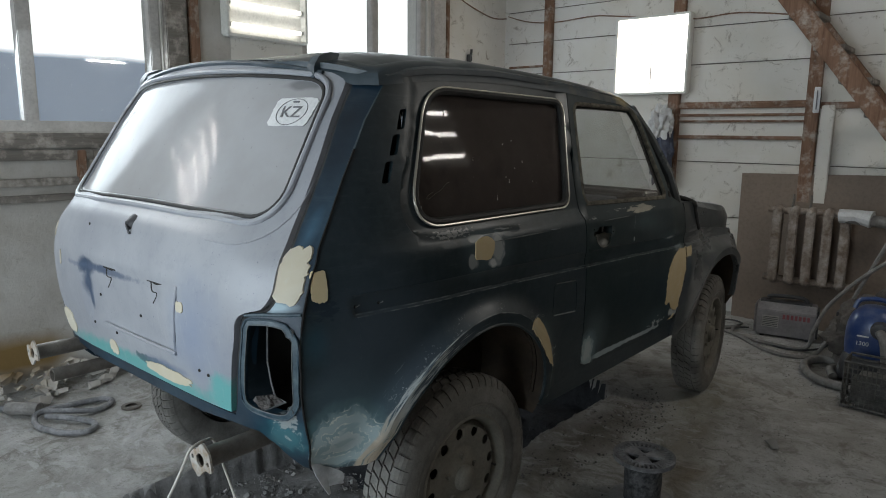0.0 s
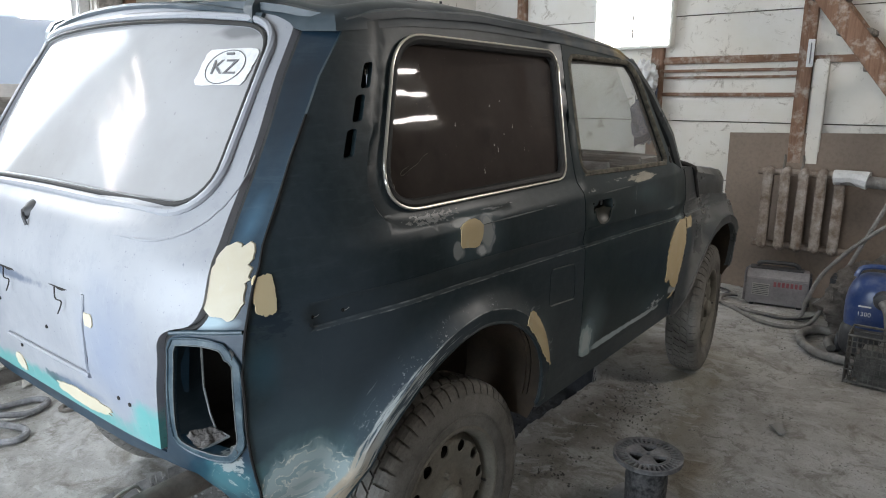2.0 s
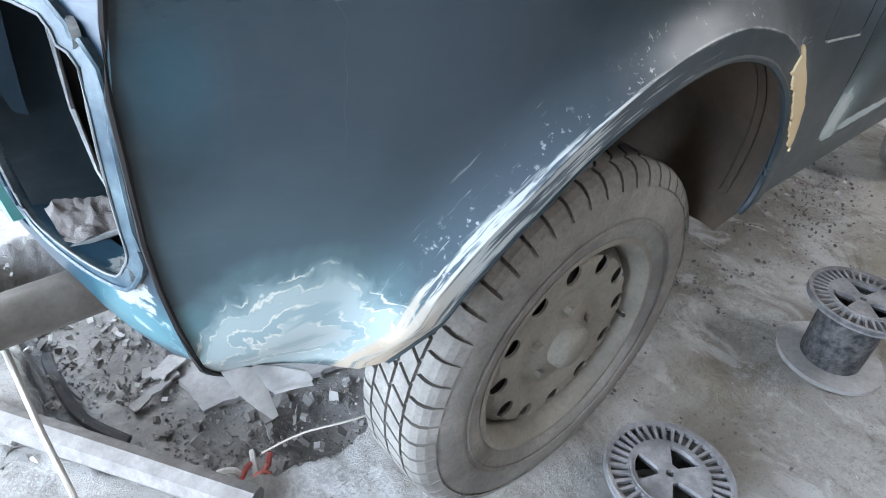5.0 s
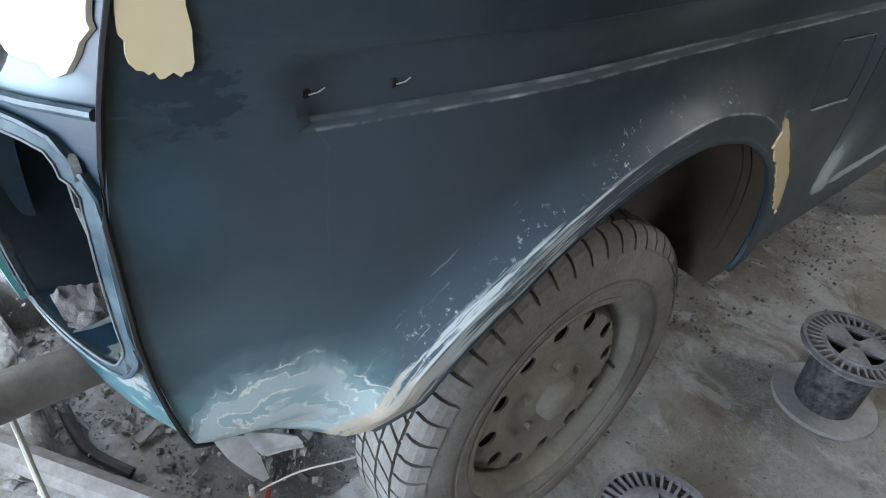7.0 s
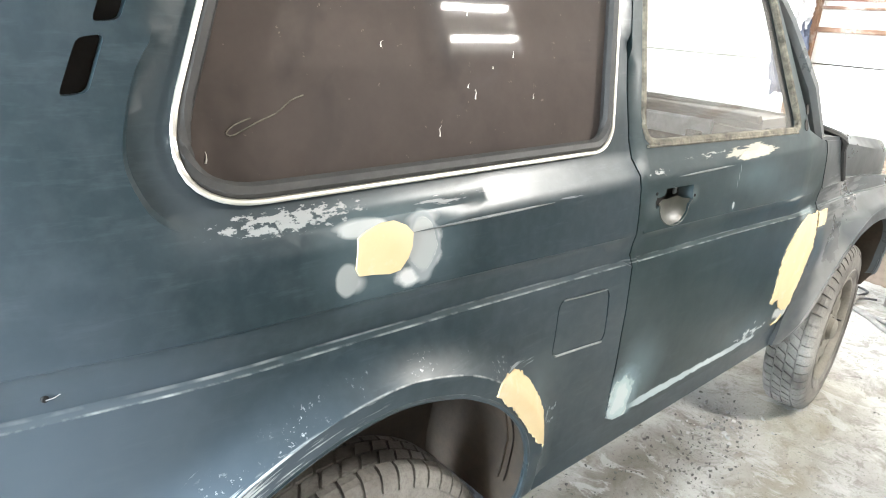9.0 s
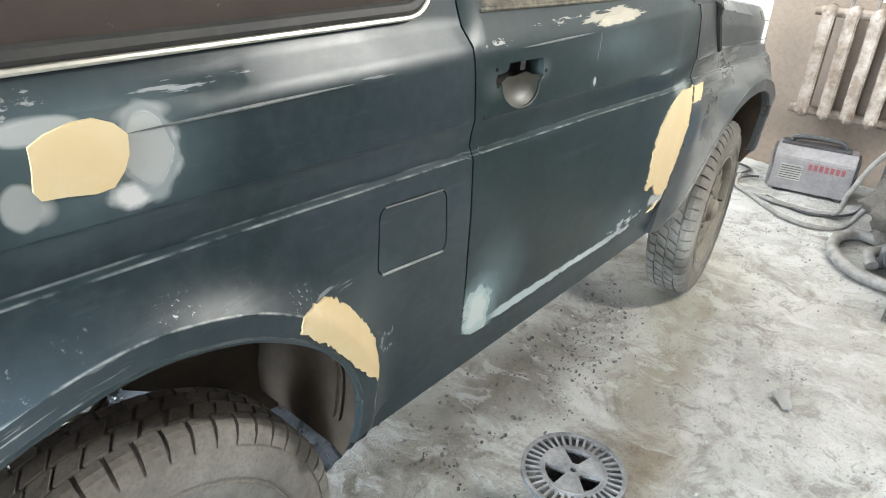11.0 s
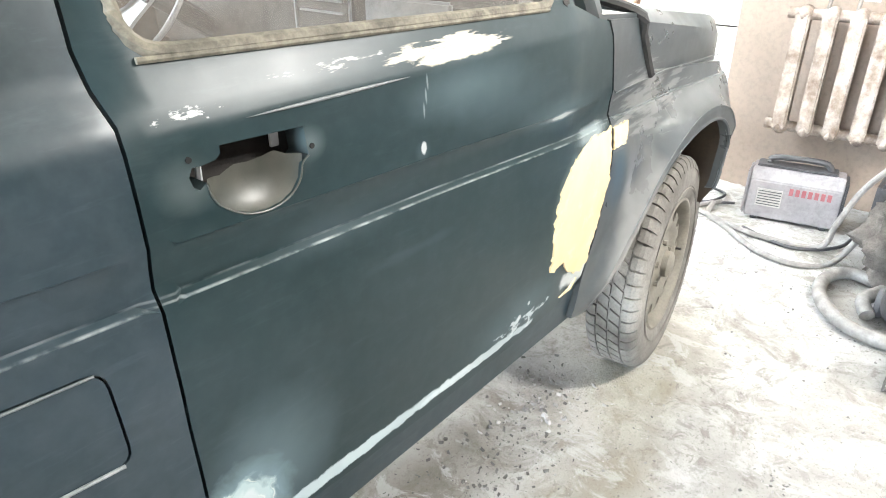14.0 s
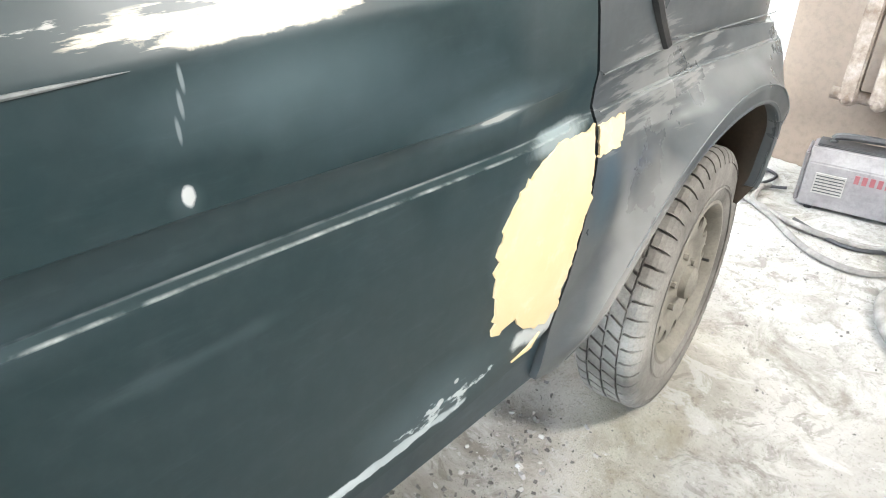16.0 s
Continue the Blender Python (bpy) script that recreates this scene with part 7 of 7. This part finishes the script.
for k in range(5):
    part("section", section(-0.575 - k * 0.115), M_RAD, rad, "", True)
for z in (0.385, 0.915):
    part("nipple_pipe", sweep([(3.95, -0.50, z), (3.95, -1.12, z)], 0.026, 10), M_RAD, rad, "", True)
for y in (-0.66, -0.78):
    part("bracket", sweep([(3.96, y, 0.93), (3.99, y, 1.0), (4.02, y + 0.01, 1.03)], 0.009, 6), M_PIPE, rad, "hook of the radiator bracket")
pp_ = thing("drain_pipe", (3.86, -1.3, 0.88), "grey wrapped pipe with a torn white bandage", "pipe")
part("pipe", sweep([(3.86, -1.02, 0.905), (3.80, -1.75, 0.87)], 0.04, 14), M_HOSE, pp_, "", True)
part("wrap", sweep([(3.86, -1.00, 0.912), (3.85, -1.10, 0.92), (3.84, -1.2, 0.905)], lambda t: 0.052 - 0.01 * math.sin(5 * t), 10), M_BAG, pp_, "torn white wrapping")

wel = thing("welding_machine", (3.62, -0.77, 0), "grey portable welding machine on the floor", "welder")
rz = turn(0, 0, 10)


def wput(bm):
    bmesh.ops.transform(bm, matrix=Matrix.Translation((3.70, -0.755, 0)) @ rz.to_4x4(), verts=bm.verts)
    return bm


def extruded(profile, y0, y1):
    """A solid with the given outline in x and z between two depths in y."""
    bm = bmesh.new()
    a = [bm.verts.new((x, y0, z)) for x, z in profile]
    b = [bm.verts.new((x, y1, z)) for x, z in profile]
    n = len(profile)
    for k in range(n):
        bm.faces.new((a[k], a[(k + 1) % n], b[(k + 1) % n], b[k]))
    bm.faces.new(a[::-1])
    bm.faces.new(b)
    bmesh.ops.recalc_face_normals(bm, faces=bm.faces)
    bmesh.ops.bevel(bm, geom=bm.edges[:], offset=0.005, segments=2, affect="EDGES")
    return bm


case = part("casing", wput(extruded([(-0.085, 0.022), (0.085, 0.022), (0.085, 0.205), (0.052, 0.262), (-0.052, 0.262), (-0.085, 0.205)], -0.195, 0.195)), M_WELD, wel, "dusty grey metal casing")
part("top_plate", wput(box((0, 0.01, 0.266), (0.098, 0.34, 0.012), 0.004)), M_DARKP, wel)
part("handle", wput(sweep([(0, 0.13, 0.268), (0, 0.11, 0.300), (0, -0.09, 0.304), (0, -0.13, 0.268)], 0.015, 8, False, 5)), M_DARKP, wel, "black carrying handle", True)
part("front_plate", wput(box((0, -0.204, 0.135), (0.160, 0.014, 0.215), 0.006)), M_DARKP, wel, "dark control panel")
part("back_plate", wput(box((0, 0.204, 0.135), (0.160, 0.014, 0.215), 0.006)), M_WELD, wel)
grille = part("grille", wput(box((-0.0865, 0.10, 0.125), (0.004, 0.11, 0.085))), M_GREYP, wel, "louvred side vent")
for k in range(6):
    part("louvre", wput(box((-0.0890, 0.10, 0.092 + 0.013 * k), (0.003, 0.10, 0.004))), M_DARKP, grille)
for k in range(7):
    part("lettering_bar", wput(box((-0.0868, 0.012 - 0.0265 * k, 0.170), (0.003, 0.017, 0.034))), M_MARK, wel, "red maker's mark as plain bars")
for s in (-1, 1):
    part("foot", wput(box((0, s * 0.15, 0.011), (0.14, 0.03, 0.024), 0.004)), M_DARKP, wel)


def cable(name, pts, r, m, label, cat="cable", steps=6):
    return tagged(part(name, sweep(pts, r, 8, False, steps), m, None, "", True), label, cat)


cable("welding_cable", [(3.62, -0.42, 0.03), (3.50, -0.44, 0.012), (3.40, -0.56, 0.012), (3.24, -0.74, 0.012), (3.20, -0.92, 0.014), (3.33, -1.04, 0.02), (3.45, -1.14, 0.25), (3.52, -1.28, 0.62), (3.6, -1.45, 1.05), (3.7, -1.7, 1.5)], 0.013, M_HOSE, "grey welding cable looped up from the floor")
cable("welding_cable", [(3.68, -0.44, 0.02), (3.55, -0.36, 0.012), (3.46, -0.50, 0.014), (3.38, -0.70, 0.02), (3.42, -0.95, 0.02), (3.40, -1.0, 0.16), (3.42, -1.08, 0.36), (3.45, -1.3, 0.62), (3.5, -1.6, 0.85)], 0.013, M_HOSE, "grey welding cable looped up from the floor")
cable("power_cord", [(3.7, -0.5, 0.02), (3.62, -0.30, 0.012), (3.72, -0.22, 0.012), (3.86, -0.30, 0.012), (3.80, -0.42, 0.014), (3.6, -0.35, 0.02), (3.7, -0.15, 0.01), (4.0, 0.05, 0.01)], 0.007, M_DARKP, "thin dark power cord coiled on the floor")
cable("power_cord", [(3.45, -0.62, 0.012), (3.36, -0.85, 0.012), (3.5, -1.02, 0.012), (3.75, -1.05, 0.012)], 0.008, M_DARKP, "thin dark power cord on the floor")

# vacuum cleaner
vac = thing("vacuum_cleaner", (2.944, -1.404, 0), "blue canister vacuum cleaner with grey dust on it", "vacuum cleaner")


def blob(c, s, seed=0, amp=0.0, sub=3, sq=2.0):
    bm = bmesh.new()
    bmesh.ops.create_icosphere(bm, subdivisions=sub, radius=1)
    for v in bm.verts:
        p = v.co.normalized()
        r = 1 / (abs(p.x) ** sq + abs(p.y) ** sq + abs(p.z) ** sq) ** (1 / sq)
        r *= 1 + amp * noise.noise(p * 3 + Vector((seed, 0, 0))) + amp * 0.4 * noise.noise(p * 9 + Vector((seed, 3, 0)))
        v.co = Vector((c[0] + p.x * r * s[0], c[1] + p.y * r * s[1], c[2] + p.z * r * s[2]))
    return bm


part("body", blob((2.944, -1.404, 0.295), (0.130, 0.140, 0.205), 0, 0, 4, 2.7), M_BLUE, vac, "glossy blue housing", True)
part("lower_shell", blob((2.944, -1.404, 0.13), (0.138, 0.150, 0.11), 0, 0, 4, 3.2), M_DARKP, vac, "", True)
part("handle", sweep([(2.884, -1.304, 0.48), (2.894, -1.334, 0.533), (2.904, -1.444, 0.543), (2.914, -1.494, 0.49)], 0.014, 8, False, 5), M_BLUE, vac, "", True)
part("hose_socket", revolve([(0.0, -0.05), (0.045, -0.04), (0.055, 0.0)], 20, "x", (2.828, -1.455, 0.38)), M_DARKP, vac)
part("suction_hose", sweep([(2.78, -1.455, 0.38), (2.735, -1.49, 0.33), (2.735, -1.50, 0.17), (2.755, -1.40, 0.045), (2.752, -1.25, 0.032), (2.83, -1.13, 0.032), (2.97, -1.055, 0.032), (3.12, -1.05, 0.032), (3.22, -1.12, 0.032), (3.16, -1.24, 0.032), (2.98, -1.20, 0.05), (2.90, -1.23, 0.032)], 0.026, 10, False, 8), M_HOSE, vac, "ribbed grey suction hose", True)
for s in (-1, 1):
    part("wheel", revolve([(0.0, 0.02), (0.05, 0.018), (0.06, 0.0), (0.05, -0.018)], 20, "y", (2.974, -1.404 + s * 0.148, 0.062)), M_DARKP, vac)
cu = bpy.data.curves.new("rating", "FONT")
cu.body, cu.size, cu.align_x, cu.align_y, cu.extrude = "1300", 0.034, "CENTER", "CENTER", 0.0005
tmp = new("rating", cu)
bpy.context.view_layer.update()
me = bpy.data.meshes.new_from_object(tmp.evaluated_get(bpy.context.evaluated_depsgraph_get()))
bpy.data.objects.remove(tmp)
me.materials.append(M_WHITE)
rt = new("rating", me)
rt.matrix_world = Matrix.Translation((2.808, -1.372, 0.292)) @ Matrix(((0, -1, 0), (0, 0, 1), (-1, 0, 0))).transposed().to_4x4() @ pose(0, 0, 0, 0, 0, 0)
bpy.context.view_layer.update()
rt.parent = vac
rt.matrix_parent_inverse = vac.matrix_world.inverted()
part("mark_bar", box((2.811, -1.372, 0.335), (0.004, 0.06, 0.008)), M_WHITE, vac)

# mesh crate in front of it
crate = thing("mesh_basket", (2.55, -1.46, 0), "dark dusty wire mesh basket on the floor", "basket")
for k in range(9):
    t = k / 8
    part("wire_ring", sweep([(2.47 + 0.01 * (1 - t), -1.35, 0.02 + 0.25 * t), (2.47, -1.62, 0.02 + 0.25 * t), (2.66, -1.62, 0.02 + 0.25 * t), (2.66, -1.35, 0.02 + 0.25 * t)], 0.003 if 0 < k < 8 else 0.007, 5, True), M_GRIME, crate)
for k in range(12):
    y = -1.37 - 0.25 * k / 11
    part("upright_wire", sweep([(2.475, y, 0.01), (2.470, y, 0.272)], 0.003, 5), M_GRIME, crate)
for k in range(9):
    x = 2.475 + 0.185 * k / 8
    part("upright_wire", sweep([(x, -1.35, 0.01), (x, -1.35, 0.272)], 0.003, 5), M_GRIME, crate)
part("filling", box((2.565, -1.495, 0.10), (0.16, 0.22, 0.19), 0.03), M_GRIME, crate, "grimy contents")

fur = tagged(part("sheepskin", blob((3.32, -1.42, 0.20), (0.26, 0.30, 0.28), 5, 0.35, 5), M_FUR, None, "", True), "matted grey-brown sheepskin on the floor", "rug")
dkb = tagged(part("dark_box", box((3.75, -1.22, 0.14), (0.22, 0.28, 0.28), 0.02), M_DARKP), "dark plastic box beside the welding machine", "box")

# rags on the post
rag = tagged(part("hanging_rag", blob((XF - 0.09, 0.44, 1.30), (0.05, 0.10, 0.24), 2, 0.5, 4), M_CLOTH, None, "", True), "blue-grey rag hanging on a wall post", "rag")
bag = tagged(part("plastic_bag", blob((XF - 0.10, 0.46, 1.56), (0.06, 0.10, 0.15), 9, 0.6, 4), M_BAG, None, "", True), "crumpled white plastic bag hanging on a wall post", "bag")


# spools
def spool(cx, cy, h, tilt, label):
    s = thing("wire_spool", (cx, cy, 0), label, "spool", "empty wire spools")
    tilt_m = Matrix.Translation((cx, cy, 0.003)) @ turn(*tilt).to_4x4()

    def put(bm):
        bmesh.ops.transform(bm, matrix=tilt_m, verts=bm.verts)
        return bm
    R, ri = 0.122, 0.075
    slots = []
    for k in range(36):
        a = 2 * math.pi * k / 36
        da = 0.062
        slots.append([(r * math.cos(a + t), r * math.sin(a + t)) for r, t in ((ri + 0.004, -da * 0.8), (R - 0.010, -da), (R - 0.010, da), (ri + 0.004, da * 0.8))])
    wins = []
    for k in range(3):
        a0 = 2 * math.pi * k / 3
        wins.append([(r * math.cos(a0 + t), r * math.sin(a0 + t)) for r, t in ((0.022, -0.3), (0.066, -0.5), (0.066, -0.17), (0.066, 0.17), (0.066, 0.5), (0.022, 0.3))])
    fl = part("top_flange", put(plate(circle(0, 0, R, 56), slots + wins + [circle(0, 0, 0.008, 10)], h - 0.010, h, 0.02)), M_SPOOL, s, "ribbed grey plastic flange")
    part("flange_web", put(plate(circle(0, 0, R - 0.004, 40), wins, h - 0.016, h - 0.0105, 0.03)), M_SPOOLD, fl)
    part("rim", put(revolve([(R - 0.004, h + 0.003), (R, h + 0.003), (R, h - 0.014), (R - 0.004, h - 0.014)], 56)), M_SPOOL, fl)
    part("inner_rim", put(revolve([(ri - 0.003, h + 0.003), (ri, h + 0.003), (ri, h - 0.005), (ri - 0.003, h - 0.005)], 48)), M_SPOOL, fl)
    part("core", put(revolve([(0.072, h - 0.016), (0.075, h * 0.5), (0.072, 0.012)], 40)), M_SPOOLD, s, "dark dusty core", True)
    part("hub_tube", put(revolve([(0.012, 0.01), (0.016, 0.01), (0.016, h - 0.002), (0.012, h - 0.002)], 16)), M_SPOOL, s)
    part("bottom_flange", put(revolve([(0.0, 0.0), (R + 0.004, 0.0), (R + 0.004, 0.012), (0.06, 0.012)], 56)), M_SLAB, s, "dust-covered bottom flange")
    return s


spool(0.830, -0.952, 0.198, (0, 0, 20), "empty grey plastic wire spool standing on the floor")
spool(0.115, -0.915, 0.100, (0, 0, 5), "empty grey plastic wire spool beside the rear wheel")

# loose things on the floor
cable("floor_tube", [(-0.865, 0.115, 0.036), (-0.65, -0.222, 0.036), (-0.50, -0.460, 0.036)], 0.032, M_HOSE, "grey plastic pipe lying across the pit edge", "pipe", 0)
# black plug that stands for the shade in the pipe's open end
part("pipe_bore", sweep([(-0.8675, 0.119, 0.036), (-0.8640, 0.1135, 0.036)], 0.025, 14), M_VOID, bpy.data.objects["floor_tube"], "dark open end")
cable("white_wire", [(-0.93, 0.06, 0.008), (-0.928, 0.0, 0.06), (-0.922, -0.28, 0.33), (-0.908, -0.47, 0.56), (-0.892, -0.535, 0.67), (-0.872, -0.540, 0.712), (-0.842, -0.530, 0.718), (-0.81, -0.508, 0.708), (-0.778, -0.482, 0.690), (-0.762, -0.480, 0.650), (-0.76, -0.505, 0.605), (-0.76, -0.55, 0.537), (-0.756, -0.585, 0.44), (-0.75, -0.585, 0.22), (-0.742, -0.565, 0.03), (-0.70, -0.50, 0.008)], 0.0036, M_WIRE, "dirty white wire hung over the bumper tube")
cable("rubber_hose", [(-1.4, 2.08, 0.02), (-0.9, 2.05, 0.02), (-0.64, 1.97, 0.02), (-0.53, 1.78, 0.025), (-0.40, 1.74, 0.02), (-0.22, 1.70, 0.02), (-0.18, 1.62, 0.02), (-0.30, 1.56, 0.022), (-0.50, 1.68, 0.045), (-0.56, 1.60, 0.02), (-0.52, 1.42, 0.02), (-0.42, 1.33, 0.02), (-0.36, 1.40, 0.02), (-0.42, 1.52, 0.03), (-0.50, 1.64, 0.03)], 0.015, M_SPOOL, "dusty grey hose curled on the floor", "hose", 7)
part("coupling", sweep([(-0.60, 1.86, 0.045), (-0.50, 1.72, 0.045)], 0.035, 12), M_HOSE, None)
tagged(bpy.data.objects["coupling"], "grey plastic hose coupling on the floor", "coupling")
tagged(part("metal_ring", revolve([(0.030, 0.0), (0.05, 0.0), (0.05, 0.010), (0.030, 0.010)], 24, "z", (-0.13, 1.50, 0.004)), M_PIPE), "rusty flat metal ring on the floor", "ring")
cable("black_hose", [(-0.66, 0.30, -0.12), (-0.67, 0.18, -0.06), (-0.66, 0.05, -0.10), (-0.60, -0.05, -0.13)], 0.014, M_DARKP, "black rubber hose in the pit", "hose")


def card(c, w, h, rot, m, label, name="card_scrap"):
    rnd = random.Random(int(c[0] * 1000) + 7)
    o = [(-w / 2, -h / 2 + 0.02 * rnd.random()), (w / 2, -h / 2), (w / 2 - 0.03 * rnd.random(), h / 2), (-w / 2 + 0.03 * rnd.random(), h / 2 - 0.02)]
    o = [(x + rnd.gauss(0, 0.0025), y + rnd.gauss(0, 0.0025)) for x, y in dense(o, 0.012)]
    bm = plate(o, [], 0, 0.005, 0.08)
    for v in bm.verts:
        v.co.z += 0.012 * noise.noise(v.co * 9)
    ob = tagged(part(name, bm, m), label, "scrap")
    ob.matrix_world = pose(*c, *rot)
    return ob


def slab(outline, z, tilt, m, label, thick=0.012, name="concrete_slab"):
    bm = plate(torn(outline, 0.003, 0.014), [], 0, thick, 0.05)
    cx, cy = sum(p[0] for p in outline) / len(outline), sum(p[1] for p in outline) / len(outline)
    for v in bm.verts:
        v.co.z += z + tilt[0] * (v.co.x - cx) + tilt[1] * (v.co.y - cy) + 0.004 * noise.noise(v.co * 14)
    return tagged(part(name, bm, m), label, "scrap")


slab([(-0.434, 0.096), (-0.30, 0.125), (-0.205, 0.121), (-0.118, -0.029), (-0.075, -0.150), (-0.247, -0.101), (-0.431, -0.060)], -0.140, (0.05, 0.02), M_SLAB, "flat dusty grey slab lying in the pit", 0.016)
slab([(-0.452, 0.433), (-0.458, 0.306), (-0.275, 0.278), (-0.254, 0.340)], -0.142, (0.04, 0.03), M_SLAB, "dusty grey sheet half buried in the pit")
slab([(-0.50, 0.10), (-0.43, 0.13), (-0.40, 0.095), (-0.47, 0.06)], -0.118, (0.1, -0.1), M_SLAB, "pale curled scrap beside the slab", 0.006)
slab([(-0.56, 0.045), (-0.43, 0.085), (-0.435, 0.060), (-0.56, 0.020)], -0.130, (0.05, 0.05), M_SLAB, "narrow pale strip beside the slab", 0.007)
card((-0.34, -0.19, -0.128), 0.10, 0.035, (8, 10, 65), M_PAPER, "dusty strip of card in the pit")
card((-0.41, -0.20, -0.126), 0.09, 0.022, (3, 5, 95), M_PAPER, "dusty strip of card in the pit")
card((-0.30, -0.16, -0.126), 0.11, 0.020, (5, 8, 40), M_PAPER, "dusty strip of card in the pit")
card((-0.66, 0.14, -0.085), 0.05, 0.12, (65, 0, 100), M_PAPER, "dusty strip of card standing in the pit")
slab([(-0.372, 0.545), (-0.30, 0.555), (-0.265, 0.51), (-0.33, 0.445), (-0.375, 0.48)], -0.14, (0, 0), M_CHIP, "small broken lump of concrete in the pit", 0.035, "concrete_chunk")
scrap = thing("red_white_scrap", (-0.45, -0.30, -0.14), "crumpled red and white plastic scrap by the pipe end", "scrap")
for k, (dx, dy, dz, a, m) in enumerate([(0, 0, 0.03, 20, M_RED), (0.028, 0.012, 0.035, 70, M_WHITE), (-0.02, 0.02, 0.028, 130, M_WHITE), (0.012, -0.026, 0.032, 160, M_RED), (0.045, -0.012, 0.03, 45, M_RED)]):
    pts = [(-0.45 + dx + 0.030 * math.cos(radians(a)) * t, -0.30 + dy + 0.030 * math.sin(radians(a)) * t, -0.125 + dz + 0.012 * math.sin(3 * t + k)) for t in (-1, -0.4, 0.3, 1)]
    part("curl", sweep(pts, 0.0065, 6, False, 4), m, scrap, "", True)
cable("thin_wire", [(-0.42, -0.33, -0.02), (-0.34, -0.36, 0.012), (-0.24, -0.40, 0.02), (-0.12, -0.42, 0.012), (-0.05, -0.46, 0.01)], 0.0022, M_WIRE, "thin pale wire lying over the pit edge", "wire")
card((1.72, -1.21, 0.012), 0.09, 0.06, (0, 0, 30), M_PAPER, "pale scrap of board on the floor")


# broken concrete and grit
def chips(name, n, area, size, zf, seed, label, m):
    rnd = random.Random(seed)
    V, F = [], []
    for _ in range(n):
        x, y = area(rnd)
        s = size[0] + (size[1] - size[0]) * rnd.random() ** 3
        c = Vector((x, y, zf(x, y) + s * 0.25))
        r = Euler((rnd.random() * 6, rnd.random() * 0.7, rnd.random() * 6)).to_matrix()
        sc = Vector((s, s * (0.4 + 0.6 * rnd.random()), s * (0.2 + 0.35 * rnd.random())))
        b = len(V)
        for q in ((-1, -1, -1), (1, -0.8, -1), (0.9, 1, -1), (-0.8, 0.9, -1), (-0.7, -0.8, 1), (0.8, -0.6, 0.9), (0.6, 0.8, 1), (-0.9, 0.6, 0.8)):
            j = Vector([q[i] * sc[i] * (0.75 + 0.5 * rnd.random()) * 0.5 for i in range(3)])
            V.append(tuple(c + r @ j))
        F += [tuple(b + i for i in f) for f in ((3, 2, 1, 0), (4, 5, 6, 7), (0, 1, 5, 4), (1, 2, 6, 5), (2, 3, 7, 6), (3, 0, 4, 7))]
    me = bpy.data.meshes.new(name)
    me.from_pydata(V, [], F)
    me.materials.append(m)
    return tagged(new(name, me), label, "rubble", "", "stuff")


def scattered(x0, x1, y0, y1, n, seed, spread):
    """Crumbs lie in loose clusters, a few of them alone."""
    rnd = random.Random(seed)
    cs = [(rnd.uniform(x0, x1), rnd.uniform(y0, y1), spread * (0.3 + rnd.random())) for _ in range(n)]

    def pick(q):
        if q.random() < 0.25:
            return q.uniform(x0, x1), q.uniform(y0, y1)
        x, y, s = q.choice(cs)
        return q.gauss(x, s * 1.6), q.gauss(y, s)
    return pick


def in_pit(rnd):
    while True:
        x, y = rnd.uniform(-0.72, 0.42), rnd.uniform(-0.5, 0.62)
        if inside(PIT, np.array([[x, y]]))[0] and (rnd.random() < 0.9 if x < 0.1 else rnd.random() < 0.3):
            return x, y


chips("pit_soil", 14000, in_pit, (0.0015, 0.008), lambda x, y: 0.002 - pit_depth(x), 3, "fine grey crumbs of soil in the pit", M_CRUMB)
chips("pit_rubble", 1500, in_pit, (0.006, 0.028), lambda x, y: 0.003 - pit_depth(x), 21, "loose broken concrete chips in the pit", M_CHIP)
chips("wall_rubble", 420, lambda r: (r.uniform(-1.2, 1.2), 2.18 - abs(r.gauss(0, 0.12))), (0.01, 0.10), lambda x, y: max(0, 0.10 - (2.2 - y) * 0.35), 5, "crumbled plaster heaped along the wall", M_PLAST)
chips("sill_rubble", 1100, lambda r: (r.gauss(0.95, 0.5), r.gauss(-0.58, 0.09)), (0.003, 0.015), lambda x, y: 0.0, 6, "dark crumbs of dirt along the car's sill", M_GRIME)
chips("floor_grit", 5200, scattered(-1.6, 3.6, -1.9, -0.5, 30, 4, 0.09), (0.002, 0.009), lambda x, y: 0.0, 7, "grit scattered over the floor", M_CHIP)
chips("pit_edge_rubble", 160, lambda r: (-0.76 + r.gauss(0, 0.05), r.uniform(-0.1, 0.7)), (0.005, 0.03), lambda x, y: -0.01, 8, "crumbled concrete on the pit edge", M_CHIP)
chips("wheel_dirt", 200, lambda r: (r.gauss(1.75, 0.12), r.gauss(-0.55, 0.08)), (0.003, 0.02), lambda x, y: 0.0, 9, "small heap of dirt crumbs", M_CHIP)
chips("floor_crumbs", 1500, scattered(0.3, 3.4, -1.7, -0.5, 26, 8, 0.08), (0.002, 0.009), lambda x, y: 0.0, 13, "crumbs of dirt scattered over the floor", M_CRUMB)
lump = blob((-0.80, 0.10, 0.0), (0.075, 0.15, 0.045), 6, 0.16, 4, 4.0)
tagged(part("concrete_lump", lump, M_FLOOR), "broken lump of pale concrete on the pit edge", "rubble")
lump = blob((-0.77, 0.40, -0.01), (0.06, 0.12, 0.035), 11, 0.18, 4, 4.0)
tagged(part("concrete_lump", lump, M_FLOOR), "broken lump of pale concrete on the pit edge", "rubble")
chips("dark_rubble", 1100, lambda r: (r.uniform(0.36, 1.70), r.uniform(-0.29, 0.10)), (0.004, 0.022), lambda x, y: 0.004 - pit_depth(x), 14, "dark rubble along the pit edge under the car, shade put in its colour", M_SHADE_SOIL)
